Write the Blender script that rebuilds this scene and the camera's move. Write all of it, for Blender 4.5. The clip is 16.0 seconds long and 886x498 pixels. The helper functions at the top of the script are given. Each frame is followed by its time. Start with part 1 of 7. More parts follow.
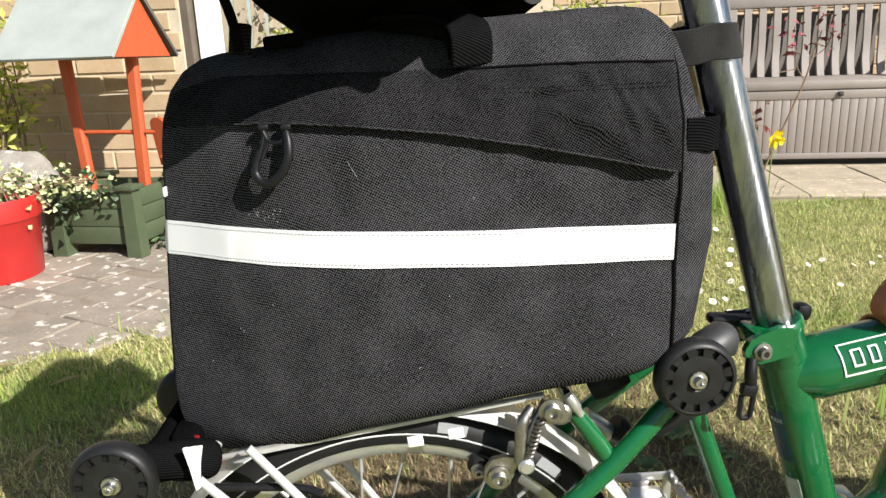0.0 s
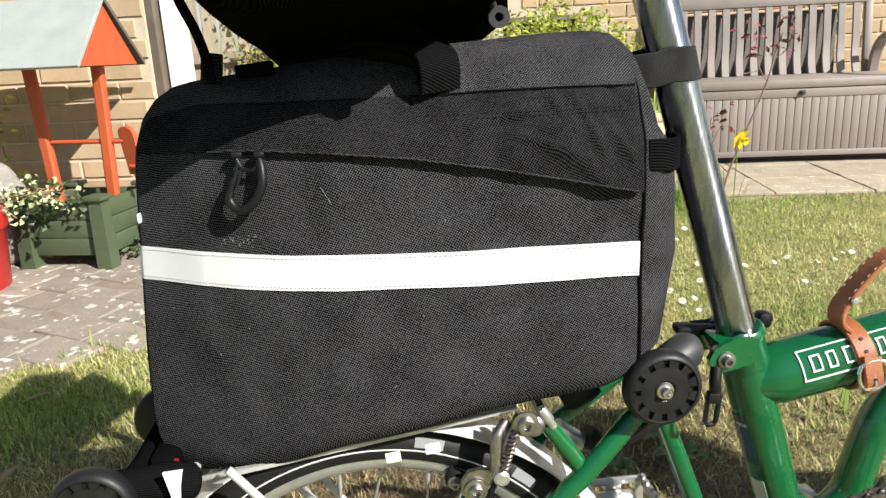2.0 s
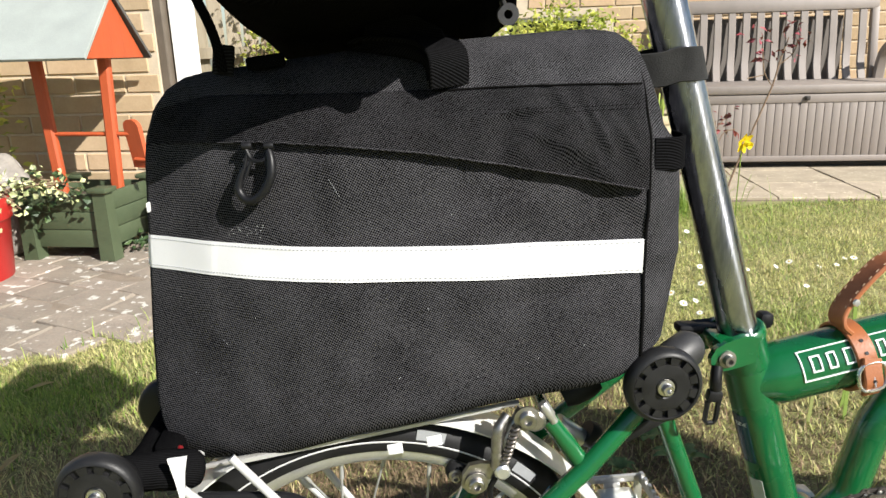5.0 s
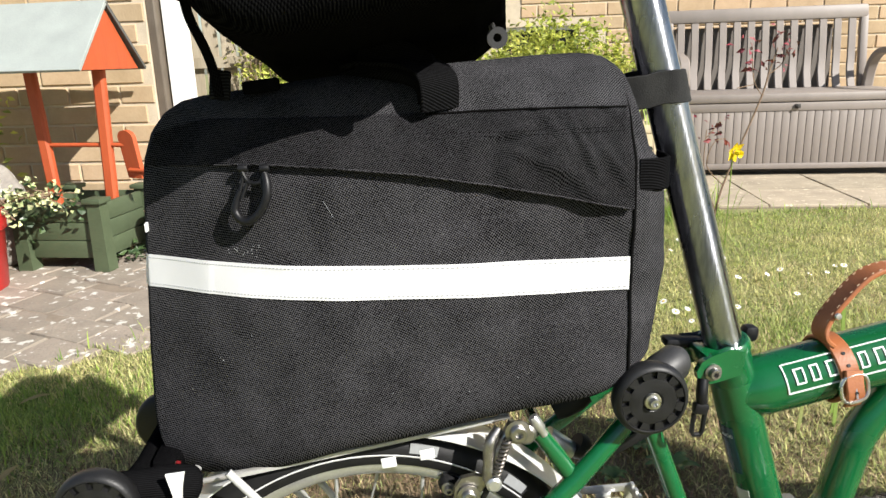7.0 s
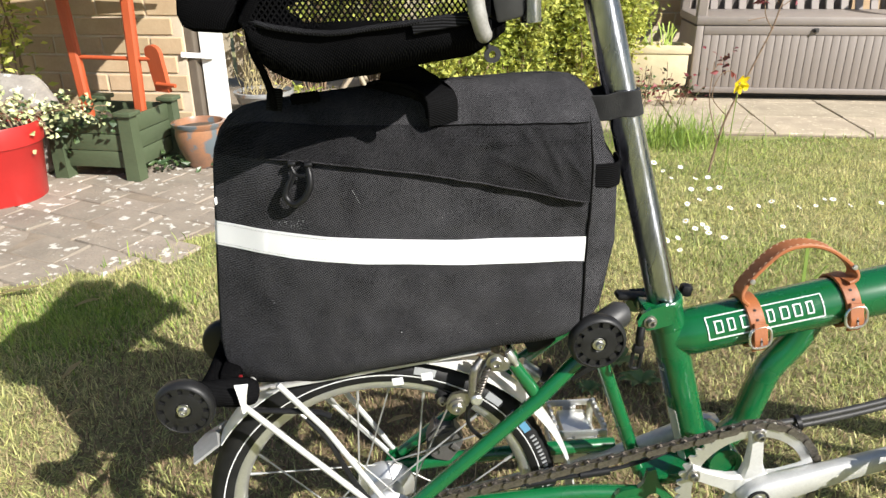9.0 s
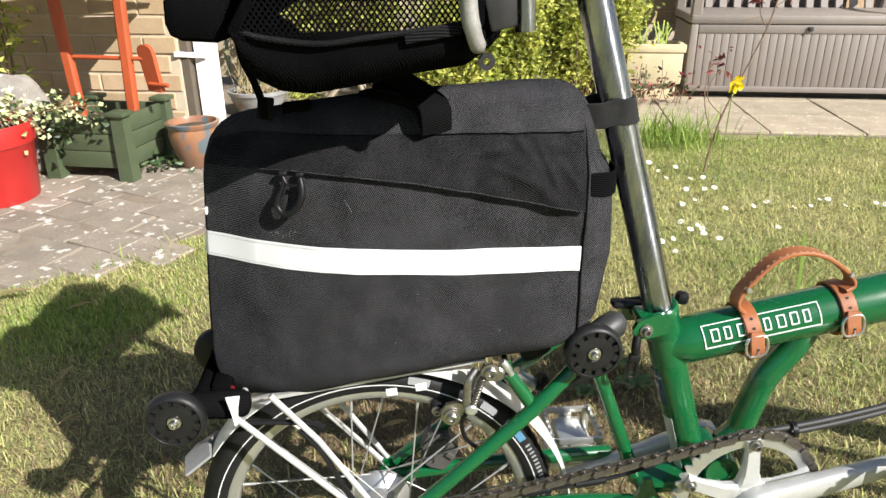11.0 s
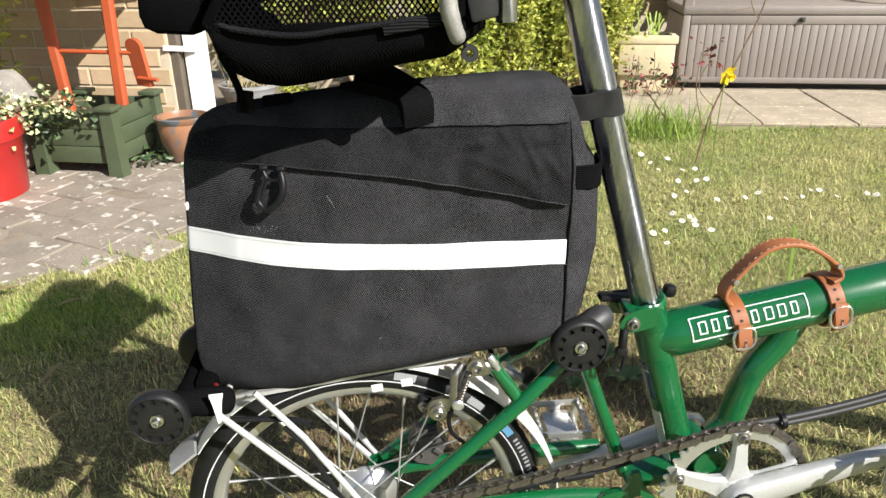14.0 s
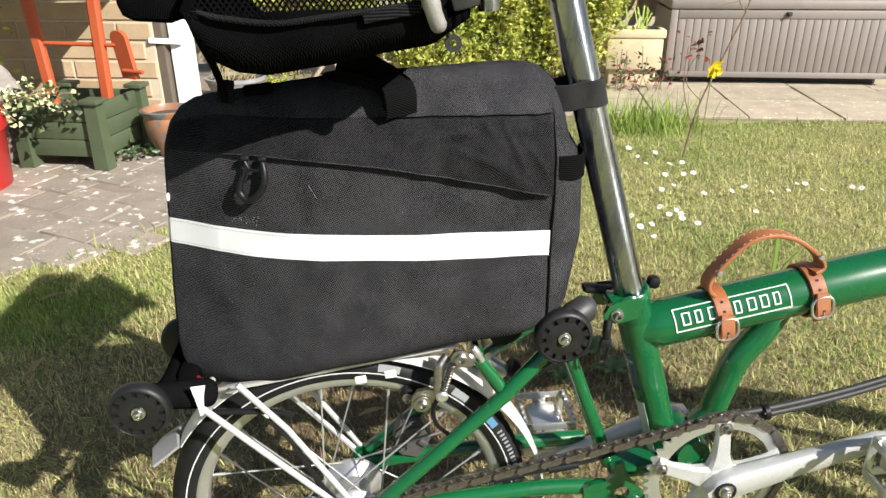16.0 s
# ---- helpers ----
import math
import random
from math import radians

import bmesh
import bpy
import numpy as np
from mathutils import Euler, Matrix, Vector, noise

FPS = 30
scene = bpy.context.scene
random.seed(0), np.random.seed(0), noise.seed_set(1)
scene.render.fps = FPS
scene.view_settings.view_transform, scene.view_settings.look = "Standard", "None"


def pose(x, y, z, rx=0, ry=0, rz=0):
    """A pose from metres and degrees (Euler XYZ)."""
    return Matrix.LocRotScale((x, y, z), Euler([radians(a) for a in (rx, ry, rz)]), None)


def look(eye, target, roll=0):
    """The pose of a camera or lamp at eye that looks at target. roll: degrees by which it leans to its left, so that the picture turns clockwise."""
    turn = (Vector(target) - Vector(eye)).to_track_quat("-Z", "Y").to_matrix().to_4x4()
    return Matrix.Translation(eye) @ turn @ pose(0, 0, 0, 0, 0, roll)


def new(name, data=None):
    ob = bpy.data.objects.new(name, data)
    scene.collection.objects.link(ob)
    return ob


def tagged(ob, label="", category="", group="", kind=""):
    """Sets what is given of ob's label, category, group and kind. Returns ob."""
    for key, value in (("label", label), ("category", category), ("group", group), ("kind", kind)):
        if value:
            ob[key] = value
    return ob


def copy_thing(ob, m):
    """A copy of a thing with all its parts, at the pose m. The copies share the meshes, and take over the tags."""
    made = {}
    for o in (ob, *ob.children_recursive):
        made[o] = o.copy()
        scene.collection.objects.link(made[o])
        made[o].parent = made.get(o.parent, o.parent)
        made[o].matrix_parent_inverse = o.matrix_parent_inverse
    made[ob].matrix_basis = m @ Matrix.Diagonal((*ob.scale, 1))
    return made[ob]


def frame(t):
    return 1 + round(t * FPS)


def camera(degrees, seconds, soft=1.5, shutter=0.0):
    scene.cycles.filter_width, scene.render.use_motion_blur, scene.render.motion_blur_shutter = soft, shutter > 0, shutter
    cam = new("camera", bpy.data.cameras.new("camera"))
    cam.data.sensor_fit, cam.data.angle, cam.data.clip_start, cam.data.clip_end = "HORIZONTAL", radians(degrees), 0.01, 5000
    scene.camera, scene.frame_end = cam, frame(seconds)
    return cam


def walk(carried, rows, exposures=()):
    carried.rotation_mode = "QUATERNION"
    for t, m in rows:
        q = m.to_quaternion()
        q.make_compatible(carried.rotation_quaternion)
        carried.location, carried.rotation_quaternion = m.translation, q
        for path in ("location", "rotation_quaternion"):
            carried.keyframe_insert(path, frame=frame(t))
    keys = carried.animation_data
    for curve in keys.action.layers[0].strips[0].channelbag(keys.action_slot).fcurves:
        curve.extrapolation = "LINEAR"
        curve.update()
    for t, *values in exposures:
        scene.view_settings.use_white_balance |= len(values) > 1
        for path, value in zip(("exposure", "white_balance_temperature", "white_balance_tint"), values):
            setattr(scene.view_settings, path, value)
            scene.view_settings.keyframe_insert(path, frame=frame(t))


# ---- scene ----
cam = camera(63.8, 16.0)
PATH = [
    (0, (0.053, 0.027, 0.701), (0.15, 1.952, 0.166), -2.2),
    (0.5, (0.054, 0.026, 0.705), (0.144, 1.949, 0.164), -1.9),
    (1, (0.055, 0.023, 0.714), (0.153, 1.948, 0.181), -2.6),
    (1.5, (0.055, 0.021, 0.716), (0.196, 1.941, 0.175), -3.4),
    (2, (0.054, 0.019, 0.718), (0.224, 1.938, 0.181), -2.8),
    (2.5, (0.048, 0.017, 0.72), (0.2, 1.941, 0.197), -2.2),
    (3, (0.047, 0.018, 0.717), (0.195, 1.939, 0.18), -2.3),
    (3.5, (0.047, 0.02, 0.716), (0.206, 1.941, 0.182), -2.6),
    (4, (0.049, 0.02, 0.715), (0.207, 1.939, 0.173), -2.0),
    (6.5, (0.051, 0.002, 0.723), (0.222, 1.924, 0.2), -1.7),
    (7, (0.052, 0.003, 0.727), (0.234, 1.926, 0.207), -1.9),
    (7.5, (0.054, 0.003, 0.724), (0.233, 1.925, 0.199), -2.0),
    (8, (0.049, 0.002, 0.721), (0.222, 1.921, 0.185), -1.7),
    (8.5, (0.039, -0.039, 0.773), (0.197, 1.842, 0.112), -1.7),
    (9, (0.054, -0.13, 0.836), (0.186, 1.708, 0.059), -0.5),
    (9.5, (0.069, -0.119, 0.828), (0.215, 1.705, 0.021), -1.1),
    (10, (0.056, -0.124, 0.842), (0.208, 1.712, 0.064), -0.1),
    (12.5, (0.062, -0.107, 0.846), (0.195, 1.723, 0.05), -1.2),
    (13, (0.068, -0.109, 0.848), (0.219, 1.721, 0.055), -0.8),
    (13.5, (0.069, -0.11, 0.846), (0.225, 1.718, 0.05), -0.9),
    (14, (0.067, -0.112, 0.842), (0.225, 1.713, 0.04), -0.7),
    (14.5, (0.067, -0.114, 0.837), (0.218, 1.702, 0.013), -0.7),
    (15, (0.069, -0.112, 0.838), (0.237, 1.705, 0.019), -1.1),
    (15.5, (0.068, -0.112, 0.837), (0.234, 1.702, 0.011), -0.7),
    (16, (0.073, -0.112, 0.838), (0.259, 1.704, 0.022), -0.4),
]
walk(cam, [(t, look(eye, target, roll)) for t, eye, target, roll in PATH], exposures=[(0, 0.88), (7.5, 0.87), (9, 0.93), (10.2, 0.89), (12.4, 0.86), (16, 0.87)])

# ---- light ----
SUN_DIR = Vector((-0.94, 1.015, -1.0)).normalized()
world = bpy.data.worlds.new("sky_world")
scene.world = world
world.use_nodes = True
wn, wl = world.node_tree.nodes, world.node_tree.links
sky = wn.new("ShaderNodeTexSky")
sky.sky_type = "NISHITA"
sky.sun_disc = False
sky.sun_elevation = math.asin(-SUN_DIR.z)
sky.sun_rotation = math.atan2(-SUN_DIR.x, -SUN_DIR.y)
wl.new(sky.outputs[0], wn["Background"].inputs[0])
wn["Background"].inputs[1].default_value = 0.066
sun = new("sun", bpy.data.lights.new("sun", "SUN"))
sun.data.energy, sun.data.angle, sun.data.color = 4.95, radians(0.55), (1.0, 0.965, 0.905)
sun.matrix_world = look((0, 0, 8), Vector((0, 0, 8)) + SUN_DIR)
sun.location = (6, -6, 7)


# ---- materials ----
def nodes_of(name):
    m = bpy.data.materials.new(name)
    m.use_nodes = True
    nt = m.node_tree
    return m, nt.nodes, nt.links, nt.nodes["Principled BSDF"]


def mat(name, c1, c2=None, rough=0.5, metal=0.0, scale=20.0, bump=0.1, fine=250.0, coat=0.0, rough2=None, spots=None, per_object=0.0, per_island=0.0, stretch=(1, 1, 1), sheen=0.0, transmit=0.0, spec=0.5, thin=0.0):
    """A surface with two scales of colour variation, fine relief and optional spots."""
    m, n, l, b = nodes_of(name)
    c2 = c2 or tuple(min(1, v * 0.8) for v in c1)
    tc = n.new("ShaderNodeTexCoord")
    mp = n.new("ShaderNodeMapping")
    mp.inputs["Scale"].default_value = stretch
    l.new(tc.outputs["Object"], mp.inputs["Vector"])
    if per_object:
        piece, shift = n.new("ShaderNodeObjectInfo"), n.new("ShaderNodeVectorMath")
        shift.operation = "MULTIPLY"
        shift.inputs[1].default_value = (37.0, 53.0, 19.0)
        l.new(piece.outputs["Random"], shift.inputs[0])
        l.new(shift.outputs[0], mp.inputs["Location"])
    big, small = n.new("ShaderNodeTexNoise"), n.new("ShaderNodeTexNoise")
    big.inputs["Scale"].default_value, small.inputs["Scale"].default_value = scale, fine
    big.inputs["Detail"].default_value = 6
    small.inputs["Detail"].default_value = 3
    for k in (big, small):
        l.new(mp.outputs[0], k.inputs["Vector"])
    add = n.new("ShaderNodeMath")
    add.operation = "MULTIPLY_ADD"
    l.new(small.outputs[0], add.inputs[0])
    add.inputs[1].default_value = 0.45
    l.new(big.outputs[0], add.inputs[2])
    ramp = n.new("ShaderNodeValToRGB")
    ramp.color_ramp.elements[0].position, ramp.color_ramp.elements[1].position = 0.5, 0.95
    ramp.color_ramp.elements[0].color, ramp.color_ramp.elements[1].color = (*c1, 1), (*c2, 1)
    l.new(add.outputs[0], ramp.inputs[0])
    colour = ramp.outputs[0]
    if spots:
        size, amount, sc = spots
        v = n.new("ShaderNodeTexNoise")
        v.inputs["Scale"].default_value, v.inputs["Detail"].default_value = size, 4
        l.new(mp.outputs[0], v.inputs["Vector"])
        r2 = n.new("ShaderNodeValToRGB")
        r2.color_ramp.elements[0].position, r2.color_ramp.elements[1].position = amount, amount + 0.05
        l.new(v.outputs[0], r2.inputs[0])
        mx = n.new("ShaderNodeMix")
        mx.data_type = "RGBA"
        l.new(r2.outputs[0], mx.inputs["Factor"])
        l.new(colour, mx.inputs["A"])
        mx.inputs["B"].default_value = (*sc, 1)
        colour = mx.outputs["Result"]
    if per_object or per_island:
        info = n.new("ShaderNodeObjectInfo" if per_object else "ShaderNodeNewGeometry")
        rnd = info.outputs["Random"] if per_object else info.outputs["Random Per Island"]
        hs = n.new("ShaderNodeHueSaturation")
        mr = n.new("ShaderNodeMapRange")
        amp = per_object or per_island
        mr.inputs["To Min"].default_value, mr.inputs["To Max"].default_value = 1 - amp, 1 + amp
        l.new(rnd, mr.inputs["Value"])
        l.new(mr.outputs[0], hs.inputs["Value"])
        mh = n.new("ShaderNodeMapRange")
        mh.inputs["To Min"].default_value, mh.inputs["To Max"].default_value = 0.5 + amp * 0.04, 0.5 - amp * 0.04
        l.new(rnd, mh.inputs["Value"])
        l.new(mh.outputs[0], hs.inputs["Hue"])
        l.new(colour, hs.inputs["Color"])
        colour = hs.outputs[0]
    l.new(colour, b.inputs["Base Color"])
    b.inputs["Metallic"].default_value = metal
    b.inputs["Specular IOR Level"].default_value = spec
    b.inputs["Coat Weight"].default_value = coat
    b.inputs["Coat Roughness"].default_value = 0.08
    b.inputs["Sheen Weight"].default_value = sheen
    b.inputs["Transmission Weight"].default_value = transmit
    rr = n.new("ShaderNodeMapRange")
    rr.inputs["To Min"].default_value, rr.inputs["To Max"].default_value = rough, rough if rough2 is None else rough2
    rr.inputs["From Min"].default_value, rr.inputs["From Max"].default_value = 0.35, 0.7
    l.new(big.outputs[0], rr.inputs["Value"])
    l.new(rr.outputs[0], b.inputs["Roughness"])
    if bump:
        bp = n.new("ShaderNodeBump")
        bp.inputs["Strength"].default_value, bp.inputs["Distance"].default_value = bump, 0.4 / fine
        l.new(small.outputs[0], bp.inputs["Height"])
        l.new(bp.outputs[0], b.inputs["Normal"])
    if thin:
        tr, ms = n.new("ShaderNodeBsdfTranslucent"), n.new("ShaderNodeMixShader")
        l.new(colour, tr.inputs["Color"])
        ms.inputs["Fac"].default_value = thin
        l.new(b.outputs[0], ms.inputs[1])
        l.new(tr.outputs[0], ms.inputs[2])
        l.new(ms.outputs[0], n["Material Output"].inputs["Surface"])
    return m


def weave(name, c1, c2, pitch, rough=0.9, strength=0.5, sheen=0.0, spec=0.15, ribs=False):
    """Woven cloth: slanting rows of threads of the given pitch in metres, with worn and dusty patches."""
    m, n, l, b = nodes_of(name)
    tc = n.new("ShaderNodeTexCoord")
    sep = n.new("ShaderNodeSeparateXYZ")
    l.new(tc.outputs["Object"], sep.inputs[0])

    def math_node(op, a, bv):
        k = n.new("ShaderNodeMath")
        k.operation = op
        for i, v in enumerate((a, bv)):
            if isinstance(v, (int, float)):
                k.inputs[i].default_value = v
            elif v is not None:
                l.new(v, k.inputs[i])
        return k.outputs[0]

    def noise_node(scale, detail):
        k = n.new("ShaderNodeTexNoise")
        k.inputs["Scale"].default_value, k.inputs["Detail"].default_value = scale, detail
        l.new(tc.outputs["Object"], k.inputs["Vector"])
        return k.outputs[0]

    wob = math_node("MULTIPLY", math_node("SUBTRACT", noise_node(45, 2), 0.5), pitch * (0.0 if ribs else 1.2))
    u = math_node("ADD", sep.outputs[0], wob)
    v = math_node("ADD", math_node("ADD", sep.outputs[2], sep.outputs[1]), wob)
    k = 2 * math.pi / pitch
    if ribs:
        h = math_node("ADD", math_node("MULTIPLY", math_node("SINE", math_node("MULTIPLY", v, k), None), 0.5), 0.5)
    else:
        su = math_node("SINE", math_node("MULTIPLY", math_node("ADD", u, math_node("MULTIPLY", v, 0.25)), k), None)
        sv = math_node("SINE", math_node("MULTIPLY", math_node("SUBTRACT", v, math_node("MULTIPLY", u, 0.25)), k), None)
        h = math_node("ADD", math_node("MULTIPLY", math_node("MULTIPLY", su, sv), 0.5), 0.5)
    tone = math_node("ADD", math_node("MULTIPLY", h, 0.62), math_node("ADD", math_node("ADD", math_node("MULTIPLY", noise_node(26, 7), 0.24), 0.115), math_node("MULTIPLY", math_node("SUBTRACT", noise_node(800, 2), 0.5), 0.48)))
    ramp = n.new("ShaderNodeValToRGB")
    ramp.color_ramp.elements[0].position, ramp.color_ramp.elements[1].position = 0.41, 0.88
    ramp.color_ramp.elements[0].color, ramp.color_ramp.elements[1].color = (*c1, 1), (*c2, 1)
    l.new(tone, ramp.inputs[0])
    l.new(ramp.outputs[0], b.inputs["Base Color"])
    b.inputs["Roughness"].default_value = rough
    b.inputs["Specular IOR Level"].default_value = spec
    b.inputs["IOR"].default_value = 1.04  # loose fibres: hardly any gloss, even at a glancing angle
    b.inputs["Sheen Weight"].default_value = sheen
    bp = n.new("ShaderNodeBump")
    bp.inputs["Strength"].default_value, bp.inputs["Distance"].default_value = strength, pitch * 0.2
    l.new(h, bp.inputs["Height"])
    l.new(bp.outputs[0], b.inputs["Normal"])
    return m


CLOTH = weave("black_nylon_cloth", (0.0006, 0.0006, 0.0007), (0.102, 0.100, 0.107), 0.0023, rough=0.9, strength=0.25, spec=0.03)
CLOTH_MID = weave("black_pouch_cloth", (0.0008, 0.0008, 0.0009), (0.038, 0.038, 0.041), 0.0022, rough=0.9, strength=0.4, spec=0.03)
CLOTH_FINE = weave("black_flat_cloth", (0.0012, 0.0012, 0.0014), (0.0100, 0.0100, 0.0105), 0.0022, strength=0.3, spec=0.02)
WEBBING = weave("black_webbing", (0.006, 0.006, 0.006), (0.022, 0.022, 0.024), 0.0022, strength=0.3, ribs=True)
HANDLE_WEB = weave("black_handle_webbing", (0.0025, 0.0025, 0.0025), (0.012, 0.012, 0.013), 0.0020, strength=0.4, ribs=True, spec=0.05)
VELCRO = mat("black_loop_tape", (0.005, 0.005, 0.005), (0.017, 0.017, 0.016), rough=0.95, scale=60, bump=0.8, fine=900)
STRIP = mat("white_reflective_tape", (0.76, 0.76, 0.77), (0.67, 0.67, 0.68), rough=0.45, scale=18, bump=0.12, fine=1200)
BLACK_THREAD = mat("black_thread", (0.0025, 0.0025, 0.0025), rough=0.9, bump=0, spec=0.1)
FLAP_GREY = mat("grey_rubber_flap", (0.25, 0.25, 0.245), (0.18, 0.18, 0.175), rough=0.55, scale=30, bump=0.1)
GREEN = mat("green_enamel", (0.004, 0.105, 0.030), (0.003, 0.085, 0.025), rough=0.2, scale=25, bump=0.03, fine=300, coat=0.6, rough2=0.32)
CHROME = mat("polished_steel", (0.54, 0.56, 0.61), (0.24, 0.25, 0.29), rough=0.15, metal=1, scale=46, bump=0.22, fine=420, rough2=0.36, stretch=(1, 1, 0.15))
# polished round and round: the gloss spreads along the post
chrome_bsdf = CHROME.node_tree.nodes["Principled BSDF"]
chrome_bsdf.inputs["Anisotropic"].default_value = 0.92
post_axis = CHROME.node_tree.nodes.new("ShaderNodeCombineXYZ")
for axis_i, axis_v in enumerate((-0.286, 0.0, 0.958)):
    post_axis.inputs[axis_i].default_value = axis_v
CHROME.node_tree.links.new(post_axis.outputs[0], chrome_bsdf.inputs["Tangent"])
ALU = mat("worn_aluminium", (0.60, 0.61, 0.62), (0.44, 0.45, 0.46), rough=0.3, metal=0.95, scale=30, bump=0.06, fine=500, rough2=0.5)
ALU_BRIGHT = mat("satin_aluminium", (0.66, 0.66, 0.65), (0.52, 0.52, 0.51), rough=0.28, metal=0.8, scale=30, bump=0.06, fine=500, rough2=0.45)
ALU_PAINT = mat("silver_lacquer", (0.60, 0.60, 0.58), (0.47, 0.47, 0.46), rough=0.34, metal=0.35, scale=30, bump=0.05, fine=400, rough2=0.48)
DULL_ALU = mat("scuffed_dull_aluminium", (0.40, 0.39, 0.37), (0.24, 0.23, 0.21), rough=0.5, metal=0.4, scale=45, bump=0.2, fine=500, rough2=0.65)
GUARD = mat("silver_white_guard", (0.70, 0.70, 0.69), (0.62, 0.62, 0.61), rough=0.32, metal=0.2, scale=20, bump=0.03, fine=300, rough2=0.4)
SPOKE = mat("dull_spoke_steel", (0.44, 0.44, 0.43), (0.32, 0.32, 0.31), rough=0.4, metal=0.5, scale=60, bump=0)
STAY_WHITE = mat("pale_grey_paint", (0.50, 0.50, 0.49), (0.40, 0.40, 0.39), rough=0.35, scale=40, bump=0.05, rough2=0.5)
STEEL = mat("grey_steel", (0.45, 0.44, 0.42), (0.33, 0.31, 0.29), rough=0.3, metal=1, scale=80, bump=0.1, fine=700, rough2=0.5)
CHAIN = mat("oily_chain_steel", (0.22, 0.20, 0.18), (0.10, 0.088, 0.076), rough=0.36, metal=0.8, scale=160, bump=0.15, fine=900, rough2=0.55)
RUBBER = mat("black_rubber", (0.007, 0.007, 0.008), (0.014, 0.014, 0.014), rough=0.6, scale=60, bump=0.2, fine=700, spec=0.25)
PLASTIC = mat("black_plastic", (0.006, 0.006, 0.007), (0.011, 0.011, 0.012), rough=0.42, scale=40, bump=0.15, fine=900, spec=0.28)
PLASTIC_GREY = mat("worn_grey_plastic", (0.020, 0.020, 0.021), (0.034, 0.034, 0.034), rough=0.5, scale=60, bump=0.2, fine=700)
GEAR_GREY = mat("dusty_grey_plastic", (0.085, 0.082, 0.078), (0.055, 0.053, 0.050), rough=0.5, scale=50, bump=0.2, fine=600)
ROLLER = mat("scuffed_black_nylon", (0.008, 0.008, 0.0085), (0.014, 0.014, 0.0145), rough=0.40, scale=60, bump=0.25, fine=700, spec=0.32, rough2=0.52)
REFLEX = mat("pale_reflective_band", (0.72, 0.73, 0.74), (0.6, 0.6, 0.6), rough=0.5, scale=40, bump=0)
BLUE_MARK = mat("light_blue_print", (0.09, 0.24, 0.38), rough=0.5, bump=0)
WHITE_MARK = mat("white_print", (0.78, 0.79, 0.78), (0.7, 0.7, 0.7), rough=0.4, bump=0)
GREY_MARK = mat("grey_print", (0.3, 0.31, 0.32), rough=0.5, bump=0)
NAVY = mat("navy_sticker", (0.012, 0.03, 0.05), (0.02, 0.045, 0.07), rough=0.25, bump=0, coat=0.4)
LEATHER = mat("tan_leather", (0.35, 0.120, 0.040), (0.24, 0.078, 0.026), rough=0.42, scale=30, bump=0.25, fine=500, rough2=0.6)
TAN_THREAD = mat("tan_thread", (0.50, 0.34, 0.22), rough=0.8, bump=0)
NICKEL = mat("nickel_buckle", (0.76, 0.75, 0.73), rough=0.24, metal=1, scale=50, bump=0.03, rough2=0.36)
RED = mat("red_plastic", (0.16, 0.006, 0.008), rough=0.4, bump=0)

BRICK = mat("buff_stone_brick", (0.51, 0.375, 0.235), (0.42, 0.30, 0.18), rough=0.9, scale=9, bump=0.2, fine=90, per_object=0.12)
MORTAR = mat("pale_mortar", (0.60, 0.51, 0.38), (0.50, 0.42, 0.31), rough=0.95, scale=20, bump=0.6, fine=200)
COBBLE = mat("lichened_stone_sett", (0.31, 0.260, 0.205), (0.215, 0.182, 0.145), rough=0.92, scale=9, bump=0.9, fine=110, spots=(26, 0.603, (0.58, 0.55, 0.49)), per_object=0.10)
JOINT = mat("gritty_joint", (0.265, 0.215, 0.16), (0.185, 0.15, 0.112), rough=1, scale=20, bump=0.8, fine=200)
FLAG = mat("sandy_flagstone", (0.43, 0.36, 0.265), (0.30, 0.25, 0.185), rough=0.9, scale=8, bump=0.7, fine=120, spots=(42, 0.62, (0.58, 0.50, 0.37)), per_object=0.08)
SOIL = mat("lawn_thatch", (0.28, 0.275, 0.115), (0.19, 0.185, 0.075), rough=1, scale=30, bump=1.0, fine=160, spots=(70, 0.60, (0.09, 0.085, 0.035)))
GRASS = mat("lawn_grass", (0.285, 0.365, 0.100), (0.61, 0.57, 0.255), rough=0.55, scale=2.2, bump=0, per_island=0.5, spec=0.3, thin=0.35)
GRASS_LUSH = mat("lush_grass", (0.21, 0.33, 0.055), (0.36, 0.46, 0.12), rough=0.5, scale=6, bump=0, per_island=0.4, spec=0.3, thin=0.4)
WEED_LEAF = mat("dark_weed_leaf", (0.06, 0.12, 0.03), (0.09, 0.16, 0.04), rough=0.5, scale=20, bump=0.1, thin=0.2)
THATCH = mat("brown_thatch", (0.24, 0.175, 0.10), (0.15, 0.105, 0.06), rough=0.9, scale=5, bump=0, per_island=0.5, thin=0.15)
STRAW = mat("dry_grass", (0.54, 0.46, 0.25), (0.40, 0.32, 0.16), rough=0.8, scale=3, bump=0, per_island=0.35, thin=0.25)
PETAL = mat("white_petal", (0.82, 0.82, 0.78), rough=0.7, bump=0)
POLLEN = mat("yellow_flower_eye", (0.75, 0.48, 0.03), rough=0.8, bump=0)
DAFF = mat("yellow_petal", (0.86, 0.72, 0.02), (0.84, 0.64, 0.02), rough=0.6, bump=0)
LEAF_BUSH = mat("yellow_green_leaf", (0.33, 0.40, 0.065), (0.53, 0.54, 0.15), rough=0.5, scale=4, bump=0, per_island=0.5, spec=0.35, thin=0.45)
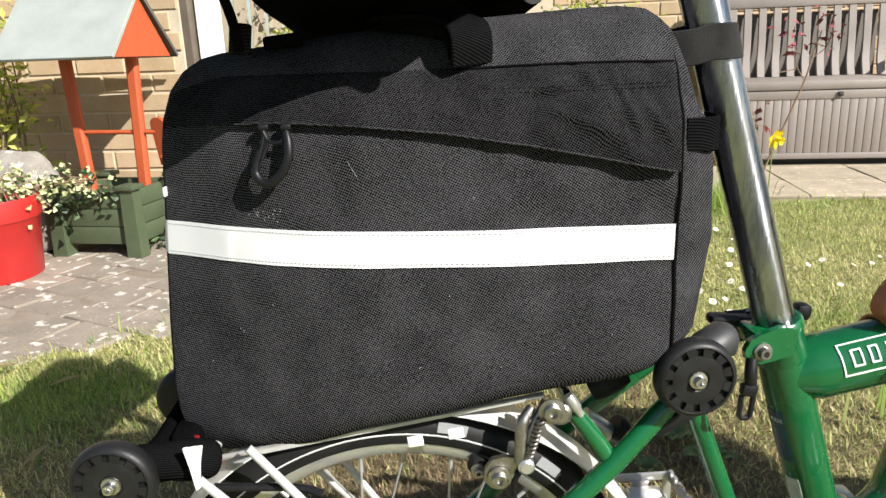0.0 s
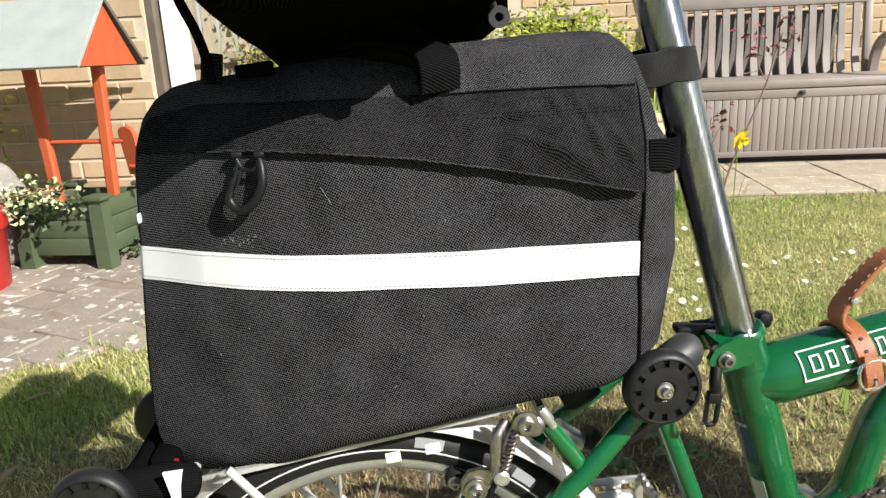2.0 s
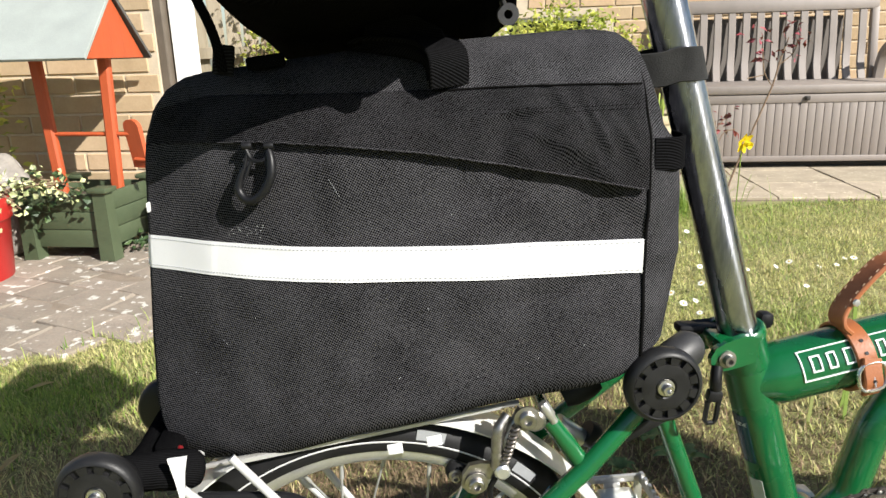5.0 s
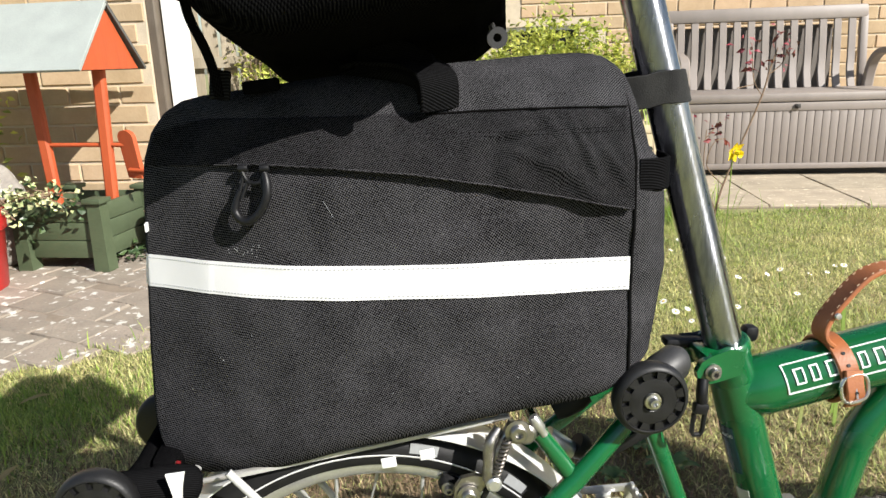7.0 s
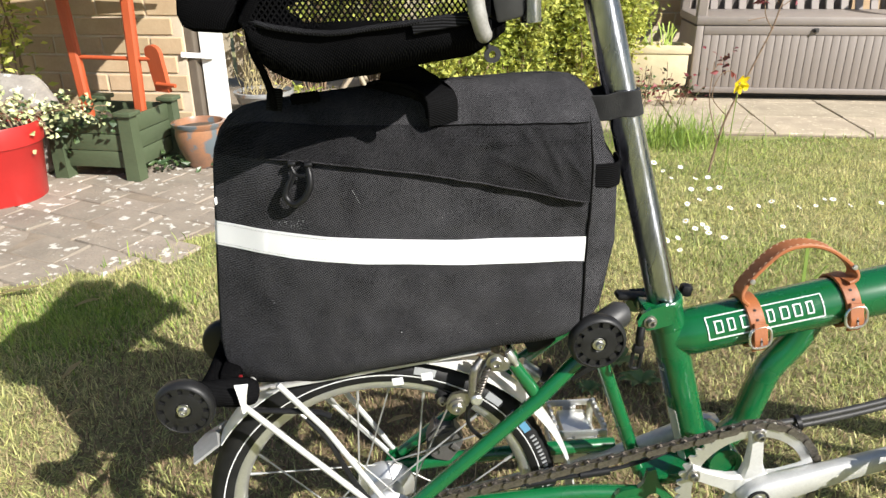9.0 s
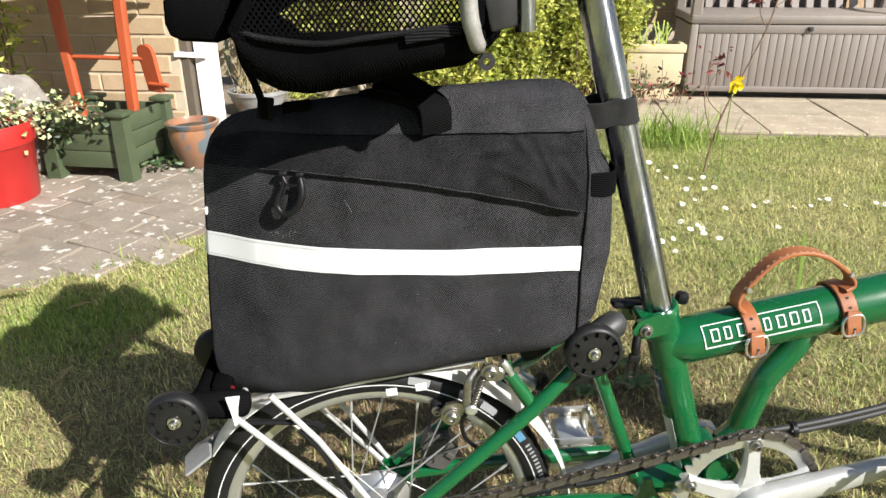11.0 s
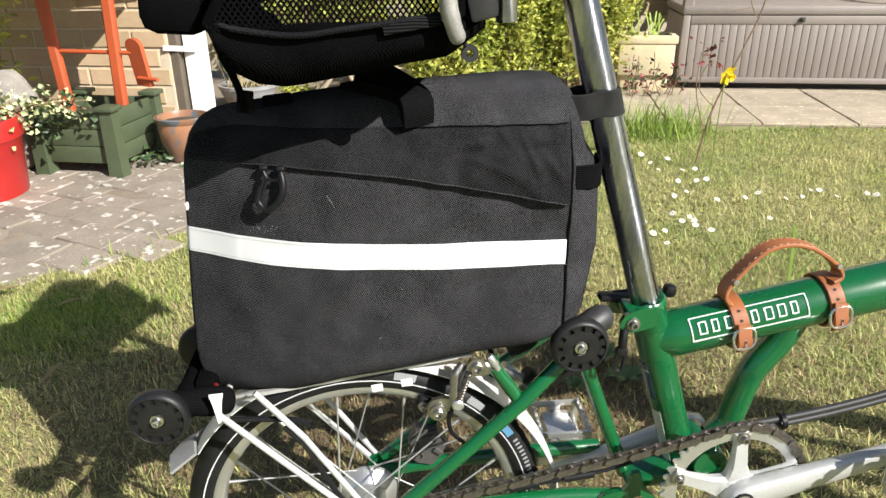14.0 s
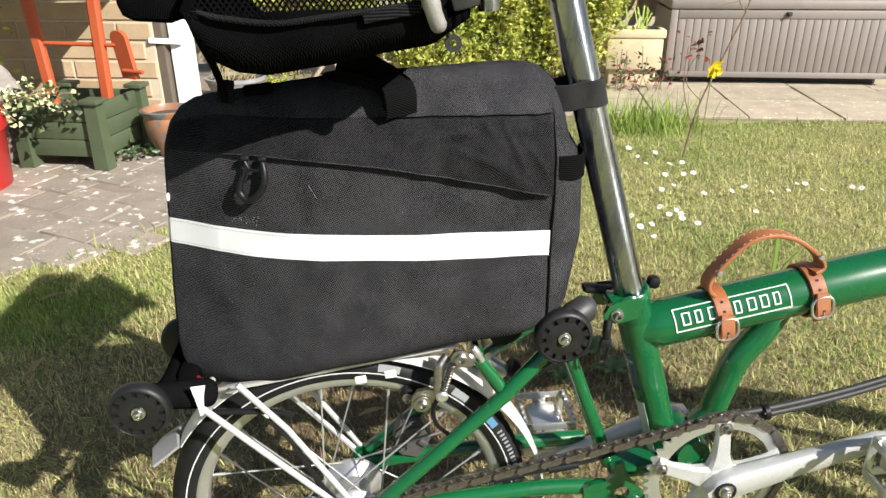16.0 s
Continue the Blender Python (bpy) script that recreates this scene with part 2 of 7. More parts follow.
LEAF_IVY = mat("variegated_leaf", (0.62, 0.60, 0.36), (0.32, 0.40, 0.14), rough=0.45, scale=45, bump=0, per_island=0.35)
LEAF_DARK = mat("dark_ivy_leaf", (0.03, 0.06, 0.02), (0.05, 0.09, 0.03), rough=0.4, scale=30, bump=0, per_island=0.4)
LEAF_RED = mat("red_rose_leaf", (0.22, 0.03, 0.03), (0.13, 0.02, 0.025), rough=0.45, scale=30, bump=0, per_island=0.4)
TWIG = mat("brown_twig", (0.16, 0.10, 0.065), (0.24, 0.17, 0.11), rough=0.85, scale=60, bump=0.5, fine=400)
WEATHERED = mat("weathered_fence_board", (0.42, 0.36, 0.27), (0.28, 0.23, 0.16), rough=0.9, scale=14, bump=0.6, fine=160, stretch=(1, 1, 0.1), per_object=0.15)
WOOD_GREEN = mat("sage_painted_wood", (0.073, 0.096, 0.050), (0.058, 0.078, 0.040), rough=0.6, scale=16, bump=0.25, fine=140, stretch=(0.3, 1, 1), per_object=0.05)
WOOD_ORANGE = mat("orange_red_painted_wood", (0.46, 0.085, 0.024), (0.37, 0.067, 0.02), rough=0.6, scale=20, bump=0.2, fine=150, stretch=(1, 1, 0.2))
ROOF_GREY = mat("grey_painted_roof_board", (0.33, 0.36, 0.34), (0.27, 0.295, 0.28), rough=0.8, scale=10, bump=0.35, fine=200)
ROOF_EDGE = mat("dark_roof_edge", (0.10, 0.095, 0.085), rough=0.8, bump=0.3)
RED_POT = mat("red_plastic_pot", (0.46, 0.024, 0.022), (0.39, 0.02, 0.018), rough=0.4, scale=10, bump=0.08, fine=300)
TERRACOTTA = mat("glazed_terracotta", (0.34, 0.16, 0.08), (0.17, 0.10, 0.07), rough=0.3, scale=10, bump=0.15, spots=(13, 0.53, (0.11, 0.135, 0.15)), coat=0.25)
COMPOST = mat("dark_compost", (0.05, 0.035, 0.025), (0.09, 0.065, 0.04), rough=1, scale=60, bump=1, fine=220)
STONE = mat("grey_rough_stone", (0.30, 0.275, 0.24), (0.20, 0.18, 0.16), rough=0.95, scale=18, bump=0.9, fine=120, spots=(22, 0.62, (0.5, 0.48, 0.44)))
CREAM_STONE = mat("cream_stone_block", (0.60, 0.52, 0.34), (0.50, 0.42, 0.27), rough=0.9, scale=12, bump=0.5, fine=140)
PALE_GLAZE = mat("pale_blue_glaze", (0.30, 0.32, 0.34), (0.22, 0.21, 0.19), rough=0.3, scale=14, bump=0.1, spots=(11, 0.60, (0.26, 0.15, 0.08)), coat=0.25)
BENCH = mat("taupe_resin", (0.245, 0.212, 0.190), (0.214, 0.185, 0.165), rough=0.55, scale=12, bump=0.2, fine=260, stretch=(1, 1, 0.2))
# dark brown that carries the shade between the bench slats
BENCH_SHADE = mat("bench_gap_shade", (0.15, 0.13, 0.115), (0.12, 0.105, 0.09), rough=0.7, bump=0.2)
BENCH_DARK = mat("dark_bench_shell", (0.045, 0.04, 0.036), rough=0.7, bump=0.2)
WHITE_PAINT = mat("white_gloss_paint", (0.82, 0.82, 0.80), (0.76, 0.76, 0.74), rough=0.35, scale=10, bump=0.08)
BROWN_FRAME = mat("brown_frame_wood", (0.13, 0.105, 0.08), (0.10, 0.08, 0.06), rough=0.6, scale=14, bump=0.25)
GLASS = mat("dark_window_glass", (0.02, 0.025, 0.03), rough=0.05, bump=0)


# ---- mesh helpers ----
def world_of(ob):
    if ob is None:
        return Matrix.Identity(4)
    return world_of(ob.parent) @ (ob.matrix_parent_inverse @ ob.matrix_basis if ob.parent else ob.matrix_basis)


def finish(bm, name, material, angle=38):
    me = bpy.data.meshes.new(name)
    bmesh.ops.recalc_face_normals(bm, faces=bm.faces[:])
    bm.to_mesh(me)
    bm.free()
    me.polygons.foreach_set("use_smooth", [True] * len(me.polygons))
    me.set_sharp_from_angle(angle=radians(angle))
    me.materials.append(material)
    return me


def adopt(ob, parent):
    if parent is not None:
        ob.parent = parent
        ob.matrix_parent_inverse = world_of(parent).inverted()
    return ob


def part(name, bm, material, parent, label="", angle=38):
    """One mesh object, built in world places, under a thing or a part."""
    ob = adopt(new(name, finish(bm, name, material, angle)), parent)
    if label:
        ob["label"] = label
    return ob


def raw(name, verts, faces, material, parent=None, smooth=True):
    me = bpy.data.meshes.new(name)
    me.from_pydata(verts, [], faces)
    me.materials.append(material)
    if smooth:
        me.polygons.foreach_set("use_smooth", [True] * len(me.polygons))
    return adopt(new(name, me), parent)


def thing(name, place, label, category, group="", kind=""):
    e = new(name)
    e.location = place
    e.empty_display_size = 0.02
    return tagged(e, label, category, group, kind)


def spline(pts, n=8):
    pts = [Vector(p) for p in pts]
    out = []
    for i in range(len(pts) - 1):
        p0, p1, p2, p3 = pts[max(i - 1, 0)], pts[i], pts[i + 1], pts[min(i + 2, len(pts) - 1)]
        for k in range(n):
            s = k / n
            out.append(0.5 * ((2 * p1) + (p2 - p0) * s + (2 * p0 - 5 * p1 + 4 * p2 - p3) * s * s + (3 * p1 - p0 - 3 * p2 + p3) * s ** 3))
    out.append(pts[-1])
    return out


def tube(bm, pts, r, seg=14, closed=False, flat=None, up=None):
    """A pipe along points; r may be a list; flat=(width, thickness) makes a band whose width lies along up."""
    pts = [Vector(p) for p in pts]
    n = len(pts)
    rings = []
    normal = None
    for i, p in enumerate(pts):
        a = pts[(i - 1) % n] if closed or i else p
        b = pts[(i + 1) % n] if closed or i < n - 1 else p
        t = (b - a).normalized()
        if up is not None:
            normal = Vector(up) - t * t.dot(Vector(up))
        elif normal is None:
            normal = t.orthogonal()
        else:
            normal = normal - t * t.dot(normal)
        normal.normalize()
        side = t.cross(normal)
        rr = r[i] if isinstance(r, (list, tuple)) else r
        ring = []
        if flat:
            w, h = flat[0] / 2, flat[1] / 2
            c = min(w, h) * 0.5
            for x, y in ((w, h - c), (w - c, h), (-w + c, h), (-w, h - c), (-w, -h + c), (-w + c, -h), (w - c, -h), (w, -h + c)):
                ring.append(bm.verts.new(p + normal * x + side * y))
        else:
            for k in range(seg):
                an = 2 * math.pi * k / seg
                ring.append(bm.verts.new(p + (normal * math.cos(an) + side * math.sin(an)) * rr))
        rings.append(ring)
    m = len(rings[0])
    for i in range(n if closed else n - 1):
        a, b = rings[i], rings[(i + 1) % n]
        for k in range(m):
            bm.faces.new((a[k], a[(k + 1) % m], b[(k + 1) % m], b[k]))
    if not closed:
        bm.faces.new(rings[0][::-1])
        bm.faces.new(rings[-1])
    return bm


def lathe(bm, profile, centre, axis=(0, 1, 0), seg=48, closed=False):
    """Turns (radius, offset along the axis) points about the axis."""
    ax = Vector(axis).normalized()
    u = ax.orthogonal().normalized()
    v = ax.cross(u)
    c = Vector(centre)
    rings = []
    for r, h in profile:
        if r < 1e-6:
            rings.append([bm.verts.new(c + ax * h)])
        else:
            rings.append([bm.verts.new(c + ax * h + (u * math.cos(2 * math.pi * k / seg) + v * math.sin(2 * math.pi * k / seg)) * r) for k in range(seg)])
    pairs = list(zip(rings, rings[1:])) + ([(rings[-1], rings[0])] if closed else [])
    for a, b in pairs:
        for k in range(seg):
            j = (k + 1) % seg
            if len(a) == 1 and len(b) == 1:
                continue
            if len(a) == 1:
                bm.faces.new((a[0], b[j], b[k]))
            elif len(b) == 1:
                bm.faces.new((a[k], a[j], b[0]))
            else:
                bm.faces.new((a[k], a[j], b[j], b[k]))
    return bm


def box(bm, centre, size, rot=(0, 0, 0), bevel=0.0, seg=2, m=None):
    mt = (m if m is not None else Matrix.Identity(4)) @ pose(*centre, *rot) @ Matrix.Diagonal((*size, 1))
    got = bmesh.ops.create_cube(bm, size=1, matrix=mt)
    if bevel:
        vs = set(got["verts"])
        es = [e for e in bm.edges if e.verts[0] in vs and e.verts[1] in vs]
        bmesh.ops.bevel(bm, geom=es, offset=bevel, segments=seg, affect="EDGES", profile=0.5)
    return bm


def plate(bm, outline, origin, u, v, thick):
    """A flat plate from a 2D outline in the axes u and v, thick along their cross product."""
    o, u, v = Vector(origin), Vector(u), Vector(v)
    w = u.cross(v).normalized() * thick / 2
    a = [bm.verts.new(o + u * x + v * y + w) for x, y in outline]
    b = [bm.verts.new(o + u * x + v * y - w) for x, y in outline]
    bm.faces.new(a)
    bm.faces.new(b[::-1])
    n = len(a)
    for i in range(n):
        bm.faces.new((a[i], b[i], b[(i + 1) % n], a[(i + 1) % n]))
    return bm


def grid(bm, rows, closed_u=False):
    vs = [[bm.verts.new(p) for p in row] for row in rows]
    for a, b in zip(vs, vs[1:]):
        n = len(a)
        for k in range(n if closed_u else n - 1):
            j = (k + 1) % n
            bm.faces.new((a[k], a[j], b[j], b[k]))
    return vs


def interp(x, xs, ys):
    return float(np.interp(x, xs, ys))


def bolt(parent, place, r, axis=(0, -1, 0), material=None, name="bolt", label=""):
    """A socket-headed bolt with a washer."""
    bm = bmesh.new()
    lathe(bm, [(0, 0), (r * 1.5, 0), (r * 1.5, 0.0015), (r * 1.02, 0.002), (r, 0.0055), (r * 0.85, 0.0065), (r * 0.5, 0.0065), (r * 0.45, 0.003), (0, 0.003)], place, axis, 18)
    return part(name, bm, material or STEEL, parent, label)


# ---- the folding bicycle ----
CY = 0.54
GROUND_BIKE = 0.028
bike = thing("folding_bicycle", (0.032, CY, GROUND_BIKE), "green enamelled folding bicycle with chrome seat post standing on the lawn", "bicycle")
HUB = Vector((0.032, CY, 0.2305))


def wheel_point(r, deg, y):
    return Vector((HUB.x + r * math.cos(radians(deg)), y, HUB.z + r * math.sin(radians(deg))))


def arc_band(bm, r, d0, d1, y0, y1, thick=0.0012, n=40, crown=0.0):
    """A curved strip round the hub, across from y0 to y1."""
    rows = []
    for i in range(n + 1):
        d = d0 + (d1 - d0) * i / n
        ys = [y0 + (y1 - y0) * k / 6 for k in range(7)]
        cr = [crown * (1 - (2 * k / 6 - 1) ** 2) for k in range(7)]
        rd = r(d) if callable(r) else r
        rows.append([wheel_point(rd + c, d, y) for y, c in zip(ys, cr)] + [wheel_point(rd + c + thick, d, y) for y, c in zip(ys[::-1], cr[::-1])])
    vs = grid(bm, rows, closed_u=True)
    bm.faces.new(vs[0])
    bm.faces.new(vs[-1][::-1])


def rear_wheel():
    wheel = part("rear_wheel", lathe(bmesh.new(), [(0.006, -0.058), (0.006, 0.058)], HUB, (0, 1, 0), 12), STEEL, bike)
    bm = bmesh.new()
    prof = []
    for k in range(25):
        a = radians(-125 + 250 * k / 24)
        prof.append((0.1858 + 0.0177 * math.cos(a), 0.0177 * math.sin(a)))
    prof += [(0.176, 0.010), (0.176, -0.010)]
    lathe(bm, prof, HUB, (0, 1, 0), 216, closed=True)
    # tread: slanting grooves across the shoulders
    for v in bm.verts:
        d = v.co - HUB
        r = math.hypot(d.x, d.z)
        if r > 0.1955:
            turn = int(round((math.degrees(math.atan2(d.z, d.x)) % 360) * 216 / 360 + abs(d.y) * 180)) % 3
            if turn == 0 or abs(abs(d.y) - 0.0045) < 0.0012:
                v.co -= Vector((d.x, 0, d.z)) / r * 0.0016
    part("tyre", bm, RUBBER, wheel, "black tyre with a pale sidewall band")
    for s in (-1, 1):
        bm = bmesh.new()
        lathe(bm, [(0.1800, s * 0.0158), (0.1860, s * 0.0181), (0.1866, s * 0.0170), (0.1800, s * 0.0146)], HUB, (0, 1, 0), 96, closed=True)
        part("sidewall_band", bm, REFLEX, wheel, "pale reflective sidewall band")
    bm = bmesh.new()
    lathe(bm, [(0.1625, -0.005), (0.1645, -0.0095), (0.1675, -0.0118), (0.1745, -0.0128), (0.1765, -0.0120), (0.1765, 0.0120), (0.1745, 0.0128), (0.1675, 0.0118), (0.1645, 0.0095), (0.1625, 0.005)], HUB, (0, 1, 0), 96, closed=True)
    part("rim", bm, ALU_BRIGHT, wheel, "silver aluminium rim")
    bm = bmesh.new()
    lathe(bm, [(0.010, -0.045), (0.018, -0.040), (0.034, -0.030), (0.036, -0.026), (0.030, -0.022), (0.022, -0.010), (0.022, 0.012), (0.034, 0.022), (0.036, 0.027), (0.016, 0.034), (0.010, 0.045)], HUB, (0, 1, 0), 40)
    part("hub", bm, ALU_BRIGHT, wheel, "silver hub shell")
    # tangential spokes, crossing, alternately on both flanges
    spoke = None
    for i in range(28):
        a = 360 / 28 * i + 9.0
        s = -1 if i % 2 else 1
        twist = 62 if (i // 2) % 2 else -62
        p0 = wheel_point(0.032, a + twist, CY + s * 0.026)
        p1 = wheel_point(0.164, a, CY + s * 0.003)
        bm = bmesh.new()
        q = p0.lerp(p1, 0.9)
        tube(bm, [p0, q, q.lerp(p1, 0.01), p1], [0.00105, 0.00105, 0.0018, 0.0018], 10)
        part("spoke", bm, SPOKE, wheel)
    for deg0, deg1, material in ((32, 42, BLUE_MARK), (47, 53, GREY_MARK), (72, 79, GREY_MARK)):
        bm = bmesh.new()
        lathe_arc(bm, 0.1885, 0.1965, deg0, deg1, CY - 0.0178)
        part("tyre_marking", bm, material, wheel)
    for k in range(14):
        bm = bmesh.new()
        lathe_arc(bm, 0.1905, 0.1960, 29.5 - 1.7 * k - 0.62, 29.5 - 1.7 * k, CY - 0.0178)
        part("tyre_marking", bm, GREY_MARK, wheel)
    # sprocket
    bm = bmesh.new()
    out = []
    for k in range(28):
        r = 0.029 if k % 2 else 0.0255
        out.append((r * math.cos(2 * math.pi * k / 28), r * math.sin(2 * math.pi * k / 28)))
    plate(bm, out, (HUB.x, CY - 0.047, HUB.z), (1, 0, 0), (0, 0, 1), 0.003)
    part("sprocket", bm, STEEL, wheel)
    return wheel


def lathe_arc(bm, r0, r1, d0, d1, y, n=5, thick=0.0012):
    rows = []
    for i in range(n + 1):
        d = d0 + (d1 - d0) * i / n
        rows.append([wheel_point(r0, d, y), wheel_point(r1, d, y + 0.0012), wheel_point(r1, d, y + 0.0012 + thick), wheel_point(r0, d, y + thick)])
    vs = grid(bm, rows, closed_u=True)
    bm.faces.new(vs[0])
    bm.faces.new(vs[-1][::-1])


rear_wheel()

# mudguard with its flap and stays
bm = bmesh.new()
arc_band(bm, lambda d: interp(d, [-40, 9, 21, 34, 60, 90], [0.2300, 0.2195, 0.2165, 0.2130, 0.2080, 0.2058]), -40, 148, CY - 0.023, CY + 0.023, 0.0014, 60, 0.003)
guard = part("mudguard", bm, GUARD, bike, "silver mudguard over the rear wheel")
bm = bmesh.new()
e0 = wheel_point(0.2085, 148, CY)
rows = []
for k in range(6):
    s = k / 5
    c = e0 + Vector((-0.026 * s - 0.002, -0.006 * s, -0.016 * s))
    w = 0.022 + 0.004 * s
    rows.append([c + Vector((0, -w, 0)), c + Vector((-0.006, 0, 0.003)), c + Vector((0, w, 0)), c + Vector((0.002, w, -0.002)), c + Vector((-0.003, 0, 0.0005)), c + Vector((0.002, -w, -0.002))])
vs = grid(bm, rows, closed_u=True)
bm.faces.new(vs[0])
bm.faces.new(vs[-1][::-1])
part("mudflap", bm, FLAP_GREY, guard, "grey rubber mudflap")


def bike_tube(name, pts, r, material=GREEN, parent=None, smooth=True, seg=16, label=""):
    bm = bmesh.new()
    tube(bm, spline(pts, 8) if smooth and len(pts) > 2 else pts, r, seg)
    return part(name, bm, material, parent or bike, label)


def mir(p):
    return (p[0], 2 * CY - p[1], p[2])


# main frame
POST0, POST1 = Vector((0.1865, CY, 0.998)), Vector((0.3400, CY, 0.484))
bm = bmesh.new()
tube(bm, [POST0, POST1, POST1 + (POST1 - POST0) * 0.18], 0.0158, 32)
part("seat_post", bm, CHROME, bike, "scuffed chrome seat post")
ST0 = Vector((0.3385, CY, 0.487))
ST1 = Vector((0.400, CY, 0.282))
axis_st = (ST1 - ST0).normalized()
bm = bmesh.new()
tube(bm, [ST0, ST1], 0.0188, 28)
seat_tube = part("seat_tube", bm, GREEN, bike)
bm = bmesh.new()
lathe(bm, [(0.0162, 0), (0.0205, 0), (0.0218, 0.002), (0.0218, 0.008), (0.0205, 0.010), (0.0200, 0.032), (0.0188, 0.036)], ST0, axis_st, 32)
part("collar", bm, GREEN, seat_tube)
bm = bmesh.new()
tube(bm, [(0.352, CY, 0.4385), (0.364, CY, 0.4410), (0.374, CY, 0.4432), (0.62, CY, 0.4908), (0.80, CY, 0.524), (0.93, CY, 0.545)], [0.0185, 0.0225, 0.0262, 0.0268, 0.0268, 0.0268], 32)
main_tube = part("main_tube", bm, GREEN, bike)
bike_tube("support_tube", [(0.515, CY, 0.458), (0.499, CY, 0.425), (0.474, CY, 0.388), (0.462, CY, 0.345), (0.455, CY, 0.318), (0.440, CY, 0.300)], 0.0158)
# bottom bracket
bm = bmesh.new()
lathe(bm, [(0, -0.036), (0.012, -0.036), (0.012, -0.038), (0.019, -0.038), (0.0200, -0.034), (0.0200, 0.034), (0.019, 0.038), (0.012, 0.038)], (0.4230, CY, 0.288), (0, 1, 0), 28)
part("bottom_bracket", bm, GREEN, bike)
# head of the bicycle beyond the hinge: steering tube, fork and front wheel
bike_tube("steering_tube", [(0.905, CY, 0.62), (0.935, CY, 0.46)], 0.022, GREEN)
bm = bmesh.new()
box(bm, (0.70, CY, 0.507), (0.05, 0.066, 0.062), (0, -11, 0), 0.008)
part("frame_hinge", bm, GREEN, bike)
FW = Vector((1.085, CY, 0.2305))
front_wheel = part("front_wheel", lathe(bmesh.new(), [(0.006, -0.05), (0.006, 0.05)], FW, (0, 1, 0), 12), STEEL, bike)
part("tyre", lathe(bmesh.new(), [(0.1858 + 0.0177 * math.cos(radians(15 * k)), 0.0177 * math.sin(radians(15 * k))) for k in range(24)], FW, (0, 1, 0), 80, closed=True), RUBBER, front_wheel)
part("rim", lathe(bmesh.new(), [(0.1625, -0.005), (0.1675, -0.0118), (0.1765, -0.012), (0.1765, 0.012), (0.1675, 0.0118), (0.1625, 0.005)], FW, (0, 1, 0), 80, closed=True), ALU, front_wheel)
part("hub", lathe(bmesh.new(), [(0.008, -0.036), (0.022, -0.030), (0.014, -0.02), (0.014, 0.02), (0.022, 0.030), (0.008, 0.036)], FW, (0, 1, 0), 24), ALU_BRIGHT, front_wheel)
for k in range(20):
    a, s = radians(18 * k), -1 if k % 2 else 1
    tw = a + (0.9 if (k // 2) % 2 else -0.9)
    part("spoke", tube(bmesh.new(), [FW + Vector((math.cos(tw) * 0.02, s * 0.027, math.sin(tw) * 0.02)), FW + Vector((math.cos(a) * 0.165, s * 0.003, math.sin(a) * 0.165))], 0.0009, 5), SPOKE, front_wheel)
for s in (-1, 1):
    bike_tube("fork_blade", [(0.943, CY + s * 0.030, 0.455), (0.985, CY + s * 0.040, 0.34), (1.085, CY + s * 0.046, 0.2305)], 0.010)
bm = bmesh.new()
box(bm, (0.938, CY, 0.456), (0.045, 0.085, 0.034), (0, 10, 0), 0.008)
part("fork_crown", bm, GREEN, bike)
bm = bmesh.new()
rows = []
for k in range(31):
    d = radians(-5 + 165 * k / 30)
    rows.append([FW + Vector((math.cos(d) * r, y, math.sin(d) * r)) for r, y in ((0.212, -0.024), (0.216, 0.0), (0.212, 0.024), (0.2105, 0.024), (0.2145, 0.0), (0.2105, -0.024))])
grid(bm, rows, closed_u=True)
part("mudguard", bm, ALU_PAINT, bike, "silver mudguard over the front wheel")
bike_tube("handlepost", [(0.903, CY, 0.625), (0.865, CY, 0.985)], 0.0165, GREEN, label="green handlebar post")
bm = bmesh.new()
tube(bm, spline([(0.84, CY - 0.27, 1.02), (0.855, CY - 0.12, 1.015), (0.865, CY - 0.04, 0.992), (0.865, CY + 0.04, 0.992), (0.855, CY + 0.12, 1.015), (0.84, CY + 0.27, 1.02)], 6), 0.011, 14)
part("handlebar", bm, PLASTIC, bike, "black handlebar")
for s in (-1, 1):
    part("grip", tube(bmesh.new(), [(0.848, CY + s * 0.15, 1.017), (0.840, CY + s * 0.275, 1.02)], 0.0155, 16), RUBBER, bike, "black foam grip")
bm = bmesh.new()
box(bm, (0.948, CY, 0.575), (0.036, 0.05, 0.075), (0, 8, 0), 0.006)
part("carrier_block", bm, PLASTIC, bike, "black front carrier block")

# seat clamp with its lever
bm = bmesh.new()
plate(bm, [(-0.0060, 0.0100), (-0.0050, 0.0035), (0.0, -0.0010), (0.0075, -0.0025), (0.018, -0.001), (0.032, 0.002), (0.034, 0.022), (0.022, 0.026), (0.006, 0.022), (-0.002, 0.018)], (0.312, CY - 0.021, 0.462), (1, 0, 0.06), (0, 0, 1), 0.006)
clamp = part("seat_clamp", bm, GREEN, bike)
bm = bmesh.new()
plate(bm, [(-0.0060, 0.0100), (-0.0050, 0.0035), (0.0, -0.0010), (0.0075, -0.0025), (0.018, -0.001), (0.032, 0.002), (0.034, 0.022), (0.022, 0.026), (0.006, 0.022), (-0.002, 0.018)], (0.312, CY + 0.021, 0.462), (1, 0, 0.06), (0, 0, 1), 0.006)
box(bm, (0.326, CY - 0.002, 0.477), (0.026, 0.040, 0.014), (0, 4, 0), 0.004)
part("clamp_ear", bm, GREEN, clamp)
bolt(clamp, (0.3195, CY - 0.024, 0.4705), 0.0048, name="clamp_bolt", label="zinc clamp bolt")
bm = bmesh.new()
box(bm, (0.3130, CY + 0.016, 0.4825), (0.040, 0.016, 0.0085), (0, 4, 0), 0.0036)
